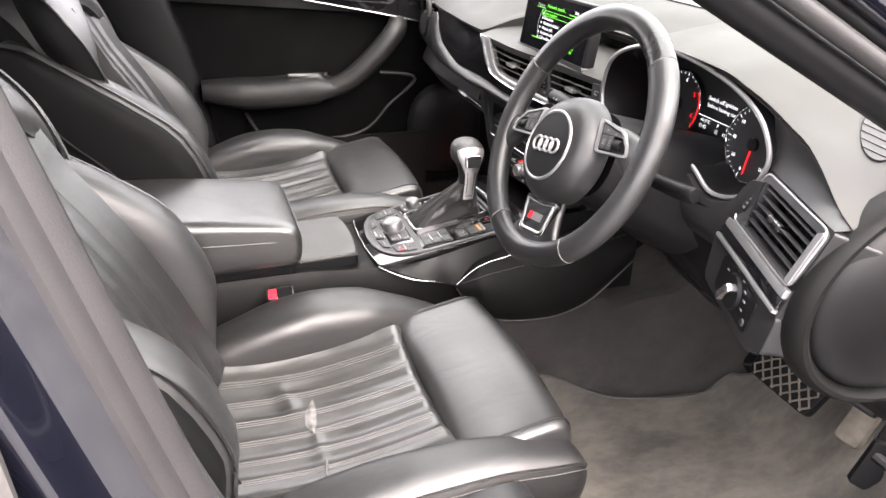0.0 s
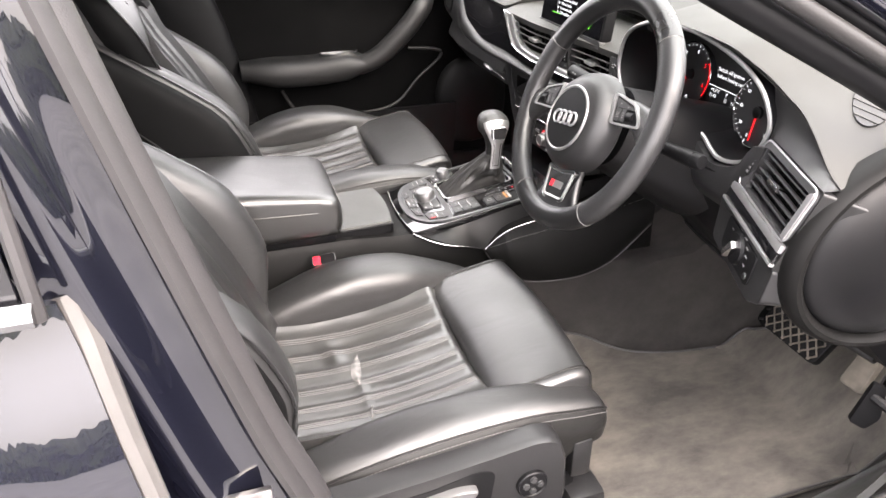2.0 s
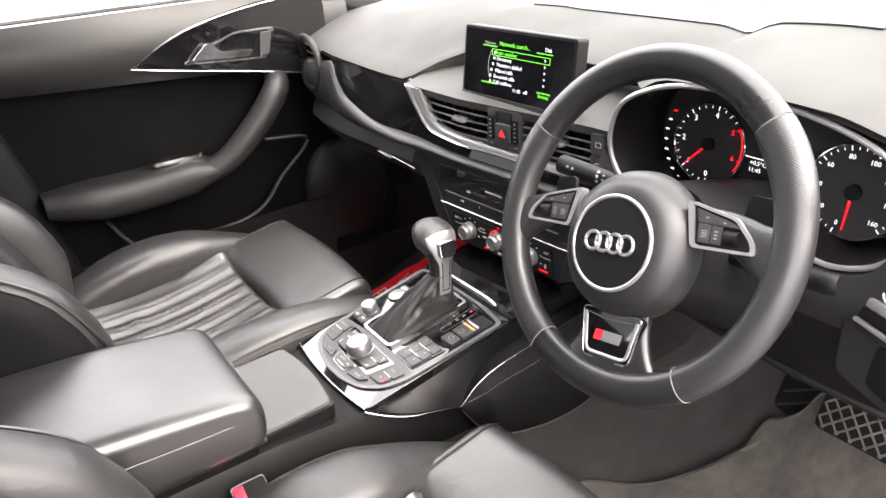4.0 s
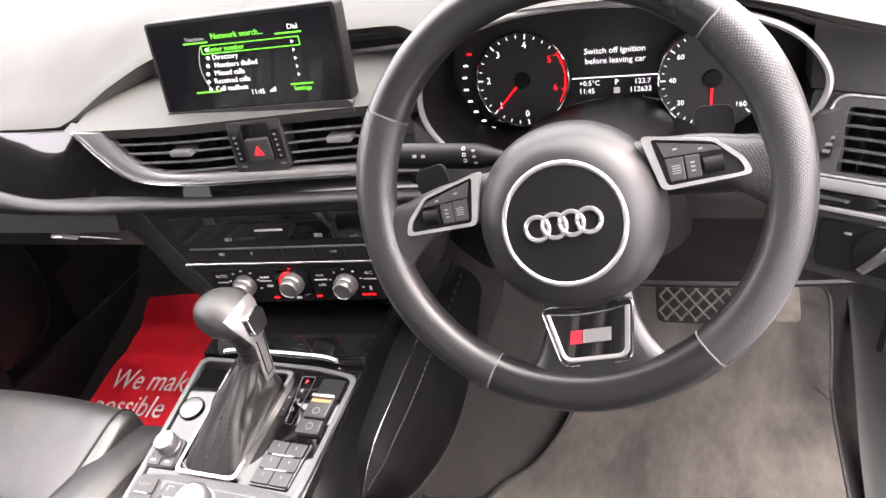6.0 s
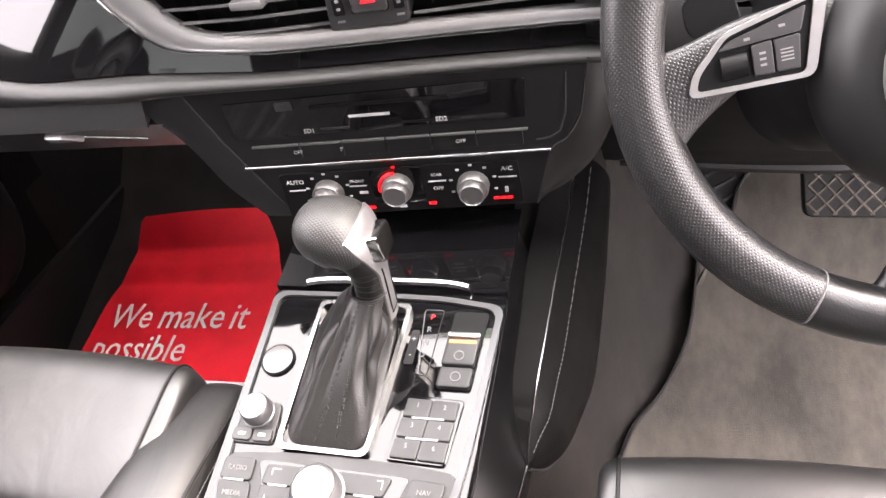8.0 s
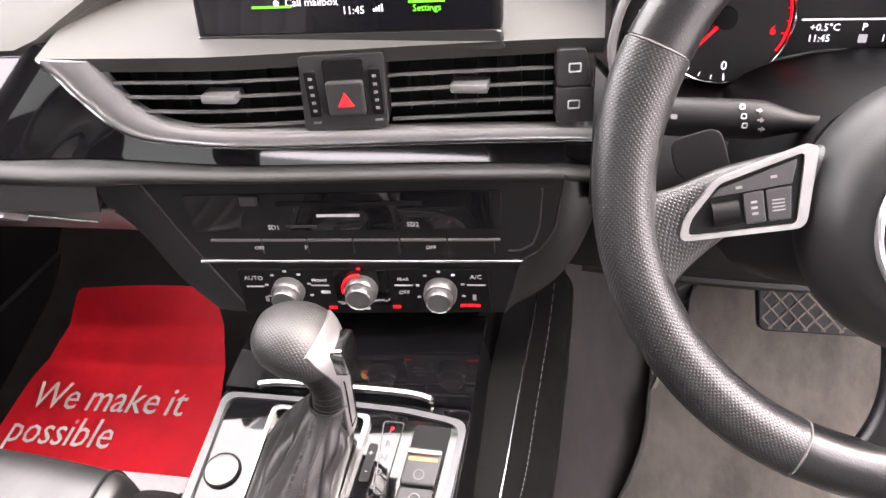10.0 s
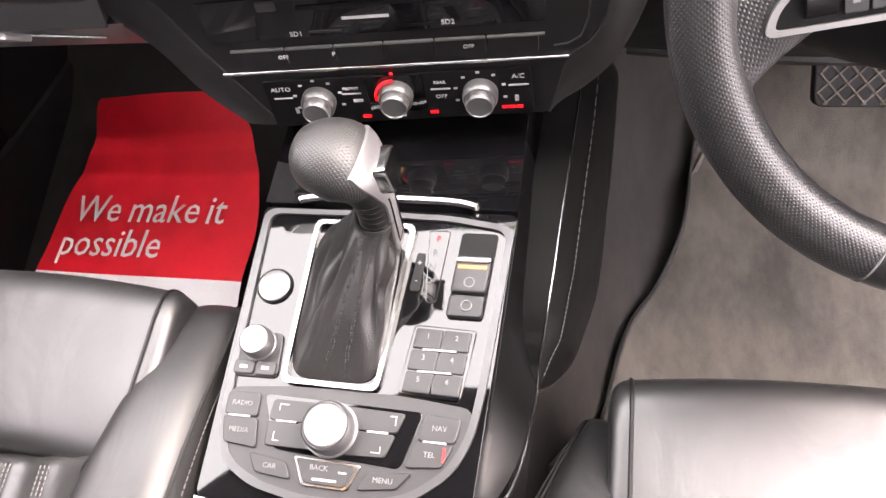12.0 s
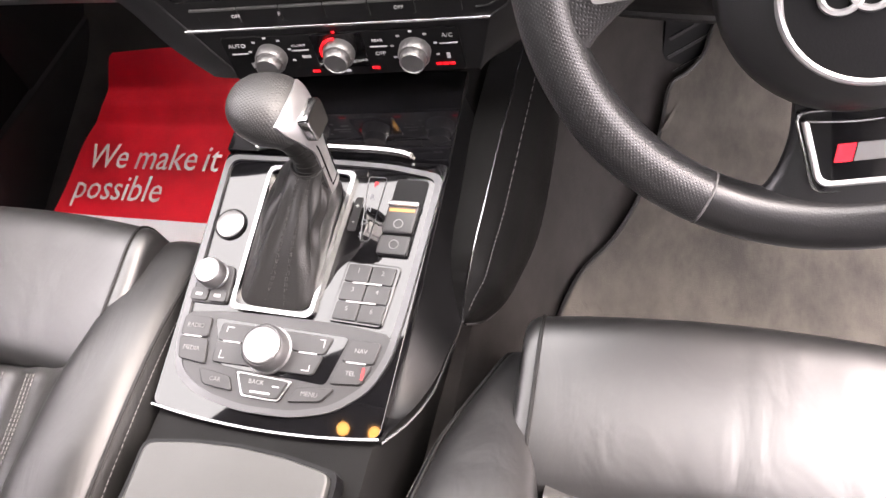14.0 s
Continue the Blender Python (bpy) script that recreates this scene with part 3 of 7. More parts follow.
part("painted_skin", slab(pillar_face, 40, 39, (-0.05, 0, 0)), PAINT, bpillar, "glossy dark blue painted metal")
SEAL = [(x, y - 0.016) for x, y in ((0.024, -0.012), (0.026, -0.006), (0.021, -0.001), (0.014, 0.0015), (0.009, 0.0025), (0.007, 0.0055), (0.001, 0.0105), (-0.006, 0.0135), (-0.012, 0.0125), (-0.018, 0.007), (-0.02, 0.0), (-0.014, -0.01), (0.0, -0.014))]
part("door_seal", loft([[p + Vector((x * (0.9 + 0.25 * k / 39), y * (0.9 + 0.25 * k / 39), 0)) for x, y in SEAL] for k, p in enumerate(BPTS)]), RUBBER, bpillar, "grey rubber door seal with a groove")
part("inner_trim", tube([p + Vector((-0.034, -0.038, 0)) for p in BPTS], 0.024, 12), SOFT, bpillar, "grey inner pillar trim")

sill = thing("door_sill", (0.66, 0.3, 0.38), "grey plastic sill trim of the door opening", "sill", kind="structure")
part("scuff_trim", slab(lambda u, v: Vector((0.672 + 0.073 * u, -0.3 + 0.78 * v, 0.385 + 0.045 * math.sin(math.pi * (0.15 + 0.7 * u)))), 14, 30, (0, 0, -0.06)), SILL_GREY, sill)


def kick(u, v):
    y = 0.40 + 0.66 * v
    up = max(0.0, min(1.0, (y - 0.62) / 0.38))
    up = up * up * (3 - 2 * up)
    zi, zo = 0.386 + 0.10 * up, 0.462 + 0.36 * up
    return Vector((0.668 + 0.08 * u + 0.008 * up, y, zi + (zo - zi) * u**1.7))


part("kick_panel", slab(kick, 16, 30, (0.004, 0, -0.02)), LID_GREY, sill, "smooth grey footwell side panel")
part("sill_seal", tube(smooth([(0.735, -0.05, 0.46), (0.745, 0.3, 0.46), (0.75, 0.7, 0.47), (0.752, 0.88, 0.55), (0.755, 0.96, 0.8)], 30), 0.009, 10), SEAL_DARK, sill, "rubber door seal")
part("sill_skin", slab(lambda u, v: Vector((0.76 + 0.09 * math.sin(u * 1.5), -0.6 + 1.7 * v, 0.45 - 0.2 * u)), 8, 6, (-0.02, 0, -0.01)), PAINT, sill, "dark blue painted sill")

DOOR_EDGE = material("pale_edge", (0.06, 0.056, 0.053), 0.5, grain=0.2, grain_size=300, stain=0.3, stain_size=20)
rear_door = thing("rear_door", (0.85, -0.6, 0.6), "closed dark blue rear door with chrome window trim", "car door")


SKIN = smooth([(0.8, 0, 0.3), (0.846, 0, 0.46), (0.872, 0, 0.6), (0.878, 0, 0.71), (0.87, 0, 0.80), (0.85, 0, 0.87), (0.82, 0, 0.945), (0.785, 0, 1.01)], 40)


def rear_skin(u, v):
    z = 0.3 + 0.71 * v
    y = lerp_table([(0.3, -0.1), (0.6, -0.125), (0.82, -0.16), (0.9, -0.175), (0.966, -0.187), (1.02, -0.2)], z) - 1.0 * u
    k = min(38, int(v * 39))
    x = SKIN[k].lerp(SKIN[k + 1], v * 39 - k).x
    return Vector((x - 0.02 * max(0.0, 1 - u * 14), y, z))


part("door_skin", slab(rear_skin, 24, 40, (-0.03, 0, 0)), PAINT, rear_door, "glossy dark blue paint")
part("door_edge", tube([rear_skin(0, k / 20) + Vector((-0.012, 0.004, 0)) for k in range(21)], 0.011, 8), DOOR_EDGE, rear_door, "pale door edge seal")
part("window_trim", tube([(0.79, -0.205 - 0.7 * k / 10, 1.018) for k in range(11)], 0.009, 8), DULL, rear_door, "satin window trim")
part("window_frame", tube([(0.785, -0.205, 1.01), (0.76, -0.215, 1.2), (0.70, -0.25, 1.42)], 0.006, 8), RUBBER, rear_door)
part("pane", slab(lambda u, v: Vector((0.78 - 0.08 * v, -0.215 - 0.7 * u - 0.04 * v, 1.015 + 0.39 * v)), 4, 4, (-0.004, 0, 0)), SCREEN_OFF, rear_door, "dark tinted glass")
latch = thing("door_striker", (0.79, -0.04, 0.77), "steel door striker loop on the pillar", "striker")
part("striker_plate", box(0.772, 0.779, -0.115, -0.075, 0.745, 0.80, bevel=0.002), STEEL, latch)
part("striker_loop", tube(smooth([(0.775, -0.108, 0.755), (0.8, -0.108, 0.757), (0.806, -0.095, 0.768), (0.8, -0.083, 0.782), (0.775, -0.083, 0.785)], 16), 0.004, 8), STEEL, latch)

# ---- driver's door, open ----
odoor = thing("driver_door", (0.83, 0.93, 0.6), "dark blue front door standing wide open", "car door")
OD = frame_of((0.83, 0.93, 0.0), (0.86, -0.5, 0), (0, 0, 1))
part("inner_panel", plate(round_poly([(0.02, 0.34), (0.98, 0.36), (1.04, 0.7), (1.02, 1.0), (0.06, 0.95)], 0.05), OD, 0.0, 0.05, 0.015), DOORSKIN, odoor, "black door lining")
part("outer_skin", plate(round_poly([(0.0, 0.3), (1.0, 0.32), (1.07, 0.7), (1.05, 1.01), (0.03, 0.96)], 0.05), OD @ pose(0, 0, 0), -0.09, -0.004, 0.02), PAINT, odoor, "glossy dark blue paint")
part("armrest", loft([super_ring(OD @ Vector((0.25 + 0.06 * k, 0.7 + 0.004 * k, 0.07)), (0.5, 0.86, 0), (0, 0, 1), 0.045, 0.035, 16, 3) for k in range(11)]), SOFT, odoor, "padded door armrest")
part("window_frame", tube([OD @ Vector(p) for p in smooth([(0.06, 0.95, -0.02), (0.35, 1.16, -0.03), (0.7, 1.36, -0.05), (0.95, 1.4, -0.06), (1.04, 1.01, -0.02)], 30)], 0.016, 8), DARK, odoor)

# ---- passenger door, closed ----
pdoor = thing("passenger_door", (-0.72, 0.3, 0.8), "closed black car door with armrest, pull handle and pocket", "car door")


def door_face(u, v):
    y, z = -0.12 + 0.95 * u, 0.36 + 0.735 * v
    y += 0.10 * (1 - v) * (1 - u) * 1.0
    return Vector((-0.72 + 0.012 * math.sin(math.pi * v) - 0.02 * max(0, v - 0.85) / 0.15, y, z))


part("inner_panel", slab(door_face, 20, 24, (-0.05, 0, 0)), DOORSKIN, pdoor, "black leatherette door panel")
part("upper_roll", slab(lambda u, v: Vector((-0.715 + 0.045 * math.sin(math.pi * (0.1 + 0.8 * v)) ** 0.7, -0.12 + 0.8 * u + 0.03 * (1 - v) * (1 - u), 0.985 + 0.11 * v - 0.055 * u * (1 - v))), 24, 10, (-0.03, 0, 0)), LEDGE, pdoor, "grey upper door shoulder")
part("chrome_line", tube(smooth([(-0.666, 0.21, 0.995), (-0.661, 0.3, 0.978), (-0.661, 0.45, 0.95), (-0.663, 0.62, 0.915)], 20), 0.0022, 8), DULL, pdoor, "slim aluminium trim line")
part("chrome_arc", tube(smooth([(-0.666, 0.21, 0.995), (-0.661, 0.28, 1.033), (-0.661, 0.36, 1.06), (-0.662, 0.48, 1.08), (-0.664, 0.62, 1.088)], 20), 0.0022, 8), DULL, pdoor)
DH = frame_of((-0.662, 0.4, 1.0), (0, 1, 0), (0, 0, 1))
part("gloss_inlay", plate(round_poly([(-0.185, -0.003), (-0.06, -0.025), (0.08, -0.055), (0.22, -0.08), (0.22, 0.088), (0.08, 0.082), (-0.04, 0.062), (-0.12, 0.032)], 0.03), DH, -0.03, 0.0, 0.002), GLOSS, pdoor, "gloss black door inlay")
cup = round_poly([(-0.095, -0.012), (0.078, -0.027), (0.104, 0.034), (0.02, 0.034), (-0.035, 0.017)], 0.012)
cup_c = Vector((0.012, 0.004))
part("handle_frame", hoop(cup, [tuple(cup_c + (Vector(p) - cup_c) * 0.88) for p in cup], DH, -0.004, 0.004), CHROME, pdoor, "chrome frame round the handle")
part("handle_cup", plate([tuple(cup_c + (Vector(p) - cup_c) * 0.9) for p in cup], DH, -0.006, 0.001), GLOSS, pdoor, "dark handle recess")
part("inner_handle", plate(round_poly([(-0.082, -0.006), (0.04, -0.016), (0.05, -0.004), (-0.02, 0.004), (-0.035, 0.022), (-0.05, 0.022)], 0.006), DH, 0.004, 0.014, 0.004), CHROME, pdoor, "chrome door release handle")
part("lock_buttons", plate(round_poly([(0.062, -0.018), (0.083, -0.018), (0.093, 0.026), (0.07, 0.026)], 0.004), DH, 0.004, 0.007, 0.001), BUTTON, pdoor)
part("armrest", loft([super_ring((-0.672, 0.335 * k / 11, 0.775 - 0.012 * math.sin(k / 10 * 3)), (1, 0, 0), (0, 0, 1), 0.055 * min(1, 0.62 + k / 6), 0.036 * min(1, 0.66 + k / 9, (11.4 - k) / 2.0), 20, 3) for k in range(12)]), DOOR_SOFT, pdoor, "padded door armrest")
part("pull_handle", tube(smooth([(-0.645, 0.30, 0.77), (-0.64, 0.36, 0.795), (-0.64, 0.43, 0.855), (-0.648, 0.48, 0.91), (-0.69, 0.50, 0.925)], 24), lambda f: 0.024 + 0.003 * math.sin(f * 3.14), 14), DOOR_SOFT, pdoor, "upright pull handle running into the armrest")
part("switch_plate", plate(round_poly([(-0.05, -0.012), (0.06, -0.012), (0.045, 0.014), (-0.06, 0.016)], 0.01), frame_of((-0.668, 0.26, 0.808), (0, 1, 0), (1, 0, 0)), -0.004, 0.004, 0.001), CHROME, pdoor, "chrome window switch plate")
part("pocket_rim", tube(smooth([(-0.69, 0.10, 0.71), (-0.67, 0.13, 0.66), (-0.665, 0.18, 0.64), (-0.66, 0.38, 0.645), (-0.66, 0.47, 0.72), (-0.665, 0.54, 0.785), (-0.68, 0.45, 0.80)], 40), 0.0045, 8), DOOR_SOFT, pdoor, "rounded rim of the door pocket")
part("pocket_panel", slab(lambda u, v: Vector((-0.70 + 0.045 * math.sin(u * 1.57), -0.02 + 0.6 * v, 0.40 + 0.24 * u)), 10, 10, (-0.01, 0, 0)), DARK, pdoor)
part("speaker_grille", loft([super_ring((-0.70 + 0.028 * k / 4, 0.64, 0.63), (0, 1, 0), (0, 0, 1), 0.11 - 0.004 * k * k, 0.13 - 0.004 * k * k, 28, 2.4) for k in range(5)]), DARK, pdoor, "dark speaker grille")

# ---- dashboard ----
FY = [(-0.72, 0.60), (-0.62, 0.555), (-0.46, 0.54), (-0.25, 0.546), (-0.1, 0.549), (0.0, 0.562), (0.1, 0.577), (0.19, 0.586), (0.3, 0.585), (0.55, 0.552), (0.66, 0.55), (0.72, 0.575)]


def fy(x):
    return lerp_table(FY, x)


def face(x, z, off=0.0):
    return Vector((x, fy(x) - off, z))


def ribbon(lo, hi, n, off, depth=0.012, m=6, bulge=0.0, lean=0.0, shift=None):
    """A panel on the dash face between two curves lo(u), hi(u) of (x, z); it leans back by lean metres a metre of its height."""

    def f(u, v):
        a, b = Vector(lo(u)), Vector(hi(u))
        p = a.lerp(b, v)
        tilt = lean * (b.y - a.y) * (0.5 - v) + (shift(p.x) if shift else 0.0)
        return face(p.x, p.y, off + tilt + bulge * math.sin(math.pi * v) ** 0.6)

    return slab(f, n, m, (0, depth, 0))


def curve_of(points, n=60):
    pts = smooth([(p[0], p[1], 0) for p in points], n)

    def f(u):
        s = u * (n - 1)
        k = min(n - 2, int(s))
        p = pts[k].lerp(pts[k + 1], s - k)
        return (p.x, p.y)

    return f


dash = thing("dashboard", (0, 0.7, 0.9), "grey-black dashboard with gloss black and aluminium trim", "dashboard")
YLIP = [(-0.73, 0.60), (-0.62, 0.56), (-0.45, 0.543), (-0.25, 0.55), (-0.20, 0.60), (-0.15, 0.64), (0.15, 0.655), (0.2, 0.62), (0.25, 0.58), (0.38, 0.565), (0.5, 0.566), (0.55, 0.572), (0.584, 0.567), (0.62, 0.56), (0.65, 0.553), (0.70, 0.542), (0.73, 0.545)]
ZLIP = [(-0.73, 1.0), (-0.45, 0.99), (-0.25, 0.984), (-0.2, 1.012), (-0.15, 1.03), (0.15, 1.038), (0.2, 1.032), (0.28, 1.06), (0.38, 1.066), (0.47, 1.062), (0.52, 1.05), (0.55, 1.04), (0.584, 1.031), (0.618, 1.023), (0.64, 1.013), (0.66, 1.002), (0.68, 0.99), (0.70, 0.977), (0.73, 0.96)]


def pad_top(u, v):
    x = -0.73 + 1.442 * u
    yl, zl = lerp_table(YLIP, x), lerp_table(ZLIP, x)
    if v < 0.12:
        k = v / 0.12
        hang = lerp_table([(0.2, 0.012), (0.26, 0.004), (0.5, 0.004), (0.56, 0.012)], x)
        return Vector((x, yl + 0.01 - 0.01 * math.sin(k * 1.57), zl - hang + hang * k))
    k = (v - 0.12) / 0.88
    y = yl + (1.13 - yl) * k
    crown = max(zl + 0.03, 1.068) if x < 0.46 else lerp_table([(0.46, 1.094), (0.52, zl + 0.03), (0.58, zl + 0.012), (0.63, zl + 0.008), (0.73, zl + 0.012)], x)
    z = zl + (crown - zl) * math.sin(min(1, k / 0.45) * 1.57) - 0.05 * max(0, k - 0.45) ** 1.5
    drop = max(0, -x - 0.55) * min(1.0, k * 3)
    return Vector((x, y, z - 1.2 * drop * drop))


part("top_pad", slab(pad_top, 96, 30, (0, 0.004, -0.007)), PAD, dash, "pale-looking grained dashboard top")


def shelf_at(u, v):
    x = -0.22 + 0.62 * u
    p = pad_top((x + 0.73) / 1.442, 0.12 + 0.88 * (0.38 + 0.06 * (1 - math.sin(min(1, u * 5) * 1.57)) + 0.45 * v))
    return p + Vector((0, 0, 0.0025))


part("windscreen_shelf", slab(shelf_at, 30, 8, (0, 0, -0.003)), SOFT, dash, "flat grey speaker cover panel")
DU, DV = (0.618 + 0.73) / 1.442, 0.28
DP = pad_top(DU, DV)
DFM = frame_of(DP + Vector((0, 0, 0.0005)), pad_top(DU + 0.01, DV) - DP, pad_top(DU, DV + 0.02) - DP) @ pose(0, 0, 0, 0, 0, -42)
part("recess", plate([(0.062 * math.cos(w), 0.023 * math.sin(w)) for w in (k * math.pi / 16 for k in range(32))], DFM, -0.004, 0.0008), DIAL, defrost)
for k in range(8):
    x = -0.049 + 0.014 * k
    h = 0.023 * math.sqrt(max(0.0, 1 - (x / 0.062) ** 2))
    part("slat", box(x - 0.0017, x + 0.0017, -h, h, -0.001, 0.0018, DFM), PAD, defrost)
part("carrier", slab(lambda u, v: face(-0.70 + 0.88 * u, 0.85 + 0.12 * v, -0.03), 40, 4, (0, 0.2, 0)), DARK, dash)

# gloss black band and satin strip
gl_lo = curve_of([(-0.482, 0.984), (-0.458, 0.958), (-0.42, 0.93), (-0.37, 0.915), (-0.306, 0.902), (-0.25, 0.8985), (-0.2, 0.8965), (-0.065, 0.891), (0.19, 0.8826)])
gl_hi = curve_of([(-0.482, 0.986), (-0.42, 0.985), (-0.36, 0.984), (-0.29, 0.983), (-0.226, 0.981), (-0.2, 0.945), (-0.165, 0.915), (-0.06, 0.909), (0.19, 0.903)])
part("gloss_band", ribbon(gl_lo, gl_hi, 60, 0.004, lean=0.42), GLOSS, dash, "gloss black trim band")


def band_reach(x):
    """How far the band's lower edge stands out of the dash face."""
    return lerp_table([(-0.70, 0.0), (-0.5, 0.0), (-0.42, 0.012), (-0.3, 0.017), (-0.24, 0.017), (-0.16, 0.008), (-0.08, 0.004), (0.2, 0.004)], x)


led_lo = curve_of([(-0.7, 0.9), (-0.6, 0.89), (-0.52, 0.885), (-0.46, 0.883), (-0.42, 0.882), (-0.37, 0.881), (-0.31, 0.88), (-0.25, 0.879), (-0.2, 0.878), (-0.065, 0.877), (0.19, 0.868)])
led_hi = curve_of([(-0.7, 0.955), (-0.56, 0.968), (-0.482, 0.979), (-0.458, 0.956), (-0.42, 0.9285), (-0.37, 0.9135), (-0.306, 0.9005), (-0.25, 0.897), (-0.2, 0.895), (-0.065, 0.8895), (0.19, 0.881)])
part("ledge", ribbon(led_lo, led_hi, 60, 0.006, 0.02, 12, 0.010, shift=band_reach), LEDGE, dash, "soft grey ledge under the trim")
tr_lo = curve_of([(-0.222, 0.979), (-0.21, 0.965), (-0.197, 0.9465), (-0.1654, 0.918), (-0.1008, 0.909), (0.0226, 0.905), (0.19, 0.9015)])
tr_hi = curve_of([(-0.1815, 0.977), (-0.172, 0.959), (-0.1563, 0.9386), (-0.1282, 0.9243), (-0.0753, 0.9197), (0.0243, 0.9156), (0.19, 0.9103)])
part("vent_trim", ribbon(tr_lo, tr_hi, 60, 0.007, 0.012, 6, 0.002), TRIM, dash, "satin aluminium vent surround")
part("trim_edge", tube([face(*tr_lo(k / 60), 0.009) for k in range(61)], 0.0014, 6), CHROME, dash)
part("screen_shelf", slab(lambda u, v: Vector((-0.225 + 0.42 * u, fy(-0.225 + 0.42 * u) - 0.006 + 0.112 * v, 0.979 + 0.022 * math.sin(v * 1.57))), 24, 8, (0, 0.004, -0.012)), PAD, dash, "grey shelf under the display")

# centre vents
VX = (1, 0.155, 0)


def air_vent(x0, x1, z0, z1, slats, tab_x, cut=None, group="dashboard vents"):
    v = thing("air_vent", ((x0 + x1) / 2, fy((x0 + x1) / 2), (z0 + z1) / 2), "black air vent with horizontal slats and a chrome tab", "air vent", group)
    part("duct", slab(lambda a, b: face(x0 + (x1 - x0) * a, z0 + (z1 - z0) * b, -0.035), 6, 2, (0, 0.01, 0)), DARK, v)
    for k in range(slats):
        z = z0 + (z1 - z0) * (k + 0.5) / slats
        a0 = x0
        if cut:
            a0 = cut(z)
        part("slat", slab(lambda a, b: face(a0 + (x1 - a0) * a, z + 0.001 - 0.001 * b, 0.002 - 0.0045 * b), 8, 2, (0, 0, -0.0022)), SLAT, v)
    for k in range(7):
        x = x0 + (x1 - x0) * (k + 0.5) / 7
        part("fin", box(x - 0.0006, x + 0.0006, fy(x) + 0.02, fy(x) + 0.034, z0 + 0.003, z1 - 0.003), DARK, v)
    zc = z0 + (z1 - z0) * ((slats // 2) + 0.5) / slats
    part("tab", box(tab_x - 0.014, tab_x + 0.014, fy(tab_x) - 0.008, fy(tab_x) + 0.01, zc - 0.0035, zc + 0.0035, bevel=0.002), ALU, v, "chrome vent tab")
    return v


def left_cut(z):
    return lerp_table([(0.916, -0.055), (0.92, -0.082), (0.9243, -0.126), (0.9386, -0.155), (0.959, -0.171), (0.98, -0.181)], z)


air_vent(-0.18, -0.024, 0.917, 0.976, 5, -0.085, left_cut)
air_vent(0.041, 0.16, 0.916, 0.974, 5, 0.1)
hz = thing("hazard_switch", (0.0085, fy(0), 0.945), "black hazard light switch with a red triangle", "switch")
HM = frame_of(face(0.0085, 0.9465, 0.006), VX, (0, 0, 1))
part("surround", plate(round_poly([(-0.0335, -0.0295), (0.0305, -0.0295), (0.0325, 0.0295), (-0.0295, 0.0295)], 0.004), HM, -0.03, 0.0, 0.001), BUTTON, hz)
part("gloss_field", plate(round_poly([(-0.0135, -0.0175), (0.0165, -0.0175), (0.0175, 0.0265), (-0.0125, 0.0265)], 0.003), HM, -0.002, 0.0015, 0.0005), GLOSS, hz)
part("button", plate(round_poly([(-0.0125, -0.0165), (0.0155, -0.0165), (0.016, 0.0105), (-0.012, 0.0105)], 0.003), HM, 0, 0.005, 0.002), BUTTON, hz)
part("triangle", plate([(-0.0045, -0.0085), (0.0075, -0.0085), (0.0015, 0.0025)], HM, 0.0045, 0.0056), RED_LIT, hz, "red warning triangle")
for sx in (-0.0225, 0.0245):
    wheel = part("thumbwheel", plate(round_poly([(sx - 0.0045, -0.017), (sx + 0.0045, -0.017), (sx + 0.0045, 0.019), (sx - 0.0045, 0.019)], 0.002), HM, -0.001, 0.003, 0.001), DARK, hz)
    for k in range(5):
        part("ridge", box(sx - 0.0014, sx + 0.0014, -0.0125 + k * 0.0062, -0.0105 + k * 0.0062, 0.003, 0.0036, HM), GREY_PRINT, wheel)
    bar(HM, sx - 0.0005, -0.0225, 0.006, 0.0018, GREY_PRINT, hz)
sw = thing("switch_pair", (0.175, fy(0.175), 0.945), "pair of grey push switches beside the vent", "switch")
SM = frame_of(face(0.176, 0.944, 0.007), VX, (0, 0, 1))
part("upper_switch", plate(round_poly([(-0.013, 0.0005), (0.012, 0.0005), (0.007, 0.028), (-0.013, 0.028)], 0.003), SM, -0.02, 0.001, 0.001), BUTTON, sw)
part("lower_switch", plate(round_poly([(-0.013, -0.028), (0.016, -0.028), (0.0125, -0.0005), (-0.013, -0.0005)], 0.003), SM, -0.02, 0.001, 0.001), BUTTON, sw)
for yy in (0.014, -0.014):
    part("icon", hoop(round_poly([(-0.005, yy - 0.003), (0.004, yy - 0.003), (0.004, yy + 0.004), (-0.005, yy + 0.004)], 0.001, 2), round_poly([(-0.004, yy - 0.002), (0.003, yy - 0.002), (0.003, yy + 0.003), (-0.004, yy + 0.003)], 0.0008, 2), SM, 0.001, 0.0014), WHITE_PRINT, sw)

# outer vents
lv = air_vent(-0.645, -0.545, 0.925, 1.0, 5, -0.595)
part("vent_ring", tube(smooth([face(-0.53, 0.965, 0.012), face(-0.545, 1.0, 0.012), face(-0.595, 1.012, 0.012), face(-0.645, 1.0, 0.01), face(-0.66, 0.955, 0.01), face(-0.64, 0.917, 0.012), face(-0.58, 0.912, 0.012), face(-0.54, 0.93, 0.012)], 40, True), 0.007, 10, True), DOOR_SOFT, lv, "rounded grey vent surround")

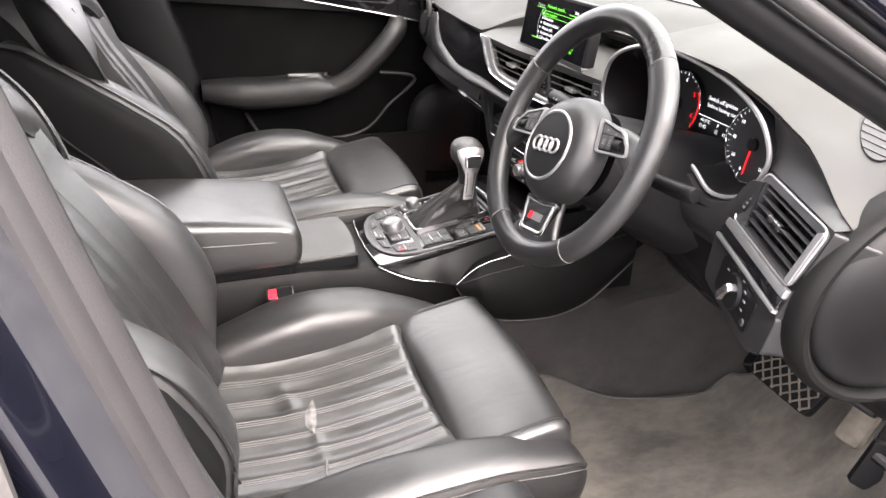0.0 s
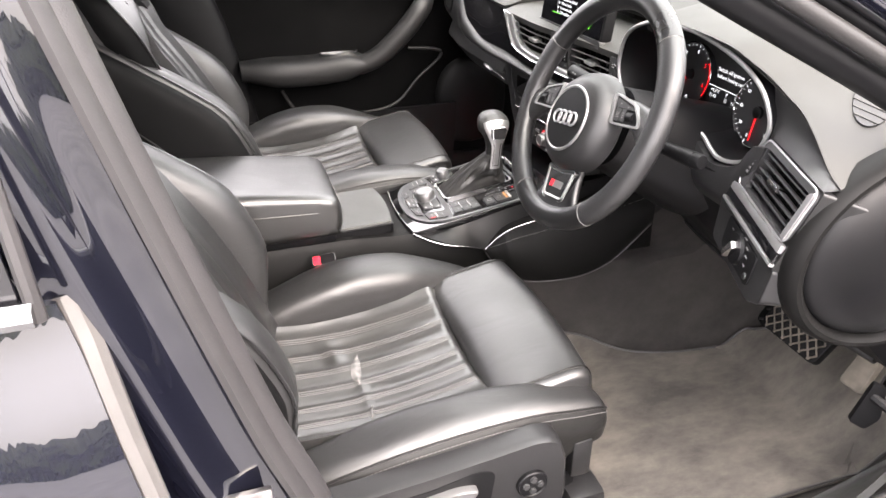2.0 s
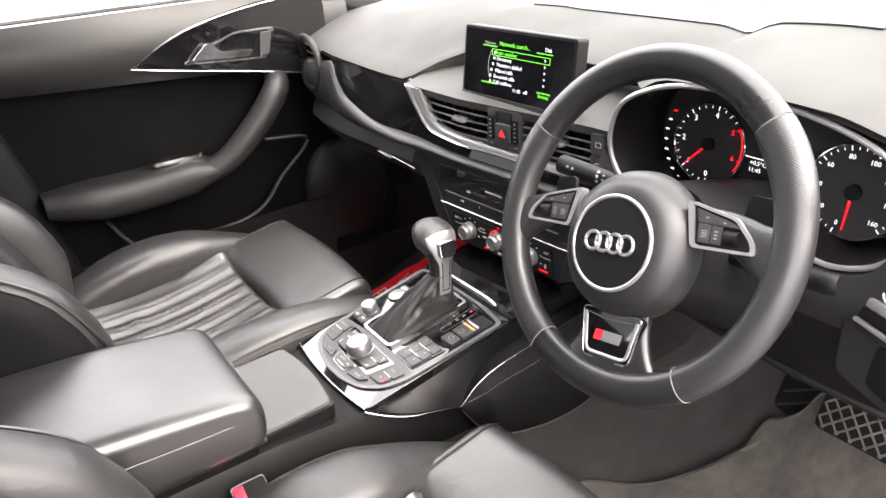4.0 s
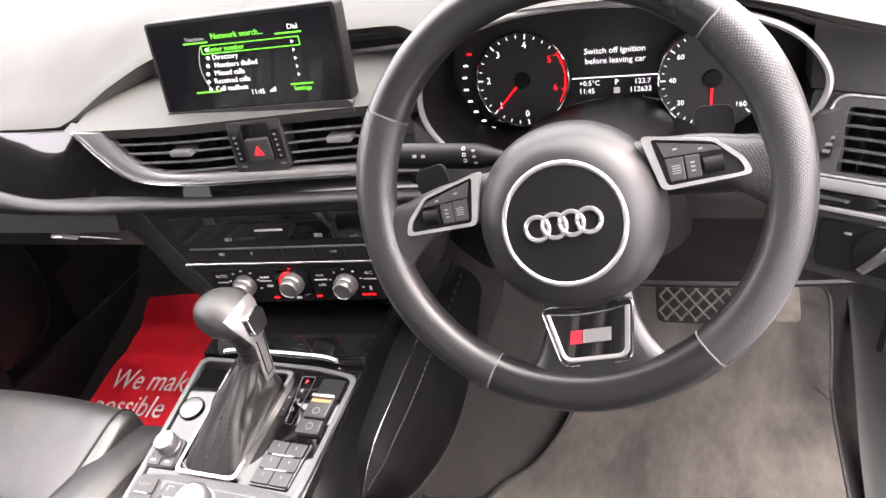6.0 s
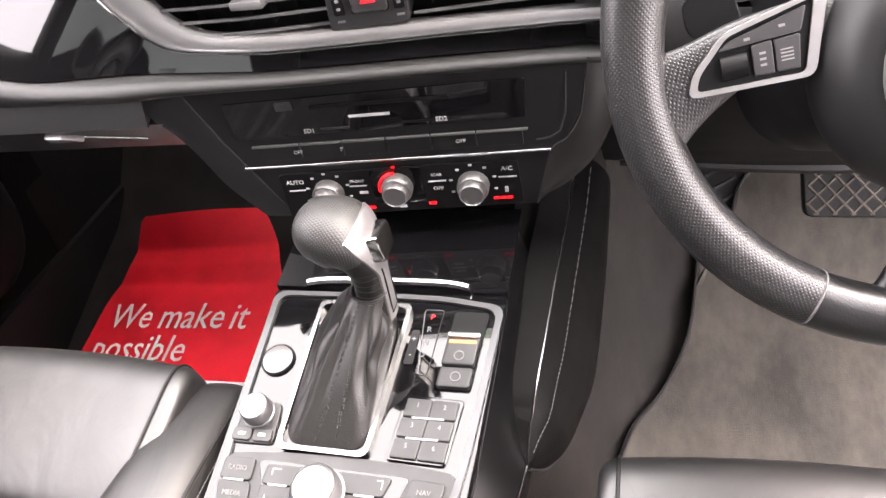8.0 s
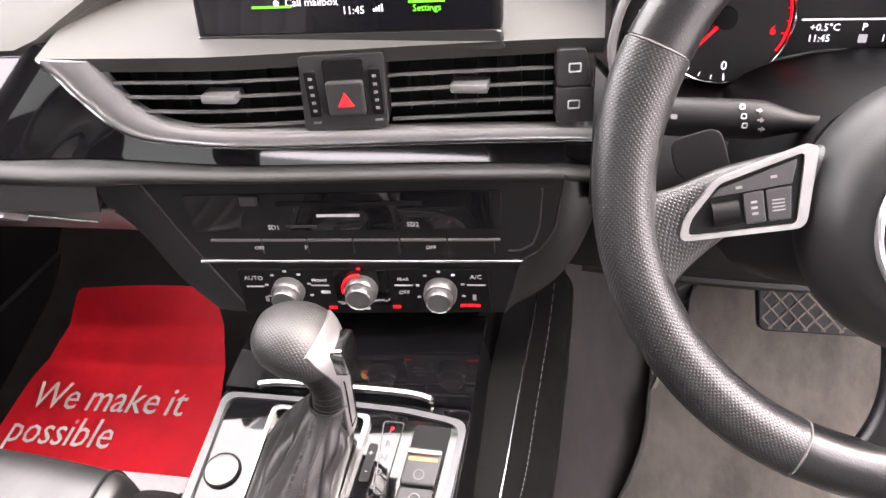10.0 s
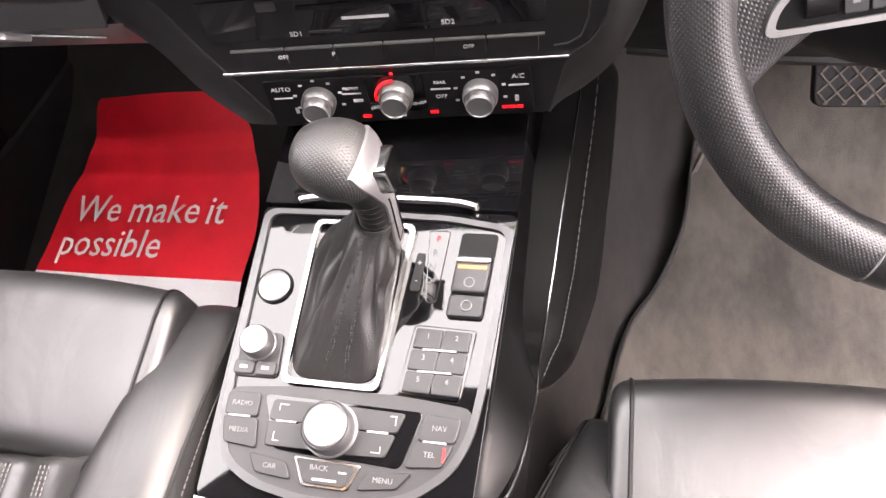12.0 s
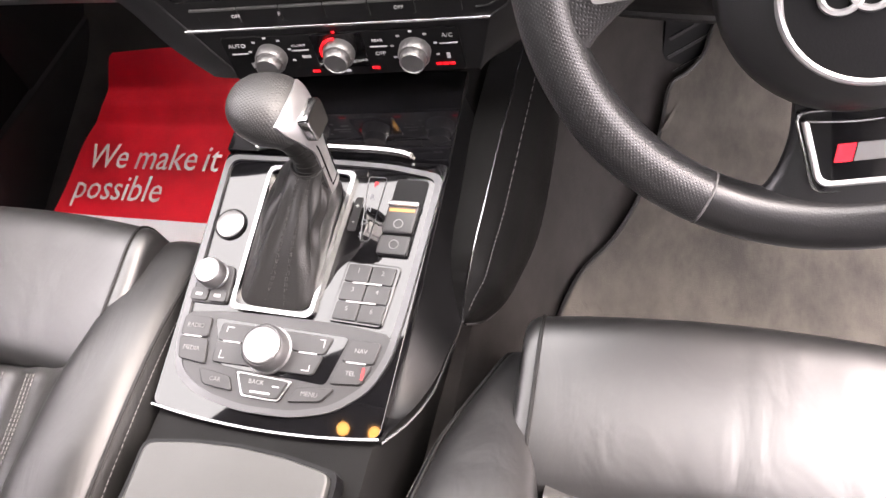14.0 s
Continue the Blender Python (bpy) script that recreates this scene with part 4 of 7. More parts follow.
# ---- centre stack ----
stack = thing("centre_stack", (0, 0.6, 0.8), "black radio and climate control stack with silver knobs", "control panel")
SX, SZ = (1, 0.084, 0), (0, 0.0, 1)
ST = frame_of((0.0, 0.552, 0.80), SX, SZ)
HOUSE_LEFT = [(-0.174, 0.079), (-0.15, 0.024), (-0.128, -0.02), (-0.108, -0.06)]
HOUSE_RIGHT = [(0.172, 0.078), (0.166, 0.032), (0.154, 0.008), (0.140, -0.003), (0.132, -0.03), (0.124, -0.06)]
part("housing", plate([*HOUSE_LEFT, *HOUSE_RIGHT[::-1]], ST, -0.12, 0.0, 0.0015), STACK, stack, "satin black fascia")


def house_wing(inner, outer, name):
    a, b = smooth([(*p, 0) for p in inner], 25), smooth([(*p, 0) for p in outer], 25)

    def f(u, v):
        k = round(u * 24)
        p = a[k].lerp(b[k], v)
        return ST @ Vector((p.x, p.y, 0.0012 - 0.003 * v - (0.009 if a[0].x < 0 else 0.03) * v * v * (1 - 0.6 * u)))

    part(name, slab(f, 24, 8, (0, 0.02, 0)), SOFT, stack, "soft grey flank of the stack")
    part("joint", tube([ST @ (p + Vector((0, 0, 0.0002))) for p in a], 0.0009, 6), DIAL, stack)


house_wing(HOUSE_LEFT, [(-0.219, 0.083), (-0.2165, 0.052), (-0.2, 0.032), (-0.186, 0.011), (-0.168, -0.027), (-0.14, -0.063)], "flank")
house_wing(HOUSE_RIGHT, [(0.206, 0.07), (0.201, 0.035), (0.19, 0.0), (0.174, -0.03), (0.15, -0.052), (0.126, -0.063)], "flank")
part("media_panel", plate(round_poly([(-0.137, 0.0275), (0.122, 0.0305), (0.124, 0.0655), (-0.139, 0.0635)], 0.003), ST, -0.006, 0.0018, 0.001), GLOSS, stack, "gloss black media player front")
part("disc_slot", box(-0.06, 0.06, 0.0535, 0.0565, 0.0022, 0.003, ST), DARK, stack)
part("eject_button", plate(round_poly([(-0.09, 0.0545), (-0.075, 0.0545), (-0.075, 0.062), (-0.09, 0.062)], 0.001), ST, 0.002, 0.0045, 0.001), BUTTON, stack)
part("card_slot", box(-0.056, -0.03, 0.0325, 0.0342, 0.0016, 0.0028, ST), BUTTON, stack)
part("card_slot", box(0.018, 0.044, 0.0335, 0.0352, 0.0016, 0.0028, ST), DARK, stack)
lettering("SD1", 0.006, ST @ pose(-0.0665, 0.032, 0.0022), WHITE_PRINT, stack)
lettering("SD2", 0.006, ST @ pose(0.051, 0.0345, 0.0022), WHITE_PRINT, stack)
bar(ST, -0.01, 0.0435, 0.036, 0.0026, WHITE_PRINT, stack, 0.0022)
part("joint", tube([ST @ Vector((x, z, 0.0006)) for x, z in ((0.155, 0.066), (0.153, 0.03), (0.148, 0.014), (0.139, 0.008), (0.128, 0.007))], 0.0009, 6), DIAL, stack)
for k in range(6):
    x = -0.1 + k * 0.0395
    part("soft_key", plate(round_poly([(x - 0.0194, 0.0045), (x + 0.0194, 0.0045), (x + 0.0194, 0.0185), (x - 0.0194, 0.0185)], 0.001), ST, -0.002, 0.0022, 0.0008), STACK, stack)
    part("key_edge", box(x - 0.019, x + 0.019, 0.0186, 0.0204, 0.001, 0.0038, ST, 0.0004), SATIN, stack)
for x in (-0.121, 0.118):
    part("key_edge", box(x - 0.0035, x + 0.0035, 0.0186, 0.0204, 0.001, 0.0036, ST, 0.0004), SATIN, stack)
lettering("OFF", 0.005, ST @ pose(-0.083, 0.0115, 0.0026), WHITE_PRINT, stack)
lettering("P", 0.006, ST @ pose(-0.042, 0.0118, 0.0026), WHITE_PRINT, stack)
lettering("OFF", 0.005, ST @ pose(0.064, 0.0118, 0.0026), WHITE_PRINT, stack)
part("chrome_strip", tube([ST @ Vector((x, -0.003, 0.0015)) for x in (-0.139, -0.05, 0.05, 0.139)], 0.0016, 10), CHROME, stack, "slim chrome strip")
part("climate_panel", plate(round_poly([(-0.112, -0.062), (0.112, -0.058), (0.11, -0.011), (-0.11, -0.012)], 0.004), ST, -0.004, 0.002, 0.001), DARK, stack, "black climate control panel")


def climate_knob(x, z, lit):
    k = part("knob", lathe([(0.0, 0.002), (0.0142, 0.002), (0.0142, 0.010), (0.0126, 0.0125)], ST @ pose(x, z, 0), 40, 0.012), SATIN, stack, "ribbed silver knob")
    part("cap", lathe([(0.0118, 0.0118), (0.0114, 0.019), (0.0104, 0.0205), (0.0098, 0.0195), (0.0, 0.0195)], ST @ pose(x, z, 0), 28), SATIN, k)
    for i in range(7):
        w = radians(200 - i * 36)
        bar(ST, x + 0.0205 * math.cos(w), z + 0.0205 * math.sin(w), 0.003, 0.002, RED_LIT if lit and 0 < i < 4 else WHITE_PRINT, k, 0.0024)
    if lit:
        part("lit_arc", tube([ST @ Vector((x + 0.0165 * math.cos(radians(w)), z + 0.0165 * math.sin(radians(w)), 0.006)) for w in range(90, 200, 10)], 0.0012, 6), RED_LIT, k)


climate_knob(-0.066, -0.034, False)
part("fan_field", plate(round_poly([(-0.024, -0.05), (0.024, -0.05), (0.024, -0.012), (-0.024, -0.012)], 0.002), ST, 0.0, 0.0028, 0.0005), GLOSS, stack)
climate_knob(0.0, -0.031, True)
climate_knob(0.069, -0.034, False)
lettering("AUTO", 0.0062, ST @ pose(-0.096, -0.021, 0.0026), WHITE_PRINT, stack)
lettering("A/C", 0.0062, ST @ pose(0.1, -0.019, 0.0026), WHITE_PRINT, stack)
lettering("REAR", 0.0042, ST @ pose(0.037, -0.0215, 0.0026), WHITE_PRINT, stack)
lettering("FRONT", 0.0042, ST @ pose(-0.037, -0.0235, 0.0026), WHITE_PRINT, stack)
lettering("OFF", 0.0055, ST @ pose(0.037, -0.036, 0.0026), WHITE_PRINT, stack)
for x, z in ((-0.096, -0.030), (-0.037, -0.0285), (0.037, -0.028), (0.1, -0.0275)):
    bar(ST, x, z, 0.016, 0.0014, WHITE_PRINT, stack, 0.0028, "key_line")
bar(ST, -0.033, -0.036, 0.008, 0.003, WHITE_PRINT, stack, 0.0028)
for x, z, mat in ((-0.029, -0.0535, RED_LIT), (0.001, -0.054, GREY_LIT), (0.029, -0.052, RED_LIT)):
    bar(ST, x, z, 0.007, 0.003, mat, stack, 0.0028)
for k in range(3):
    bar(ST, 0.088 + k * 0.006, -0.05, 0.005, 0.0028, RED_LIT, stack, 0.0028, "heat_light")
bar(ST, 0.098, -0.041, 0.003, 0.006, WHITE_PRINT, stack, 0.0028, "seat_mark")
bar(ST, -0.088, -0.044, 0.003, 0.006, WHITE_PRINT, stack, 0.0028, "seat_mark")

# ---- glovebox and lower dash ----
glove = thing("glovebox", (-0.42, 0.6, 0.8), "closed dark glovebox under the passenger side of the dash", "glovebox")

def lid_at(u, v):
    """The lid leans back under the dash, then rolls under."""
    x, f = -0.68 + 0.488 * u, min(1.0, v / 0.5)
    return Vector((x, fy(x) - 0.005 + 0.03 * f + 0.25 * max(0.0, v - 0.5), 0.845 - 0.041 * f - 0.01 * max(0.0, v - 0.5) - 0.002 * math.sin(math.pi * f)))


part("glovebox_lid", slab(lid_at, 24, 16, (0, 0.03, 0.01)), GLOVE, glove, "smooth dark glovebox lid")
part("upper_panel", slab(lambda u, v: Vector((-0.68 + 0.459 * u, fy(-0.68 + 0.459 * u) + 0.014 - 0.021 * v - 0.003 * math.sin(v * 3.14), 0.888 - 0.045 * v)), 24, 8, (0, 0.02, 0)), LOWER_PANEL, glove, "grey panel above the lid")
# the highlight at the latch's left end, added as a bright plate
part("latch", plate(round_poly([(-0.02, -0.004), (0.02, -0.003), (0.0, 0.005), (-0.02, 0.006)], 0.002), frame_of(lid_at(0.735, 0.14) + Vector((0, -0.002, 0)), (1, 0, 0), (0, -0.6, 0.8)), -0.004, 0.004, 0.0015), TRIM, glove, "bright plate for the highlight on the glovebox latch")
part("grip_slit", tube([lid_at(0.775 + 0.016 * k, 0.15 + 0.012 * k) + Vector((0, -0.001, 0)) for k in range(9)], 0.0012, 6), DULL, glove)
knee = thing("knee_panel", (0.42, 0.62, 0.75), "dark lower dash panel under the steering column", "panel")
part("lower_edge", tube([Vector((0.19 + 0.46 * k / 16, 0.773 - 0.02 * math.sin(k / 16 * 3.14), 0.642)) for k in range(17)], 0.008, 8), SOFT, knee)
part("panel", slab(lambda u, v: Vector((0.17 + 0.5 * u, 0.575 + 0.2 * v**1.4 - 0.02 * math.sin(u * 3.14), 0.90 - 0.26 * v)), 20, 12, (0, 0.03, 0)), DARK, knee)

# ---- display ----
disp = thing("display_screen", (0.01, 0.58, 1.03), "pop-up display with a lit green and white menu", "screen")
DM = frame_of((0.011, 0.578, 1.033), (1, 0.05, 0), (0, 0.12, 1))
part("housing", plate(round_poly([(-0.113, -0.051), (0.113, -0.05), (0.114, 0.051), (-0.111, 0.05)], 0.006), DM, -0.02, 0.0, 0.003), DARK, disp, "dark display housing")
part("foot", plate(round_poly([(-0.116, -0.06), (0.116, -0.06), (0.113, -0.047), (-0.113, -0.047)], 0.003), DM, -0.03, 0.003, 0.002), SOFT, disp)
scr = part("screen", plate(round_poly([(-0.107, -0.046), (0.107, -0.046), (0.108, 0.046), (-0.106, 0.046)], 0.003), DM, -0.002, 0.0006), SCREEN_OFF, disp, "glossy black screen glass")
SD = DM @ pose(0.003, 0.0, 0.0009)
for k, body in enumerate(("Enter number", "Directory", "Numbers dialled", "Missed calls", "Received calls", "Call mailbox")):
    y = 0.0165 - k * 0.0083
    lettering(body, 0.0078, SD @ pose(-0.042 + 0.003 * math.sin(k), y, 0), GREEN_LIT if k == 0 else WHITE_LIT, scr, "menu_line", "LEFT")
    part("list_dot", lathe([(0.0, 0.0), (0.0022, 0.0), (0.0022, 0.0003), (0, 0.0003)], SD @ pose(-0.0475 + 0.004 * math.cos(k * 0.7), y, 0), 8), WHITE_LIT, scr)
    if k < 5:
        part("arrow", plate([(0.056, y - 0.002), (0.059, y), (0.056, y + 0.002)], SD, 0, 0.0003), WHITE_LIT, scr)
lettering("Network search...", 0.0085, SD @ pose(-0.035, 0.0295, 0), GREEN_LIT, scr, "title", "LEFT")
lettering("Telephone", 0.0055, SD @ pose(-0.067, 0.0285, 0), GREY_LIT, scr, "title", "LEFT")
lettering("Dial", 0.0075, SD @ pose(0.055, 0.031, 0), WHITE_LIT, scr, "title", "LEFT")
lettering("11:45", 0.0075, SD @ pose(0.005, -0.0315, 0), WHITE_LIT, scr, "clock")
lettering("Settings", 0.0065, SD @ pose(0.058, -0.031, 0), GREEN_LIT, scr, "key_text")
part("highlight_frame", hoop(round_poly([(-0.05, 0.012), (0.066, 0.012), (0.066, 0.0215), (-0.05, 0.0215)], 0.001, 2), round_poly([(-0.049, 0.013), (0.065, 0.013), (0.065, 0.0205), (-0.049, 0.0205)], 0.001, 2), SD, 0, 0.0003), GREEN_LIT, scr)
for x, y, w in ((-0.055, 0.0245, 0.03), (0.055, 0.0255, 0.03), (-0.055, -0.0275, 0.03), (0.058, -0.0265, 0.026)):
    bar(SD, x, y, w, 0.0016, GREEN_LIT, scr)
part("list_arc", tube([SD @ Vector((-0.057 + 0.012 * (math.cos(w / 10 * 2.2 - 1.1) * -1 + 1), 0.02 - 0.0045 * w, 0)) for w in range(11)], 0.0005, 6), GREY_LIT, scr)
for k in range(4):
    bar(SD, 0.02 + k * 0.002, -0.0315 + k * 0.0005, 0.0012, 0.002 + k * 0.001, WHITE_LIT, scr)

# ---- instrument cluster ----
cluster = thing("instrument_cluster", (0.38, 0.62, 0.97), "black instrument cluster with red-needled dials and a lit message", "instrument cluster")
OUT = [(0.203, 0.985), (0.222, 1.025), (0.285, 1.053), (0.37, 1.06), (0.46, 1.05), (0.525, 1.028), (0.556, 0.995), (0.557, 0.965), (0.53, 0.927), (0.48, 0.912), (0.435, 0.932), (0.38, 0.94), (0.33, 0.932), (0.285, 0.915), (0.235, 0.922), (0.208, 0.95)]


def rim(y, k=1.0, n=72, dz=0.0):
    c = Vector((0.38, 0, 0.983))
    return [Vector((c.x + (p.x - c.x) * k, y, c.z + dz + (p.y - c.z) * k)) for p in smooth([(a, b, 0) for a, b in OUT], n, True)]


def funnel():
    bm = bmesh.new()
    rings = [[bm.verts.new(p) for p in rim(y, k, dz=dz)] for y, k, dz in ((0.572, 1.018, 0.0), (0.58, 1.0, 0), (0.62, 0.985, 0), (0.665, 0.97, -0.002), (0.675, 1.0, 0), (0.60, 1.015, 0))]
    n = len(rings[0])
    for i in range(len(rings)):
        a, b = rings[i], rings[(i + 1) % len(rings)]
        for k in range(n):
            bm.faces.new((a[k], a[(k + 1) % n], b[(k + 1) % n], b[k]))
    return bm


part("hood", funnel(), DARK, cluster, "dark recessed hood")
part("chrome_rim", tube([p for p in rim(0.572, 1.012)], 0.0031, 8, True, up=(0, 1, 0)), TRIM, cluster, "slim chrome rim")
FB = [bmesh.new()][0]
FB.faces.new([FB.verts.new(p + Vector((0, 0.0, 0))) for p in rim(0.664, 0.985)])
part("face_plate", FB, DIAL, cluster)


def build_dial(cx, cz, labels, red_from, needle_deg, start=225, sweep=-270, r=0.049, y=0.652):
    M = frame_of((cx, y, cz), (1, 0, 0), (0, 0.12, 1))
    base = part("dial", lathe([(0.0, -0.03), (r, -0.03), (r, 0.0), (0, 0.0)], M, 48), DIAL, cluster, "round dial with white numerals")
    part("dial_ring", tube([M @ Vector((r * math.cos(w / 24 * math.pi), r * math.sin(w / 24 * math.pi), 0.001)) for w in range(48)], 0.001, 6, True), CHROME, base)
    n = len(labels)
    for i, body in enumerate(labels):
        w = radians(start + sweep * i / (n - 1))
        lettering(body, 0.0095 if n < 8 else 0.007, M @ pose(0.036 * math.cos(w), 0.036 * math.sin(w), 0.0005), RED_LIT if i >= red_from else WHITE_LIT, base, "numeral")
        for j in range(4):
            if i == n - 1 and j:
                continue
            w2 = radians(start + sweep * (i + j / 4) / (n - 1))
            m = M @ pose(0, 0, 0, 0, 0, math.degrees(w2))
            bar(m, 0.0448, 0, 0.005 if j == 0 else 0.003, 0.0012 if j == 0 else 0.0007, RED_LIT if i >= red_from else WHITE_LIT, base, 0.0006, "tick")
    nd = M @ pose(0, 0, 0, 0, 0, needle_deg)
    part("needle", plate([(0.006, -0.0012), (0.04, -0.0006), (0.04, 0.0006), (0.006, 0.0012)], nd, 0.002, 0.0032), RED_LIT, base, "red needle")
    part("hub", lathe([(0.0, 0.0), (0.009, 0.0), (0.008, 0.004), (0, 0.0045)], M, 24), DARK, base)
    return base, M


b1, M1 = build_dial(0.285, 0.968, ["0", "1", "2", "3", "4", "5", "6"], 5, 227, 275, -290)
part("red_arc", tube([M1 @ Vector((0.0458 * math.cos(radians(w)), 0.0458 * math.sin(radians(w)), 0.001)) for w in range(-32, 36, 4)], 0.0008, 6), RED_LIT, b1)
b2, M2 = build_dial(0.472, 0.966, ["0", "20", "40", "60", "80", "100", "120", "140", "160"], 99, 268, 255, -300, y=0.632)
lettering("Switch off ignition", 0.0082, frame_of((0.381, 0.65, 0.994), (1, 0, 0), (0, 0.1, 1)), WHITE_LIT, cluster, "message")
lettering("before leaving car", 0.0082, frame_of((0.381, 0.65, 0.984), (1, 0, 0), (0, 0.1, 1)), WHITE_LIT, cluster, "message")
CM2 = frame_of((0.381, 0.65, 0.98), (1, 0, 0), (0, 0.1, 1))
bar(CM2, 0, -0.0125, 0.086, 0.0012, WHITE_LIT, cluster)
lettering("+0.5°C", 0.0072, CM2 @ pose(-0.026, -0.0185, 0), WHITE_LIT, cluster, "message")
lettering("P", 0.0075, CM2 @ pose(0.001, -0.0185, 0), WHITE_LIT, cluster, "message")
lettering("123.7", 0.0072, CM2 @ pose(0.026, -0.0185, 0), WHITE_LIT, cluster, "message")
lettering("11:45", 0.0072, CM2 @ pose(-0.029, -0.0265, 0), WHITE_LIT, cluster, "message")
lettering("112633", 0.0072, CM2 @ pose(0.024, -0.0265, 0), WHITE_LIT, cluster, "message")
bar(CM2, 0.001, -0.0265, 0.006, 0.006, GREY_LIT, cluster)
for k in range(8):
    w = radians(150 + k * 12)
    bar(frame_of((0.285, 0.651, 0.968), (1, 0, 0), (0, 0.1, 1)), 0.062 * math.cos(w), 0.062 * math.sin(w), 0.005, 0.0022, RED_LIT if k == 0 else WHITE_LIT, cluster)
COWL = [(0.19, 0.965), (0.208, 0.945), (0.235, 0.92), (0.285, 0.911), (0.33, 0.928), (0.38, 0.936), (0.435, 0.928), (0.48, 0.908), (0.53, 0.923), (0.556, 0.96), (0.575, 0.965)]
part("lower_cowl", slab(lambda u, v: Vector((0.19 + 0.385 * u, 0.571 - 0.012 * math.sin(math.pi * v) - 0.012 * u * v, 0.85 + (lerp_table(COWL, 0.19 + 0.385 * u) - 0.003 - 0.85) * v)), 40, 8, (0, 0.02, 0)), SOFT, cluster, "grey fascia under the dials")

# ---- driver's end of the dash ----
dend = thing("dash_end", (0.62, 0.6, 0.9), "grey end of the dash with light switch and vent", "dashboard")
EM = frame_of((0.63, 0.540, 0.935), (0.94, -0.34, -0.03), (0.05, 0.34, 0.94))


def end_slope(u, v):
    """From the pad's lip down to the top of the vent."""
    x = 0.548 + 0.152 * u
    lip = Vector((x, lerp_table(YLIP, x) + 0.004, lerp_table(ZLIP, x) - 0.004))
    low = EM @ Vector((-0.09 + 0.172 * u, 0.037, 0.002))
    return lip.lerp(low, v) + Vector((0, 0.006 * math.sin(math.pi * v), 0))


part("end_slope", slab(end_slope, 20, 10, (0, 0.05, -0.004)), SOFT, dend, "grey slope between the pad and the vent")
body = [(-0.088, 0.036), (0.082, 0.036), (0.084, -0.066), (-0.09, -0.07)]
part("end_body", hoop(round_poly(body, 0.004), round_poly([(-0.062, 0.029), (0.07, 0.029), (0.07, -0.032), (-0.062, -0.033)], 0.004), EM, -0.09, 0.0), SOFT, dend, "grey end panel")
part("vent_frame", hoop(round_poly([(-0.078, -0.0325), (0.079, -0.0325), (0.08, 0.034), (-0.068, 0.034)], 0.012), round_poly([(-0.058, -0.029), (0.067, -0.029), (0.067, 0.0255), (-0.058, 0.0255)], 0.004), EM, -0.01, 0.005), BUTTON, dend, "grey vent surround")
part("vent_edge", tube([EM @ Vector((*p, 0.005)) for p in round_poly([(-0.079, -0.033), (0.08, -0.033), (0.081, 0.0345), (-0.069, 0.0345)], 0.012)], 0.0013, 6, True), ALU, dend, "slim aluminium edge")
part("frame_cap", plate(round_poly([(0.069, -0.03), (0.0785, -0.03), (0.0785, 0.032), (0.069, 0.027)], 0.003), EM, 0.003, 0.0075, 0.001), ALU, dend, "aluminium end of the vent frame")
rv = thing("air_vent", EM @ Vector((0, 0, 0)), "black air vent with horizontal slats and a chrome tab", "air vent", "dashboard vents")
part("duct", box(-0.062, 0.07, -0.032, 0.029, -0.05, -0.045, EM), DARK, rv)
for k in range(5):
    w = -0.0195 + 0.0098 * k
    part("slat", box(-0.058, 0.067, w - 0.0011, w + 0.0011, -0.004, 0.002, EM), BUTTON, rv)
for k in range(6):
    u = -0.045 + 0.02 * k
    part("fin", box(u - 0.0006, u + 0.0006, -0.028, 0.025, -0.03, -0.012, EM), DARK, rv)
part("tab", box(-0.016, 0.014, -0.0035, 0.0045, -0.004, 0.008, EM, 0.002), CHROME, rv, "chrome vent tab")
tw = part("thumbwheel", plate(round_poly([(-0.073, -0.018), (-0.064, -0.018), (-0.062, 0.02), (-0.069, 0.02)], 0.003), EM, 0.003, 0.0075, 0.0015), DARK, dend)
for k in range(6):
    part("ridge", box(-0.0705 + 0.0008 * k, -0.065 + 0.0008 * k, -0.014 + 0.006 * k, -0.0115 + 0.006 * k, 0.0075, 0.0082, EM), SLAT, tw)
part("trim_strip", box(-0.088, 0.081, -0.0455, -0.0345, -0.004, 0.006, EM, 0.003), ALU, dend, "satin aluminium strip")
part("gloss_strip", box(-0.09, 0.081, -0.058, -0.046, -0.004, 0.004, EM, 0.001), GLOSS, dend, "gloss black strip")
part("lower_strip", box(-0.092, 0.082, -0.063, -0.0585, -0.004, 0.006, EM, 0.0015), ALU, dend, "slim aluminium strip")
EL = EM @ pose(0, -0.064, -0.004, 14)
part("lower_panel", plate(round_poly([(-0.11, 0.0), (0.084, 0.0), (0.08, -0.05), (0.05, -0.066), (-0.10, -0.06)], 0.01), EL, -0.05, 0.002, 0.003), SOFT, dend, "grey panel under the vent")
ls = thing("light_switch", EL @ Vector((-0.012, -0.03, 0)), "rotary headlight switch with a chrome grip", "switch")
LM = EL @ pose(-0.012, -0.029, 0.002)
part("switch_plate", plate(round_poly([(-0.05, -0.022), (0.052, -0.024), (0.055, 0.02), (-0.05, 0.023)], 0.008), LM, -0.004, 0.002, 0.001), DARK, ls)
part("dial_ring", lathe([(0.0, 0.0), (0.022, 0.0), (0.02, 0.006), (0, 0.006)], LM, 32), DARK, ls)
part("grip", plate(round_poly([(-0.0045, -0.02), (0.0045, -0.02), (0.0055, 0.012), (-0.0055, 0.012)], 0.003), LM @ pose(0, 0, 0, 0, 0, -38), 0.005, 0.015, 0.003), CHROME, ls, "chrome grip")
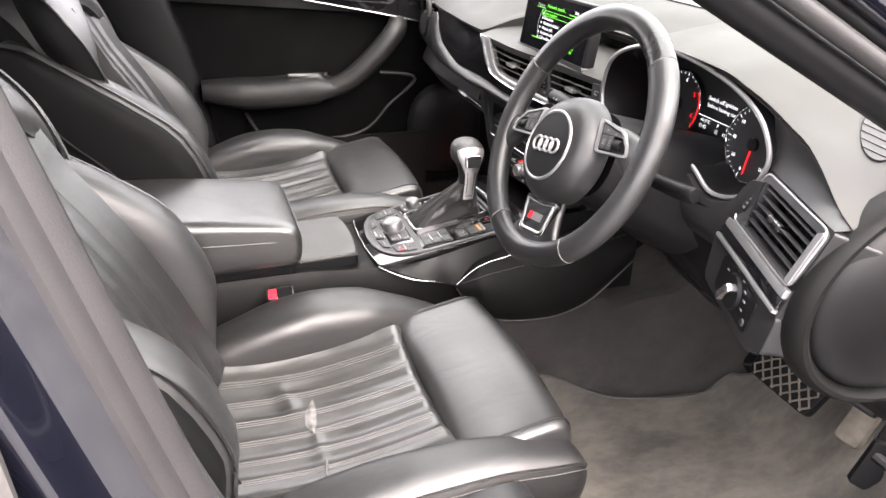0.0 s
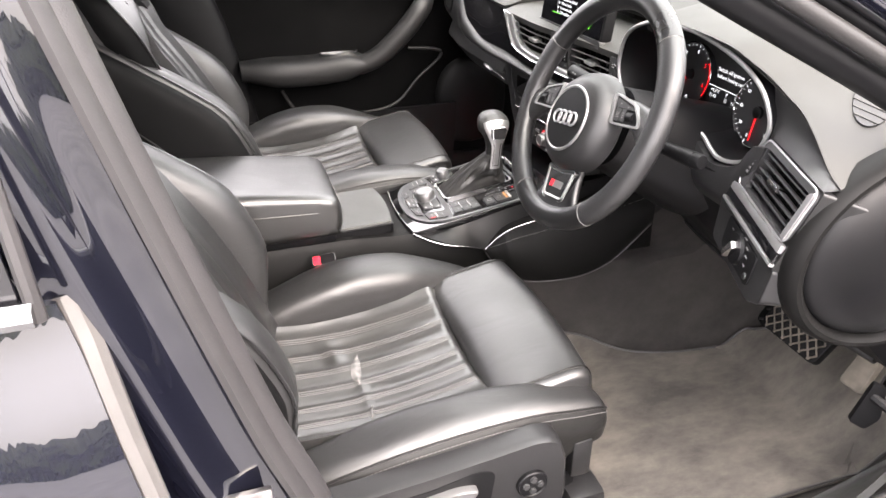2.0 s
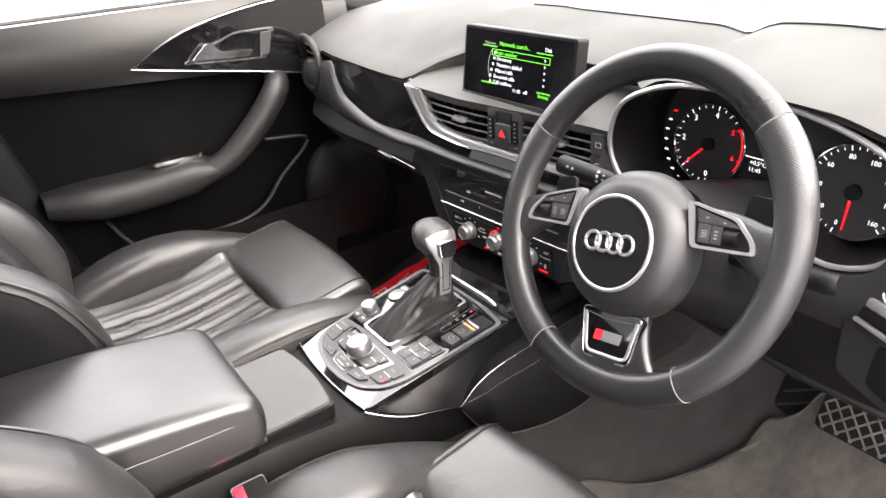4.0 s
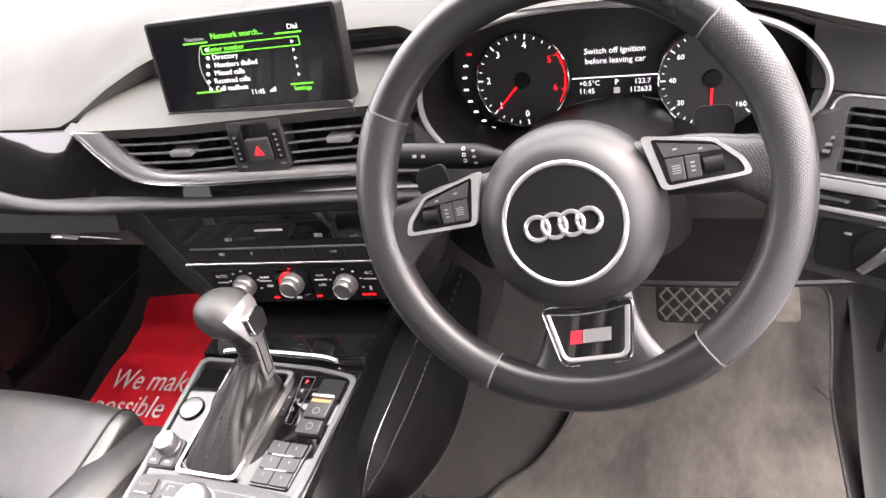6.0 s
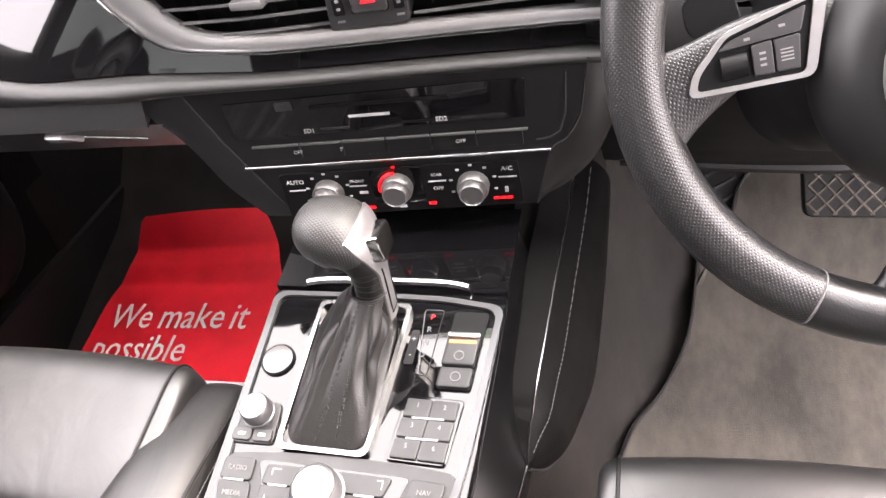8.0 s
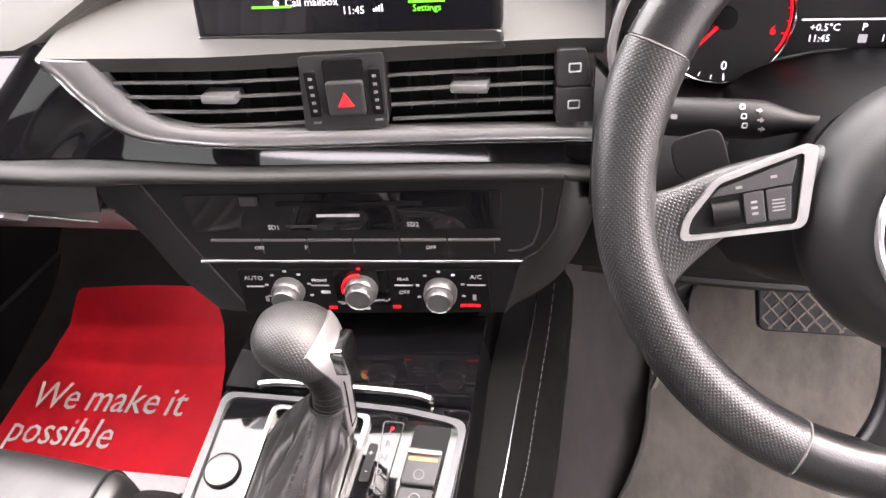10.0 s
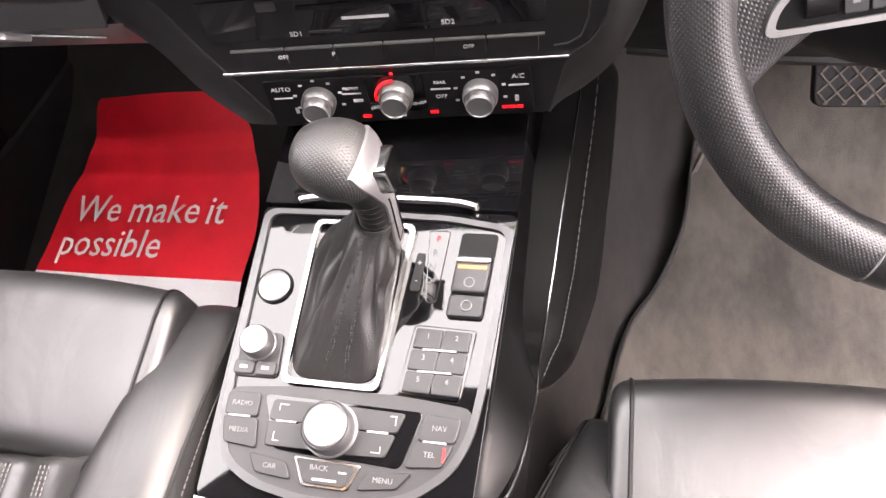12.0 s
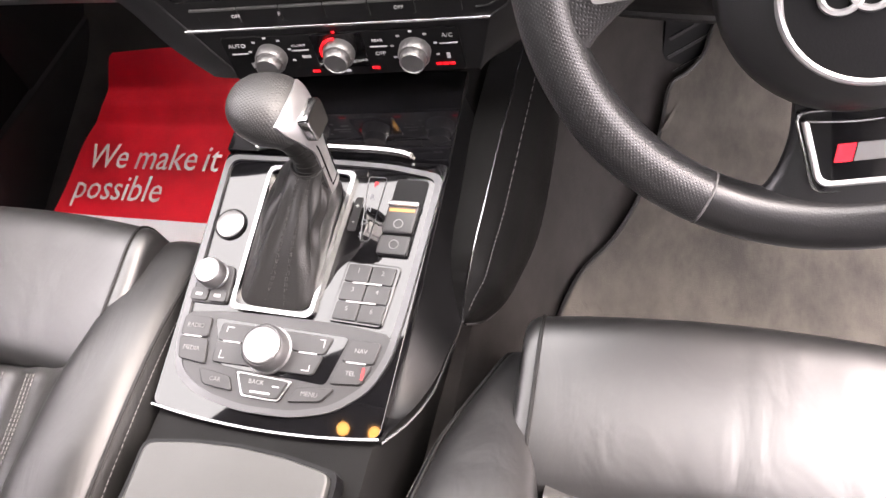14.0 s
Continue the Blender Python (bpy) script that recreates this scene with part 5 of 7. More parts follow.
for k, w in enumerate((150, 95, 60, 35, 12, -12)):
    bar(LM, 0.031 * math.cos(radians(w)), 0.026 * math.sin(radians(w)), 0.006, 0.0022, GREY_PRINT, ls, 0.0026)
part("push_button", lathe([(0.0, 0.0), (0.0045, 0.0), (0.004, 0.004), (0, 0.004)], LM @ pose(0.042, -0.014, 0), 14), BUTTON, ls)
# rounded cover at the dash's outer end
cover = thing("dash_side_cover", (0.73, 0.66, 0.88), "dark rounded cover on the end of the dash", "panel")
RIM_PROFILE = [(1.0, 0.69), (1.02, 0.704), (1.025, 0.714), (1.01, 0.722), (0.985, 0.7265), (0.95, 0.7265), (0.915, 0.7215), (0.895, 0.716), (0.88, 0.714)]
part("cover_rim", loft([super_ring((x, 0.68, 0.877), (0, 1, 0), (0, 0, 1), 0.178 * k, 0.131 * k, 64, 2.0) for k, x in RIM_PROFILE]), CONSOLE, cover, "rounded grey rim")
part("cover", loft([super_ring((x, 0.681, 0.877), (0, 1, 0), (0, 0, 1), 0.178 * k, 0.131 * k, 64, 2.05) for k, x in [(0.9, 0.71), (0.885, 0.717), (0.86, 0.722), (0.8, 0.729), (0.68, 0.737), (0.5, 0.743), (0.3, 0.746), (0.1, 0.747)]]), DARK, cover, "dark bulging cover")

# ---- steering wheel ----
wheel = thing("steering_wheel", (0.366, 0.43, 0.957), "black leather three-spoke steering wheel with perforated grips", "steering wheel")
rk = radians(24)
WM = frame_of((0.366, 0.432, 0.957), (1, 0, 0), (0, math.sin(rk), math.cos(rk))) @ pose(0, 0, 0, 0, 0, 10.5)
PERF = material("perforated_leather", (0.013, 0.013, 0.0135), 0.33, spec=0.6, grain=0.32, grain_size=520, stain=0.2, stain_size=20, relief="dots")
RIM = material("rim_leather", (0.007, 0.007, 0.0075), 0.3, spec=0.6, grain=0.2, grain_size=600, stain=0.25, stain_size=14, relief="leather")


def rim_arc(a0, a1, n, fat=1.0):
    rings = []
    for k in range(n + 1):
        w = radians(a0 + (a1 - a0) * k / n)
        c = Vector((math.cos(w), math.sin(w), 0))
        bulge = 1.0
        for g in (28, 152):
            d = abs((math.degrees(w) - g + 180) % 360 - 180)
            bulge += 0.1 * math.exp(-((d / 14) ** 2))
        rings.append([WM @ p for p in super_ring(c * 0.1598 + Vector((0, 0, 0.005)), c, (0, 0, 1), 0.0165 * fat * bulge, 0.0145 * fat, 18, 2.2)])
    return loft(rings)


part("rim_top", rim_arc(39, 145.4, 44), RIM, wheel, "smooth leather upper rim")
part("rim_bottom", rim_arc(238, 302, 30), RIM, wheel, "smooth leather lower rim")
unroll(part("rim_grip", rim_arc(-57.4, 38.4, 44, 1.01), PERF, wheel, "perforated leather grip"), 18)
unroll(part("rim_grip", rim_arc(146, 237.4, 42, 1.01), PERF, wheel, "perforated leather grip"), 18)
for g in (38.7, 145.7, 237.7, 302.3):
    w = radians(g)
    c = Vector((math.cos(w), math.sin(w), 0))
    part("rim_seam", tube([WM @ p for p in super_ring(c * 0.1598 + Vector((0, 0, 0.005)), c, (0, 0, 1), 0.0166, 0.0146, 20, 2.2)], 0.0006, 5, True), THREAD, wheel)


def spoke(points, widths, depth, z=0.0):
    pts = smooth([(*p, 0) for p in points], 14)
    rings = []
    for i, p in enumerate(pts):
        t = (pts[min(i + 1, 13)] - pts[max(i - 1, 0)]).normalized()
        side = Vector((-t.y, t.x, 0))
        w = widths[0] + (widths[1] - widths[0]) * (i / 13) ** 3.6
        rings.append([WM @ q for q in super_ring(p + Vector((0, 0, z + 0.005 * (i / 13) ** 2)), side, (0, 0, 1), w, depth + 0.002 * (i / 13) ** 2, 22, 2.6)])
    return loft(rings)


unroll(part("spoke", spoke([(0.05, 0.0115), (0.1, 0.0075), (0.13, -0.003), (0.157, -0.014)], (0.0165, 0.034), 0.0105, -0.0025), PERF, wheel, "leather spoke"), 22)
unroll(part("spoke", spoke([(-0.05, 0.0115), (-0.1, 0.0075), (-0.13, -0.003), (-0.157, -0.014)], (0.0165, 0.034), 0.0105, -0.0025), PERF, wheel, "leather spoke"), 22)
part("spoke", spoke([(0, -0.07), (0, -0.108), (0, -0.148)], (0.036, 0.074), 0.009, -0.004), RIM, wheel, "leather lower spoke")
hub_rings = []
for k in range(15):
    f = k / 14
    r = 0.046 + 0.028 * (1 - f**2.4) ** 0.62 if f < 1 else 0.046
    hub_rings.append([WM @ p for p in super_ring((0, -0.019 - 0.002 * f, -0.012 + 0.043 * f), (1, 0, 0), (0, 1, 0), r if k else 0.071, r if k else 0.071, 56, 2.08)])
part("airbag_cover", loft(hub_rings), SOFT, wheel, "domed grey airbag cover")
HB = WM @ pose(0, -0.021, 0.032)
part("badge_ring", tube([HB @ Vector((0.0455 * math.cos(w / 24 * math.pi), 0.0455 * math.sin(w / 24 * math.pi), 0.0)) for w in range(48)], 0.0021, 8, True), ALU, wheel, "satin chrome ring")
part("badge_field", lathe([(0.0, -0.004), (0.0445, -0.004), (0.044, 0.0006), (0.0, 0.002)], HB, 40), DARK, wheel)
for k in range(4):
    part("emblem_ring", tube([HB @ Vector((-0.0195 + 0.013 * k + 0.0088 * math.cos(w / 14 * math.pi), 0.0088 * math.sin(w / 14 * math.pi), 0.0028)) for w in range(28)], 0.0018, 6, True), ALU, wheel, "plain chrome ring shape")
for s in (1, -1):
    o = [(0.062 * s, 0.0305), (0.1126 * s, 0.0189), (0.1302 * s, 0.0017), (0.1345 * s, -0.0108), (0.072 * s, -0.0118)][::s]
    inner = [(0.069 * s, 0.0268), (0.1112 * s, 0.0168), (0.1268 * s, 0.0003), (0.1297 * s, -0.0083), (0.0762 * s, -0.009)][::s]
    BM_ = WM @ pose(0, 0, 0.010)
    part("button_frame", hoop(round_poly(o, 0.0055), round_poly(inner, 0.0035), BM_, -0.008, 0.0035), TRIM, wheel, "satin chrome button frame")
    pod = part("button_pod", plate(round_poly(inner, 0.0035), BM_, -0.006, 0.0015, 0.0005), DARK, wheel, "steering wheel buttons")
    rows = [[(0.0765, 0.0118), (0.1165, 0.0102), (0.111, 0.0143), (0.073, 0.0238)], [(0.0785, -0.0062), (0.0895, -0.0062), (0.0895, 0.0104), (0.077, 0.0108)], [(0.0905, -0.0062), (0.1005, -0.0062), (0.1005, 0.01), (0.0905, 0.0104)]]
    for pts in rows:
        part("button", plate(round_poly([(p[0] * s, p[1]) for p in pts][::s], 0.0012), BM_, 0.001, 0.0034, 0.0008), BUTTON, pod)
    part("roller", lathe([(0.0, -0.0065), (0.0068, -0.0065), (0.0068, 0.0065), (0, 0.0065)], BM_ @ pose(0.1095 * s, 0.0012, -0.001, 0, 90, 0), 24, 0.03), DARK, pod)
    for k in range(4):
        bar(BM_, 0.084 * s, -0.0008 + 0.0018 * k, 0.006, 0.0007, GREY_PRINT, pod, 0.0037)
    for k in range(3):
        bar(BM_, 0.0955 * s, -0.001 + 0.003 * k, 0.003, 0.0012, GREY_PRINT, pod, 0.0037)
    bar(BM_, 0.085 * s, 0.0165, 0.003, 0.0014, GREY_PRINT, pod, 0.0037)
    bar(BM_, 0.102 * s, 0.0135, 0.003, 0.0014, GREY_PRINT, pod, 0.0037)
    part("shift_paddle", plate(round_poly([(0.098 * s, 0.012), (0.128 * s, 0.018), (0.13 * s, 0.04), (0.102 * s, 0.044)][::s], 0.008), WM @ pose(0, 0, -0.022), -0.002, 0.003, 0.001), DARK, wheel, "dark shift paddle")
SBM = WM @ pose(0.0, 0.0, 0.008)
inlay = [(-0.0365, -0.0875), (0.0365, -0.0875), (0.0275, -0.1365), (-0.0275, -0.1365)]
part("spoke_inlay", plate(round_poly(inlay, 0.007), SBM, -0.01, 0.001, 0.0005), GLOSS, wheel, "gloss black inlay")
part("inlay_edge", tube([SBM @ Vector((*p, 0.0008)) for p in round_poly(inlay, 0.007)], 0.0009, 6, True), DULL, wheel)
u_path = [(-0.0315, -0.0925), *round_poly([(-0.0315, -0.0925), (-0.0245, -0.1315), (0.0245, -0.1315), (0.0315, -0.0925)], 0.007)[5:15], (0.0315, -0.0925)]
part("spoke_frame", tube([SBM @ Vector((*p, 0.0012)) for p in u_path], 0.0021, 8, flatten=0.6, up=(0, -0.4, 0.9)), ALU, wheel, "satin chrome spoke frame")
part("frame_top", tube([SBM @ Vector((x, -0.0925 - 0.003 * (1 - (x / 0.0315) ** 2), 0.0012)) for x in (-0.0315 + 0.0063 * k for k in range(11))], 0.0009, 6), DULL, wheel)
part("badge_red", plate([(-0.0175, -0.1185), (-0.0085, -0.1185), (-0.0065, -0.108), (-0.0155, -0.108)], SBM, 0.0005, 0.0018), RED_PAPER, wheel, "red badge block")
part("badge_silver", plate([(-0.0078, -0.1185), (0.0145, -0.1185), (0.0165, -0.108), (-0.0058, -0.108)], SBM, 0.0005, 0.0018), ALU, wheel, "silver badge block")
column = thing("steering_column", (0.366, 0.53, 0.92), "dark steering column shroud with stalks", "steering column")
part("shroud", loft([[WM @ p for p in super_ring((0, -0.012, -0.03 - 0.035 * k), (1, 0, 0), (0, 1, 0), 0.062 + 0.006 * k, 0.058 + 0.006 * k, 28, 2.8)] for k in range(6)]), DARK, column)
part("stalk", tube([WM @ Vector(p) for p in smooth([(-0.045, 0.034, -0.046), (-0.075, 0.042, -0.046), (-0.11, 0.0495, -0.046), (-0.15, 0.058, -0.045)], 16)], lambda f: 0.0055 + 0.006 * min(1.0, max(0.0, f - 0.15) / 0.2), 14), DARK, column, "indicator stalk with lamp symbols")
part("stalk", tube([WM @ Vector(p) for p in smooth([(0.05, -0.012, -0.07), (0.1, -0.018, -0.073), (0.155, -0.022, -0.074)], 10)], lambda f: 0.0075 + 0.0035 * f, 12), DARK, column, "wiper stalk")
part("stalk_end", lathe([(0.0, 0.0), (0.0095, 0.0), (0.0105, 0.003), (0.0102, 0.013), (0.0085, 0.017), (0, 0.0175)], WM @ pose(0.152, -0.0225, -0.074, 0, 90, 0), 28, 0.03), DARK, column, "ribbed stalk end")
for k in range(3):
    for x, dy in ((-0.0865, 0.0062 - 0.0052 * k), (-0.0785, 0.0045 - 0.0052 * k)):
        up = math.sqrt(0.0115**2 - dy * dy) - 0.0458
        IC = WM @ pose(x, 0.0445 - (x + 0.083) * 0.22 + dy, up, -math.degrees(math.asin(dy / 0.0115)), 0, -12)
        if x < -0.08:
            part("lamp_symbol", hoop(round_poly([(-0.002, -0.0016), (0.001, -0.0016), (0.001, 0.0016), (-0.002, 0.0016)], 0.0008, 2), round_poly([(-0.0014, -0.001), (0.0005, -0.001), (0.0005, 0.001), (-0.0014, 0.001)], 0.0005, 2), IC, 0, 0.0004), WHITE_PRINT, column)
        else:
            part("arrow_symbol", plate([(-0.0016, -0.0006), (0.0, -0.0006), (0.0, -0.0016), (0.002, 0.0), (0.0, 0.0016), (0.0, 0.0006), (-0.0016, 0.0006)], IC, 0, 0.0004), GREY_PRINT, column)
for x in (-0.124, -0.132):
    part("lamp_symbol", plate(round_poly([(-0.0022, -0.0014), (0.0016, -0.0014), (0.0016, 0.0014), (-0.0022, 0.0014)], 0.0007, 2), WM @ pose(x, 0.0445 - (x + 0.083) * 0.22 - 0.001, -0.0343, 0, 0, -12), 0, 0.0004), GREY_PRINT, column)

# ---- pedals ----
brake = thing("brake_pedal", (0.45, 0.84, 0.52), "wide brake pedal with a worn cross-hatched rubber pad", "pedal")
PM = frame_of((0.468, 0.818, 0.568), (1.12, 0, 0), (0, 0.55, 0.84)) @ Matrix.Diagonal((1.15, 1.15, 1, 1))
part("pad", plate(round_poly([(-0.055, -0.033), (0.055, -0.033), (0.06, 0.033), (-0.06, 0.033)], 0.01), PM, -0.014, 0.0, 0.002), DARK, brake)
for k in range(9):
    x = -0.07 + k * 0.0175
    for s in (1, -1):
        a, b = Vector((x - 0.028 * s, -0.03)), Vector((x + 0.028 * s, 0.03))
        lim = 0.054
        pts = []
        for f in range(21):
            p = a.lerp(b, f / 20)
            if abs(p.x) < lim:
                pts.append(PM @ Vector((p.x, p.y, 0.0005)))
        if len(pts) > 3:
            part("tread_rib", tube(pts, 0.0018, 5), PEDAL, brake)
part("arm", tube(smooth([(0.468, 0.835, 0.57), (0.466, 0.92, 0.66), (0.466, 0.95, 0.8)], 10), 0.011, 8), DARK, brake)
acc = thing("accelerator_pedal", (0.578, 0.845, 0.5), "narrow accelerator pedal with a worn beige-grey face", "pedal")
part("pad", plate(round_poly([(-0.02, -0.02), (0.02, -0.02), (0.018, 0.05), (-0.018, 0.05)], 0.008), frame_of((0.578, 0.845, 0.535), (1, 0.1, 0), (0, 0.5, 0.86)), -0.012, 0.004, 0.003), PEDAL, acc, "worn beige-grey pedal face")
part("arm", tube(smooth([(0.578, 0.86, 0.55), (0.578, 0.93, 0.62), (0.578, 0.95, 0.78)], 10), 0.009, 8), DARK, acc)
release = thing("bonnet_release", (0.69, 0.735, 0.6), "black plastic bonnet release lever on the footwell side", "lever")
part("paddle", plate(round_poly([(-0.018, -0.03), (0.006, -0.042), (0.022, -0.02), (0.016, 0.035), (-0.002, 0.042)], 0.006), frame_of((0.682, 0.742, 0.592), (0.5, 0.86, 0), (0, 0, 1)), -0.004, 0.004, 0.002), DARK, release)
part("pivot", tube([Vector((0.684, 0.744, 0.61)), Vector((0.72, 0.755, 0.6))], 0.007, 8), DARK, release)
rest = thing("footrest", (0.316, 0.92, 0.44), "ribbed dark footrest beside the tunnel", "footrest")
RM = frame_of((0.316, 0.925, 0.47), (1, 0, 0), (0, 0.55, 0.84))
part("plate", plate(round_poly([(-0.035, -0.09), (0.035, -0.09), (0.04, 0.09), (-0.03, 0.09)], 0.012), RM, -0.012, 0.0, 0.002), DARK, rest)
for k in range(6):
    part("rib", box(-0.03, 0.03, -0.002, 0.002, 0, 0.003, RM @ pose(0.001, -0.062 + 0.025 * k, 0, 0, 0, 32)), SOFT, rest)

# ---- centre console ----
console = thing("centre_console", (-0.01, 0.2, 0.4), "dark centre console between the seats", "centre console")
ca = radians(10.76)
CM = frame_of((-0.01, 0.245, 0.652), (1, 0, 0), (0, math.cos(ca), math.sin(ca)))


def con_top(y):
    return lerp_table([(-0.5, 0.655), (0.1, 0.655), (0.245, 0.646), (0.48, 0.692), (0.58, 0.71), (0.75, 0.72)], y)


def con_ring(y):
    zt = con_top(y)
    w = lerp_table([(-0.5, 0.10), (0.2, 0.1), (0.48, 0.108), (0.75, 0.11)], y)
    lo = FLOOR
    pts = [(-w - 0.022, lo), (-w - 0.016, lo + 0.1), (-w - 0.010, zt - 0.06), (-w - 0.004, zt - 0.012), (-w + 0.004, zt), (w - 0.004, zt), (w + 0.004, zt - 0.012), (w + 0.010, zt - 0.06), (w + 0.016, lo + 0.1), (w + 0.022, lo)]
    return [Vector((-0.01 + x, y, z)) for x, z in pts]


part("body", loft([con_ring(-0.5 + 1.25 * k / 30) for k in range(31)]), CONSOLE, console, "black console body")
EDGE = smooth([(0.094, 0.242, 0.651), (0.110, 0.268, 0.641), (0.120, 0.30, 0.631), (0.124, 0.335, 0.624), (0.126, 0.374, 0.612)], 16)
RISE = smooth([(0.126, 0.374, 0.612), (0.127, 0.395, 0.631), (0.130, 0.415, 0.646), (0.132, 0.439, 0.655), (0.134, 0.464, 0.661), (0.136, 0.50, 0.668), (0.140, 0.56, 0.680), (0.144, 0.62, 0.690), (0.147, 0.70, 0.70)], 40)
FALL = smooth([(0.127, 0.376, 0.604), (0.136, 0.405, 0.562), (0.147, 0.435, 0.546), (0.155, 0.466, 0.540), (0.166, 0.51, 0.541), (0.170, 0.558, 0.544), (0.172, 0.601, 0.557), (0.174, 0.639, 0.581), (0.176, 0.70, 0.64)], 40)


def along(pts, u):
    f = u * (len(pts) - 1)
    k = min(len(pts) - 2, int(f))
    return pts[k].lerp(pts[k + 1], f - k)


def knee_face(u, v):
    p = along(RISE, u).lerp(along(FALL, u), v)
    return p + Vector((0.016 * math.sin(math.pi * v) ** 0.7 * min(1.0, u * 5), 0, 0.004 * math.sin(math.pi * v)))


part("knee_pad", slab(knee_face, 40, 12, (-0.03, 0, 0)), CONSOLE, console, "padded knee rest on the console side")
for j in range(46):
    u0, u1 = 0.06 + 0.02 * j, 0.06 + 0.02 * j + 0.013
    part("stitch", tube([knee_face(u0, 0.16) + Vector((0.0008, 0, 0.0006)), knee_face(u1, 0.16) + Vector((0.0008, 0, 0.0006))], 0.0004, 4), THREAD, console)
part("pad_edge", tube(FALL, 0.0016, 6), RUBBER, console, "thin grey edge of the knee rest")


def side_face(u, v):
    y = 0.243 + 0.32 * u
    top = Vector((0.0925 + 0.0105 * min(1.0, (y - 0.24) / 0.24), y, con_top(y) - 0.002))
    low = along(EDGE, (y - 0.243) / 0.131) if y < 0.374 else Vector((0.126, y, 0.612))
    return top.lerp(Vector((low.x - 0.001, y, low.z)), v)


part("side_panel", slab(side_face, 30, 6, (-0.003, 0, 0)), FLANK, console, "gloss black side panel")
part("side_chrome", tube(EDGE, 0.0012, 6), DULL, console, "slim chrome edge")
part("knee_chrome", tube(RISE, 0.0009, 6), DULL, console, "slim chrome edge of the knee rest")

panel = part("control_panel", plate(round_poly([(-0.1025, 0.0), (-0.05, -0.006), (0.0, -0.0075), (0.05, -0.006), (0.1015, 0.0), (0.113, 0.245), (-0.108, 0.243)], 0.006), CM, -0.02, 0.0, 0.001), GLOSS, console, "gloss black control panel")
part("panel_chrome", tube([CM @ Vector((x, -0.0075 + 0.0075 * (x / 0.102) ** 2 - 0.0012, 0.0005)) for x in (k / 20 * 0.204 - 0.102 for k in range(21))], 0.0017, 6), DULL, console, "chrome edge of the control panel")
bez_o = round_poly([(-0.1, 0.09), (-0.096, 0.05), (-0.088, 0.026), (-0.062, 0.011), (-0.02, 0.0035), (0.025, 0.0045), (0.06, 0.0135), (0.086, 0.034), (0.098, 0.06), (0.103, 0.1), (0.1125, 0.232), (0.06, 0.2395), (0.0, 0.241), (-0.106, 0.24)], 0.012, 5)
cb = Vector((0.003, 0.13))
bez_i = [tuple(cb + Vector(((p[0] - cb.x) * 0.945, (p[1] - cb.y) * 0.957))) for p in bez_o]
part("bezel", hoop(bez_o, bez_i, CM, -0.002, 0.003), BEZEL, panel, "satin grey bezel")
# lower control surface
low = [(-0.0965, 0.082), (-0.0935, 0.05), (-0.085, 0.028), (-0.06, 0.0145), (-0.02, 0.0075), (0.025, 0.0085), (0.058, 0.017), (0.082, 0.036), (0.093, 0.06), (0.0965, 0.082), (0.05, 0.0865), (0.0, 0.0878), (-0.05, 0.0865)]
part("lower_plate", plate(round_poly(low, 0.01, 4), CM, -0.002, 0.002, 0.001), BUTTON, panel, "satin grey key surround")
part("dial_field", plate(round_poly([(-0.066, 0.079), (0.06, 0.076), (0.048, 0.034), (0.022, 0.0355), (-0.034, 0.0375), (-0.05, 0.039)], 0.005), CM, 0.0, 0.0026, 0.0006), GLOSS, panel)


def key(pts, mat=BUTTON, h=0.0045, z=0.001, r=0.003, name="key"):
    return part(name, plate(round_poly(pts, r), CM, z, h, 0.0012), mat, panel)


def key_text(body, x, y, size=0.0054, z=0.0049, mat=None):
    lettering(body, size, CM @ pose(x, y, z), mat or GREY_PRINT, panel)


key([(-0.0945, 0.0605), (-0.067, 0.0605), (-0.068, 0.0785), (-0.0945, 0.0785)][::1])
key([(-0.0895, 0.04), (-0.0625, 0.0375), (-0.0665, 0.0595), (-0.0945, 0.0595)])
key_text("RADIO", -0.081, 0.0695)
key_text("MEDIA", -0.079, 0.0495)
bar(CM, -0.081, 0.060, 0.017, 0.0013, WHITE_PRINT, panel, 0.0052, "key_line")
key([(0.0575, 0.0555), (0.0855, 0.0555), (0.0885, 0.0735), (0.062, 0.075)])
key([(0.0515, 0.0355), (0.078, 0.038), (0.0845, 0.0545), (0.057, 0.0545)])
key_text("NAV", 0.073, 0.065)
key_text("TEL", 0.068, 0.046)
bar(CM, 0.071, 0.055, 0.017, 0.0013, WHITE_PRINT, panel, 0.0052, "key_line")
part("lit_edge", box(0.0775, 0.0795, 0.042, 0.052, 0.0046, 0.0054, CM), RED_LIT, panel)
key([(-0.057, 0.0405), (-0.01, 0.0405), (-0.01, 0.0585), (-0.0575, 0.0585)], h=0.0048)
key([(-0.0575, 0.0595), (-0.01, 0.0595), (-0.01, 0.075), (-0.0565, 0.075)], h=0.0048)
key([(-0.006, 0.0395), (0.036, 0.0405), (0.0415, 0.0575), (-0.006, 0.0585)], h=0.0048)
key([(-0.006, 0.0595), (0.042, 0.0585), (0.047, 0.0735), (-0.006, 0.075)], h=0.0048)
bar(CM, -0.043, 0.059, 0.016, 0.0013, WHITE_PRINT, panel, 0.0054, "key_line")
bar(CM, 0.028, 0.058, 0.016, 0.0013, WHITE_PRINT, panel, 0.0054, "key_line")
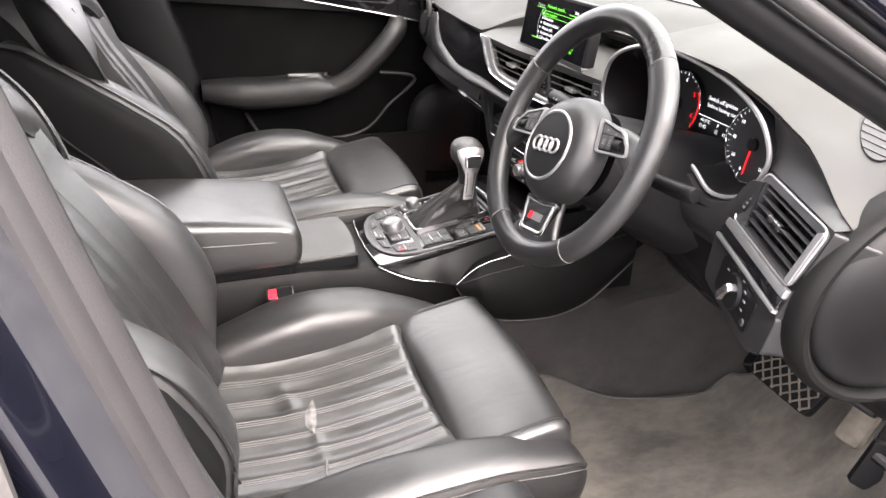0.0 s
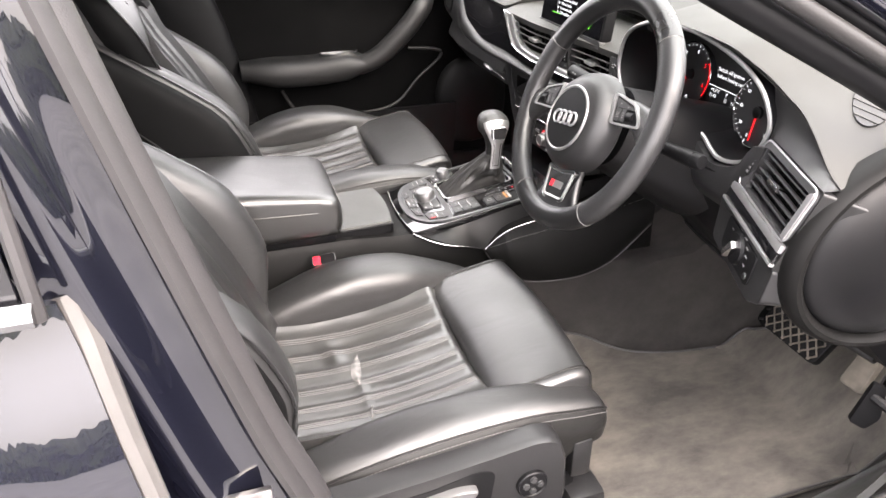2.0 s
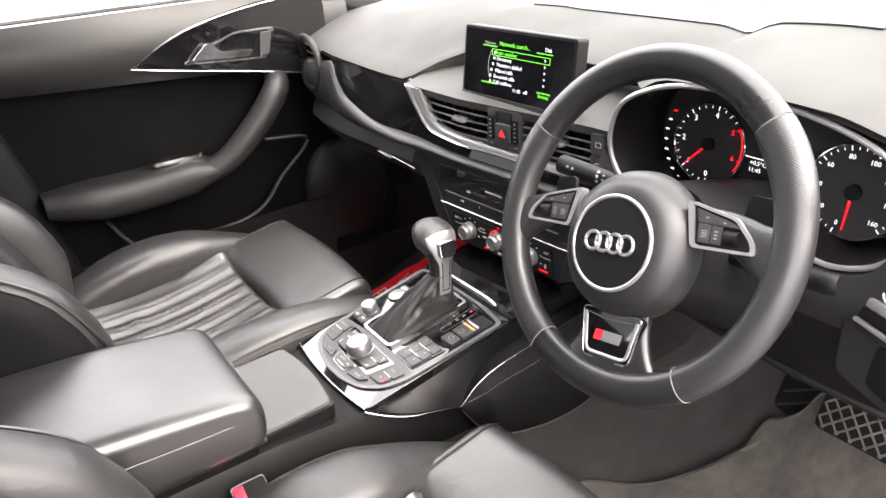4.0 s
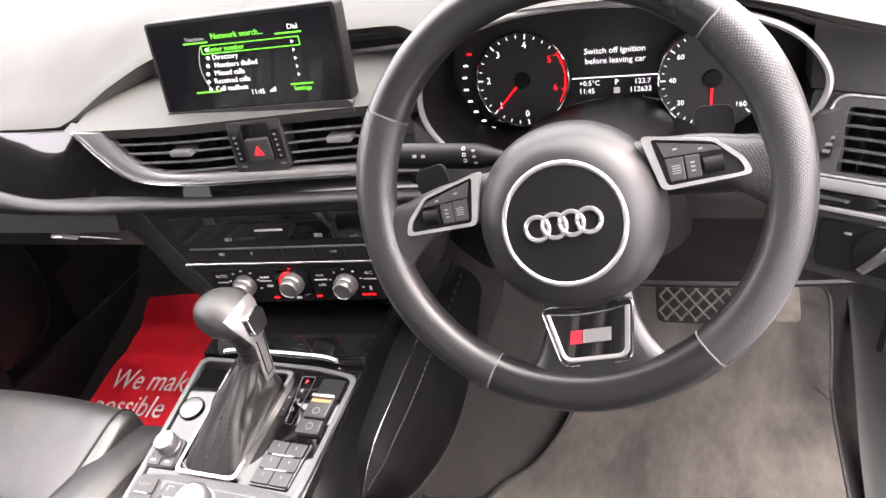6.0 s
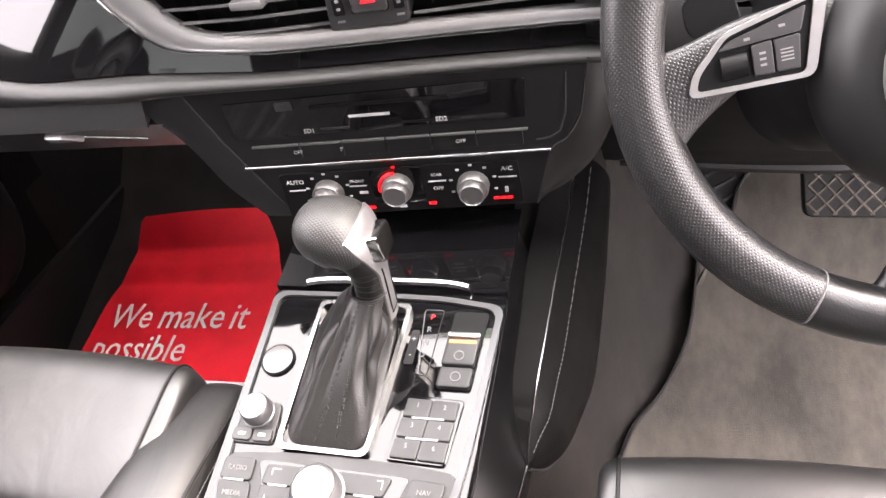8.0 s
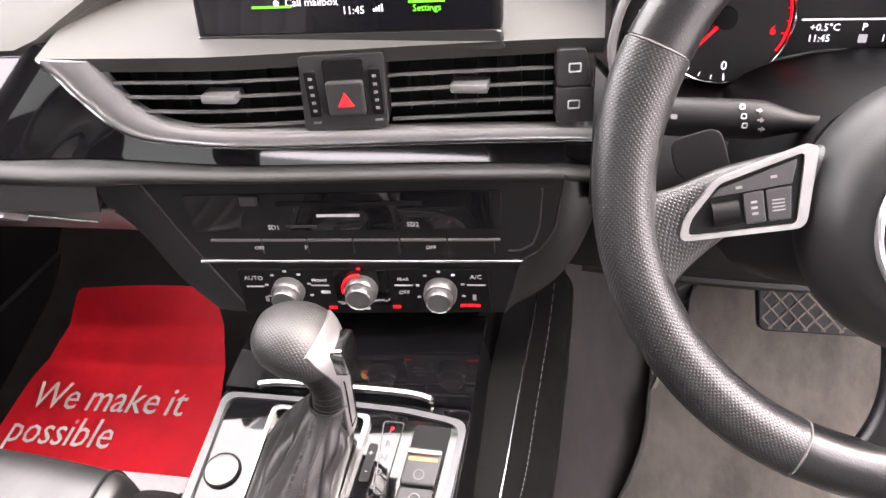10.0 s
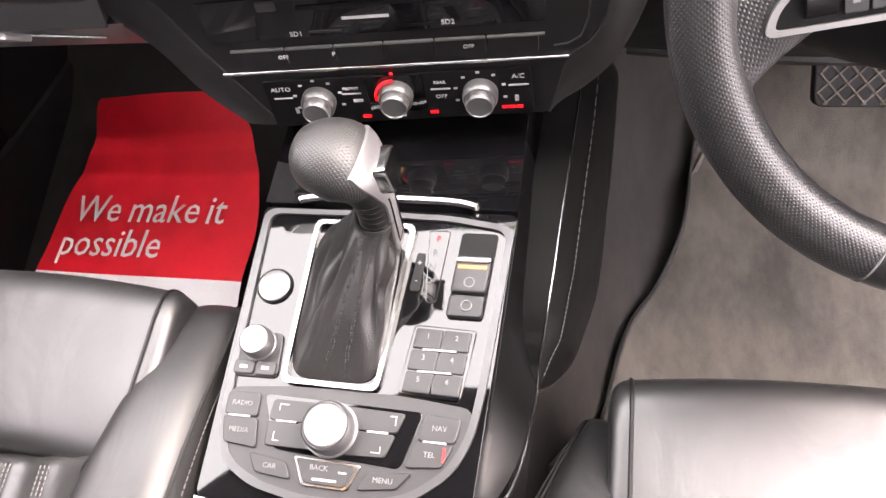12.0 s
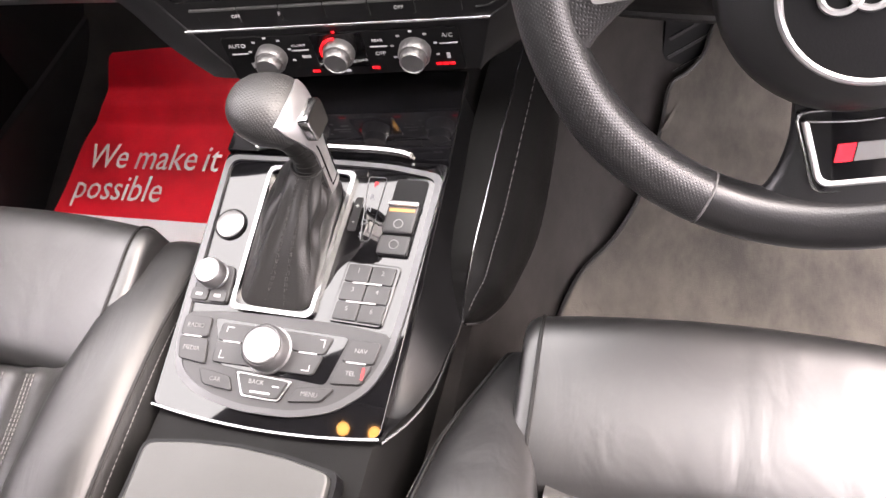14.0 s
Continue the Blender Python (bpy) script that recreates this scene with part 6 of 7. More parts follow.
for x, y, a in ((-0.05, 0.0715, 0), (0.0405, 0.0705, -90), (-0.0505, 0.0445, 90), (0.032, 0.0435, 180)):
    m = CM @ pose(x, y, 0.005, 0, 0, a)
    bar(m, 0.003, 0, 0.007, 0.0006, WHITE_PRINT, panel, 0.0003, "corner_mark")
    bar(m, 0, -0.002, 0.0006, 0.005, WHITE_PRINT, panel, 0.0003, "corner_mark")
key([(-0.0595, 0.021), (-0.031, 0.0185), (-0.0365, 0.0305), (-0.067, 0.0345)])
key_text("CAR", -0.0485, 0.0262)
part("back_frame", plate(round_poly([(-0.0225, 0.0155), (0.0125, 0.015), (0.0205, 0.034), (-0.0325, 0.036)], 0.003), CM, 0.0, 0.0036, 0.001), DULL, panel, "chrome key frame")
key([(-0.0205, 0.0175), (0.0105, 0.017), (0.0175, 0.0325), (-0.0295, 0.0345)], h=0.0052)
key_text("BACK", -0.0105, 0.0285, z=0.0056)
bar(CM, 0.0075, 0.0268, 0.006, 0.0012, WHITE_PRINT, panel, 0.0056)
bar(CM, -0.005, 0.0205, 0.018, 0.0016, WHITE_PRINT, panel, 0.0056, "key_line")
key([(0.019, 0.0165), (0.048, 0.0205), (0.0575, 0.0325), (0.025, 0.0295)])
key_text("MENU", 0.0375, 0.0248)
# rotary controller
knob = part("rotary_knob", lathe([(0.0, 0.002), (0.0205, 0.002), (0.0205, 0.005), (0.0188, 0.0055), (0.0188, 0.017), (0.0172, 0.0195), (0.0168, 0.019)], CM @ pose(-0.0075, 0.0565, 0), 72, 0.012), SILVER, panel, "ribbed silver rotary knob")
part("knob_cap", lathe([(0.0168, 0.018), (0.0164, 0.0205), (0.015, 0.0215), (0, 0.0205)], CM @ pose(-0.0075, 0.0565, 0), 36), SILVER, knob, "satin aluminium knob cap")
# gear gate, start button, volume knob, parking brake, number pad
gt_o = round_poly([(-0.0555, 0.0885), (0.0225, 0.0875), (0.0315, 0.2295), (-0.0565, 0.2305)], 0.008)
gt_i = [(-0.0155 + (p[0] + 0.0155) * 0.91, 0.159 + (p[1] - 0.159) * 0.945) for p in gt_o]
part("boot_frame", hoop(gt_o, gt_i, CM, -0.002, 0.005), DULL, panel, "aluminium frame round the lever boot")
part("start_ring", lathe([(0.0, 0.0), (0.0155, 0.0), (0.0152, 0.0022), (0, 0.0022)], CM @ pose(-0.0805, 0.1682, 0), 36), DARK, panel)
part("start_button", lathe([(0.0, 0.001), (0.0136, 0.001), (0.0135, 0.0028), (0.0128, 0.0032), (0, 0.003)], CM @ pose(-0.0805, 0.1682, 0), 36), TRIM, panel, "round silver start button")
part("button_ring", tube([CM @ Vector((-0.0805 + 0.0143 * math.cos(w * math.pi / 18), 0.1682 + 0.0143 * math.sin(w * math.pi / 18), 0.0022)) for w in range(36)], 0.0007, 6, True), DARK, panel)
part("volume_base", plate(round_poly([(-0.0975, 0.091), (-0.0595, 0.0915), (-0.062, 0.128), (-0.0985, 0.127)], 0.006), CM, 0, 0.0025, 0.001), BUTTON, panel)
part("volume_knob", lathe([(0.0, 0.001), (0.0135, 0.001), (0.0135, 0.004), (0.0125, 0.0045), (0.0125, 0.015), (0.011, 0.017), (0, 0.0165)], CM @ pose(-0.0795, 0.117, 0), 56, 0.012), SILVER, panel, "ribbed silver volume knob")
key([(-0.0965, 0.0925), (-0.0795, 0.0925), (-0.0795, 0.104), (-0.0965, 0.104)])
key([(-0.0785, 0.0925), (-0.061, 0.0925), (-0.062, 0.104), (-0.0785, 0.104)])
for x in (-0.088, -0.07):
    bar(CM, x, 0.098, 0.006, 0.0025, WHITE_PRINT, panel, 0.0049)
part("brake_recess", plate(round_poly([(0.0655, 0.151), (0.0945, 0.151), (0.0995, 0.2255), (0.0695, 0.2255)], 0.004), CM, 0.0, 0.001, 0.0003), DARK, panel)
pb = part("parking_brake_switch", plate(round_poly([(0.0665, 0.1715), (0.0945, 0.1715), (0.0968, 0.2005), (0.0685, 0.201)], 0.003), CM, 0.001, 0.006, 0.002), BUTTON, panel, "grey parking brake switch")
part("switch_edge", box(0.0685, 0.0965, 0.1965, 0.2015, 0.0045, 0.0085, CM, 0.0018), ALU, pb, "silver front edge")
part("brake_light", box(0.0705, 0.0935, 0.1915, 0.1945, 0.0055, 0.0066, CM, 0.0004), AMBER_LIT, pb, "amber lit bar")
part("hold_switch", plate(round_poly([(0.0655, 0.1515), (0.0935, 0.1515), (0.0945, 0.1695), (0.0665, 0.1695)], 0.003), CM, 0.001, 0.0055, 0.0015), BUTTON, panel, "grey hold switch")
for y in (0.18, 0.1605):
    part("icon", hoop([(0.081 + 0.0045 * math.cos(w), y + 0.0045 * math.sin(w)) for w in (k / 8 * math.pi for k in range(16))], [(0.081 + 0.0036 * math.cos(w), y + 0.0036 * math.sin(w)) for w in (k / 8 * math.pi for k in range(16))], CM, 0.0055, 0.0064), GREY_PRINT, panel)
part("pad_frame", plate(round_poly([(0.0365, 0.088), (0.0845, 0.0865), (0.0915, 0.142), (0.0425, 0.1435)], 0.004), CM, 0.0, 0.0022, 0.001), GLOSS, panel)
for r in range(3):
    for c in range(2):
        f0, f1 = r / 3, (r + 1) / 3

        def at(u, v):
            return ((0.0395 + 0.005 * v) + (0.0445 - 0.0005 * v) * u, 0.0895 + 0.0515 * v - 0.0012 * u)

        lo, hi = 1 - f1 + 0.012, 1 - f0 - 0.012
        a, b = c / 2 + 0.01, (c + 1) / 2 - 0.01
        key([at(a, lo), at(b, lo), at(b, hi), at(a, hi)], h=0.0042, r=0.0015)
        p = at((a + b) / 2, (lo + hi) / 2 + 0.04)
        key_text(str(r * 2 + c + 1), p[0], p[1], 0.0058, 0.0045)
    if r:
        p = at(0.5, 1 - r / 3)
        bar(CM, p[0], p[1], 0.026, 0.0013, WHITE_PRINT, panel, 0.005, "key_line")
for k, body in enumerate("PRNDS"):
    lettering(body, 0.0075, CM @ pose(0.0505 - 0.001 * k, 0.219 - 0.0125 * k, 0.0006), RED_LIT if k == 0 else GREY_LIT, panel, "gear_letter")
part("gate_line", tube([CM @ Vector((*p, 0.0004)) for p in round_poly([(0.0475, 0.163), (0.0555, 0.163), (0.0595, 0.2265), (0.042, 0.2265)], 0.003)], 0.0004, 5, True), BEZEL, panel)
part("shift_window", plate(round_poly([(0.033, 0.172), (0.041, 0.172), (0.042, 0.205), (0.035, 0.205)], 0.002), CM, 0, 0.0012), DIAL, panel)
lettering("+", 0.007, CM @ pose(0.038, 0.196, 0.0014), WHITE_PRINT, panel)
lettering("-", 0.007, CM @ pose(0.0375, 0.181, 0.0014), WHITE_PRINT, panel)
# lid ahead of the panel
part("lid", slab(lambda u, v: CM @ Vector((-0.108 + 0.221 * u, 0.246 + 0.1 * v, 0.002 - 0.004 * v)), 10, 10, (0, 0, -0.01)), GLOSS, console, "gloss black storage lid")
part("lid_edge", tube([CM @ Vector((x, 0.2475 + 0.0045 * (1 - (abs(x - 0.002) / 0.077) ** 6), 0.006)) for x in (k / 24 * 0.154 - 0.075 for k in range(25))], 0.004, 8), DULL, console, "chrome lip of the storage lid")
# cup holder lid and armrest
part("cup_lid", plate(round_poly([(-0.079, -0.145), (0.079, -0.145), (0.079, -0.037), (0.04, -0.031), (0.0, -0.029), (-0.04, -0.031), (-0.079, -0.037)], 0.008), CM @ pose(0, 0, 0.0, -9), 0.0, 0.022, 0.003), LID_GREY, console, "grey sliding cup holder lid")
part("cup_rim", hoop(round_poly([(-0.084, -0.15), (0.084, -0.15), (0.084, -0.034), (0.04, -0.0275), (0.0, -0.0255), (-0.04, -0.0275), (-0.084, -0.034)], 0.009), round_poly([(-0.08, -0.146), (0.08, -0.146), (0.08, -0.037), (0.04, -0.0308), (0.0, -0.0288), (-0.04, -0.0308), (-0.08, -0.037)], 0.008), CM @ pose(0, 0, 0.0, -9), 0.0, 0.017), DARK, console)
arm = thing("armrest", (0, -0.05, 0.7), "padded grey-black leather centre armrest", "armrest")
part("cushion", pillow([(-0.28, 0.70), (-0.28, 0.765), (-0.2, 0.778), (-0.06, 0.771), (0.045, 0.758), (0.09, 0.75), (0.109, 0.737), (0.114, 0.71), (0.108, 0.682), (0.08, 0.672), (-0.2, 0.672)], -0.112, 0.106, 0.02, 60, 8), ARM_LEATHER, arm)
part("stitching", tube(smooth([(-0.106, 0.05, 0.727), (-0.1, 0.1, 0.72), (-0.06, 0.115, 0.717), (0.05, 0.1155, 0.717), (0.096, 0.1, 0.722), (0.1065, 0.05, 0.727), (0.107, -0.1, 0.735), (0.107, -0.2, 0.738)], 50), 0.0009, 5), THREAD, arm)
part("base", box(-0.1, 0.09, -0.27, 0.1, 0.655, 0.685, bevel=0.008), DARK, arm)

# ---- gear lever ----
lever = thing("gear_lever", (0.0, 0.42, 0.69), "automatic gear lever with a perforated leather knob and gathered boot", "gear lever")


def boot(u, v):
    w = u * 2 * math.pi
    k = v
    f = (1 - k) ** 1.3
    cx, cy = -0.0155 + 0.0325 * k, 0.159 + 0.046 * k
    hx, hy = 0.037 * f + 0.0148 * (1 - f), 0.0655 * f + 0.0178 * (1 - f)
    x, y = math.cos(w), math.sin(w)
    mid = math.sin(math.pi * min(1.0, k * 1.05)) ** 0.8 if k < 0.95 else 0.0
    side = abs(x) ** 0.7
    pleat = 0.0022 * math.sin(4 * w + 4.0 * k + 1.2 * math.sin(2 * w)) + 0.0014 * math.sin(9 * w - 7 * k)
    crush = 0.0028 * side * math.sin(13 * k + 2.2 * math.sin(w * 2) + 1.0)
    off = (pleat + crush) * mid
    e = 0.34 + 0.5 * k
    px = cx + math.copysign(abs(x) ** e, x) * hx + off * x
    py = cy + math.copysign(abs(y) ** e, y) * hy + off * y * 0.5
    return CM @ Vector((px, py, 0.001 + 0.070 * k ** 0.9 + 0.0025 * mid * math.sin(9 * w + 4 * k)))


part("boot", grid(boot, 96, 40, closed_u=True), BOOT, lever, "gathered black leather boot")
for s in (-0.0085, -0.0065, 0.0065, 0.0085):
    for j in range(22):
        v0 = 0.03 + 0.043 * j
        pts = []
        for v1 in (v0, v0 + 0.026):
            tap = 1.0 - 0.35 * v1
            near = min((boot(0.60 + 0.3 * q / 90, v1) for q in range(91)), key=lambda p: abs((CM.inverted() @ p).x - (-0.0155 + 0.0325 * v1 + s * tap)))
            pts.append(near + Vector((0, -0.0006, 0.0004)))
        part("stitch", tube(pts, 0.0006, 4), THREAD_DARK, lever)
part("boot_hem", tube([boot(q / 40, 0.985) for q in range(40)], 0.0012, 6, True), BOOT, lever)
# head and neck in one sweep: from the rounded tip along the head and down the neck
SPINE = smooth([(-0.0425, 0.436, 0.8125), (-0.0385, 0.436, 0.8125), (-0.030, 0.436, 0.8125), (-0.016, 0.436, 0.8115), (-0.003, 0.436, 0.8055), (0.0052, 0.4355, 0.790), (0.0078, 0.434, 0.772), (0.0075, 0.4325, 0.752), (0.0065, 0.431, 0.728)], 56)
GIRTH = smooth([(0.004, 0.006, 0), (0.0135, 0.0165, 0), (0.0195, 0.0245, 0), (0.0228, 0.030, 0), (0.0222, 0.0305, 0), (0.0162, 0.0225, 0), (0.0132, 0.0176, 0), (0.0135, 0.0168, 0), (0.0145, 0.0172, 0)], 56)


def lever_ring(i):
    t = (SPINE[min(i + 1, 55)] - SPINE[max(i - 1, 0)]).normalized()
    over = Vector((t.z, 0, -t.x)).normalized() * -1
    return super_ring(SPINE[i], (0, 1, 0), over, GIRTH[i].y, GIRTH[i].x, 36, 2.3)


KNOB_LEATHER = material("knob_leather", (0.02, 0.02, 0.0198), 0.42, spec=0.55, grain=0.4, grain_size=560, stain=0.15, stain_size=30, relief="dots")
unroll(part("knob", loft([lever_ring(i) for i in range(34)]), KNOB_LEATHER, lever, "perforated grey leather knob"), 36)
part("neck", loft([lever_ring(i) for i in range(33, 56)]), LEATHER_DARK, lever, "ribbed leather neck")
for i in range(38, 55, 2):
    part("neck_rib", tube(lever_ring(i), 0.0007, 5, True), LEATHER_DARK, lever)


def trim_skin(u, v):
    """The metal side of the lever: over the head's driver side and down the neck."""
    f = 27 + 27.5 * u
    i = min(54, int(f))
    a = radians(90 + (v - 0.5) * 2 * lerp_table([(0.0, 50), (0.1, 54), (0.3, 46), (0.5, 30), (1.0, 30)], u))
    out = []
    for j in (i, i + 1):
        t = (SPINE[min(j + 1, 55)] - SPINE[max(j - 1, 0)]).normalized()
        over = Vector((-t.z, 0, t.x))
        c, s = math.cos(a), math.sin(a)
        out.append(SPINE[j] + Vector((0, 1, 0)) * (GIRTH[j].y + 0.0012) * math.copysign(abs(c) ** 0.87, c) + over * (GIRTH[j].x + 0.0016) * abs(s) ** 0.87)
    return out[0].lerp(out[1], f - i)


part("side_trim", slab(trim_skin, 40, 16, (-0.004, 0, -0.001)), ALU, lever, "satin aluminium side of the knob running down the neck")
part("trim_line", tube([trim_skin(0.42 + 0.5 * k / 12, 0.22) + Vector((0.0004, 0, 0)) for k in range(13)] + [trim_skin(0.92 - 0.5 * k / 12, 0.78) + Vector((0.0004, 0, 0)) for k in range(13)], 0.0007, 6), DARK, lever)
RB = frame_of(trim_skin(0.2, 0.5), (0, 1, 0), trim_skin(0.12, 0.5) - trim_skin(0.28, 0.5))
part("release_button", plate(round_poly([(-0.014, -0.012), (0.011, -0.014), (0.016, 0.004), (0.013, 0.011), (-0.014, 0.011)], 0.004), RB, -0.004, 0.0065, 0.002), CHROME, lever, "silver release button")

# ---- seats ----


def dashes(at, n, r):
    """A row of n stitches along the curve at(f), f in 0..1."""
    bm = bmesh.new()
    for j in range(n):
        a, b = at(j / n), at((j + 0.68) / n)
        d = b - a
        if d.length < 1e-6:
            continue
        side = d.cross(Vector((0, 0, 1)))
        side = (side.normalized() if side.length > 1e-9 else Vector((1, 0, 0))) * r
        up = side.cross(d).normalized() * r
        rows = [[bm.verts.new(p + o) for o in (side, up, -side, -up)] for p in (a, b)]
        for k in range(4):
            bm.faces.new((rows[0][k], rows[0][(k + 1) % 4], rows[1][(k + 1) % 4], rows[1][k]))
        bm.faces.new(rows[0])
        bm.faces.new(rows[1][::-1])
    return bm


def front_seat(at):
    s = thing("front_seat", at, "black leather sports seat with a pleated, creased cushion", "car seat", "front seats")
    X = at[0]

    def insert(u, v):
        x, y = -0.142 + 0.284 * u, -0.10 + 0.355 * v
        z = 0.572 + 0.022 * abs(x / 0.142) ** 2.5 + 0.02 * v - 0.019 * math.sin(math.pi * v) - 0.034 * max(0.0, (v - 0.93) / 0.07) ** 2
        for k in range(6):
            d = x - (-0.102 + 0.0408 * k)
            z -= 0.0016 * (1 - v**4) * math.exp(-((d / 0.0045) ** 2))
        z += 0.0021 * (1 - 0.6 * v**3) * math.cos(2 * math.pi * (x - 0.0204) / 0.0408) + 0.0022 * noise.noise(Vector((x * 9, y * 6, 1)))
        z += 0.0014 * noise.noise(Vector((x * 46, y * 17 + 9 * x, 3))) * (0.4 + 0.6 * abs(x) / 0.142)
        z += 0.0009 * max(0.0, abs(x) / 0.142 - 0.45) * math.sin(95 * y + 40 * abs(x) + 6 * noise.noise(Vector((x * 20, y * 12, 7)))) * max(0.0, 1 - y / 0.2)
        z += 0.004 * math.exp(-(((y - 0.06 - x * 0.2) / 0.012) ** 2)) * math.exp(-(((x + 0.06) / 0.03) ** 2))
        z += 0.003 * math.exp(-(((y - 0.075) / 0.006) ** 2)) * math.exp(-(((x - 0.05) / 0.05) ** 2))
        return Vector((X + x, y, z))

    # pale crescents: wear, and the glint on the folds painted in
    for (x0, y0), (x1, y1), (x2, y2), wide in (((-0.05, 0.084), (-0.012, 0.066), (0.024, 0.073), 0.016), ((0.078, 0.08), (0.1, 0.074), (0.122, 0.072), 0.005)):

        def crease(u, v):
            x = x0 * (1 - u) ** 2 + 2 * x1 * u * (1 - u) + x2 * u * u
            y = y0 * (1 - u) ** 2 + 2 * y1 * u * (1 - u) + y2 * u * u
            y += (v - 0.35) * wide * math.sin(math.pi * u) ** 0.7
            return insert((x + 0.142) / 0.284, (y + 0.10) / 0.355) + Vector((0, 0, 0.0009 + 0.0012 * math.sin(math.pi * v)))

        part("worn_glint_crease", slab(crease, 24, 6, (0, 0, -0.0025)), WORN_GLINT, s, "pale worn crease with its glint in the colour")
    part("cushion_centre", slab(insert, 150, 60, (0, 0, -0.09)), LEATHER_WORN, s, "creased pleated leather seat centre")
    for k in range(6):
        for d in (-0.0045, 0.0, 0.0045):
            u = (-0.102 + 0.0408 * k + d + 0.142) / 0.284
            part("seam", dashes(lambda f: insert(u, 0.02 + 0.92 * f) + Vector((0, 0, 0.0007)), 84, 0.0007), THREAD, s)
    thigh = [(0.247, 0.52), (0.245, 0.575), (0.251, 0.599), (0.28, 0.612), (0.335, 0.623), (0.374, 0.629), (0.395, 0.621), (0.403, 0.592), (0.402, 0.54), (0.395, 0.5), (0.33, 0.49)]
    part("thigh_support", pillow([(p[0], p[1]) for p in thigh], X - 0.176, X + 0.174, 0.014, 48, 10, lambda x: (-0.012 * ((x - X) / 0.168) ** 2, 0)), LEATHER_SMOOTH, s, "smooth leather thigh support")
    for q in (-0.1605, 0.1585):
        edge = [p for p in smooth([(y, z, 0) for y, z in thigh], 90, True) if p.y > 0.53]
        edge.sort(key=lambda p: math.atan2(p.x - 0.33, p.y - 0.54))
        part("thigh_piping", tube([Vector((X + q, p.x - 0.012 * (q / 0.168) ** 2, p.y + 0.0006)) for p in edge], 0.0017, 6), LEATHER_DARK, s, "piped edge of the thigh support")
    for q in (1,):
        part("thigh_slide", box(X + q * 0.178 - 0.013, X + q * 0.178 + 0.013, 0.345, 0.394, 0.545, 0.587, bevel=0.006), DARK, s, "black end of the sliding thigh rest")
    part("thigh_seam", tube([Vector((X - 0.16 + 0.32 * k / 20, 0.394 - 0.012 * ((k - 10) / 10) ** 2, 0.612)) for k in range(21)], 0.0012, 5), LEATHER_DARK, s)
    for side in (-1, 1):
        rings = []
        st = [(-0.13, 0.525, 0.03, 0.05), (-0.10, 0.54, 0.045, 0.085), (-0.02, 0.568, 0.055, 0.11), (0.08, 0.59, 0.06, 0.125), (0.18, 0.595, 0.058, 0.125), (0.25, 0.582, 0.047, 0.115), (0.30, 0.568, 0.034, 0.105), (0.335, 0.554, 0.024, 0.09), (0.36, 0.54, 0.016, 0.06), (0.37, 0.53, 0.008, 0.02)] if side < 0 else [(-0.13, 0.525, 0.03, 0.05), (-0.10, 0.54, 0.045, 0.085), (-0.02, 0.568, 0.055, 0.11), (0.08, 0.59, 0.06, 0.125), (0.18, 0.598, 0.06, 0.125), (0.27, 0.594, 0.055, 0.115), (0.34, 0.583, 0.05, 0.105), (0.375, 0.574, 0.043, 0.09), (0.392, 0.56, 0.03, 0.06), (0.398, 0.55, 0.01, 0.02)]
        if side < 0:
            st = [(y, zc + 0.018 * math.exp(-(((y - 0.1) / 0.13) ** 2)), a, b) for y, zc, a, b in st]
        if side > 0:
            st = [(y, zc - 0.012 - 0.022 * max(0.0, (0.25 - y) / 0.35), a * 0.74, b * 0.74) for y, zc, a, b in st]
        for y, zc, a, b in smooth4(st, 44):
            cx = X + side * ((0.184 if side > 0 else 0.196) + 0.006 * math.sin(y * 5)) + (0.0 if side > 0 else 0.045 * max(0.0, (y - 0.26) / 0.1) ** 1.5 * 0.3)
            top = zc + 0.042
            rings.append((cx, y, top, a, b * 0.55))

        def shell_at(i, deg, grow=0.0):
            cx, y, top, a, hb = rings[i]
            c, q = math.cos(radians(deg)), math.sin(radians(deg))
            x = side * (a + grow) * math.copysign(abs(c) ** 0.62, c)
            z = (hb + grow) * math.copysign(abs(q) ** 0.62, q)
            return Vector((cx + x - side * 0.012 * z / 0.06, y, top - hb + z))

        def crown(u, v):
            p = shell_at(round(u * 43), 190 - 152 * v)
            fade = math.sin(math.pi * min(1.0, max(0.0, v)))
            return p + Vector((0, 0, fade * (0.0022 * noise.noise(p * 17) + 0.0013 * noise.noise(Vector((p.x * 25, p.y * 70, p.z * 25))))))

        def flank(u, v):
            p = shell_at(round(u * 43), 38 - 38 * min(1.0, v * 2), 0.0012)
            low = max(0.0, v - 0.5) * 2
            return Vector((p.x - side * 0.004 * low, p.y, p.z + (min(p.z, 0.47 + 0.07 * max(0.0, min(1.0, (p.y - 0.26) / 0.08))) - p.z) * low + 0.001 * noise.noise(p * 30)))

        part("side_bolster", slab(crown, 43, 22, (0, 0, -0.008)), LEATHER_SIDE, s, "leather cushion side bolster")
        part("bolster_flank", slab(flank, 43, 14, (-side * 0.01, 0, 0)), LEATHER_DARK, s, "dark outer side of the bolster")
        part("bolster_seam", tube([shell_at(i, 38, 0.0012) for i in range(2, 42)], 0.0019, 6), LEATHER_DARK, s, "raised bolster seam")
        part("bolster_stitching", dashes(lambda f: shell_at(int(3 + f * 37), 24, 0.0022).lerp(shell_at(int(3 + f * 37) + 1, 24, 0.0022), (3 + f * 37) % 1), 130, 0.0005), THREAD, s)
    # backrest
    lean = radians(25)
    B = Matrix.Translation((X, -0.075, 0.60)) @ Matrix(((1, 0, 0), (0, -math.sin(lean), math.cos(lean)), (0, math.cos(lean), math.sin(lean)))).to_4x4()

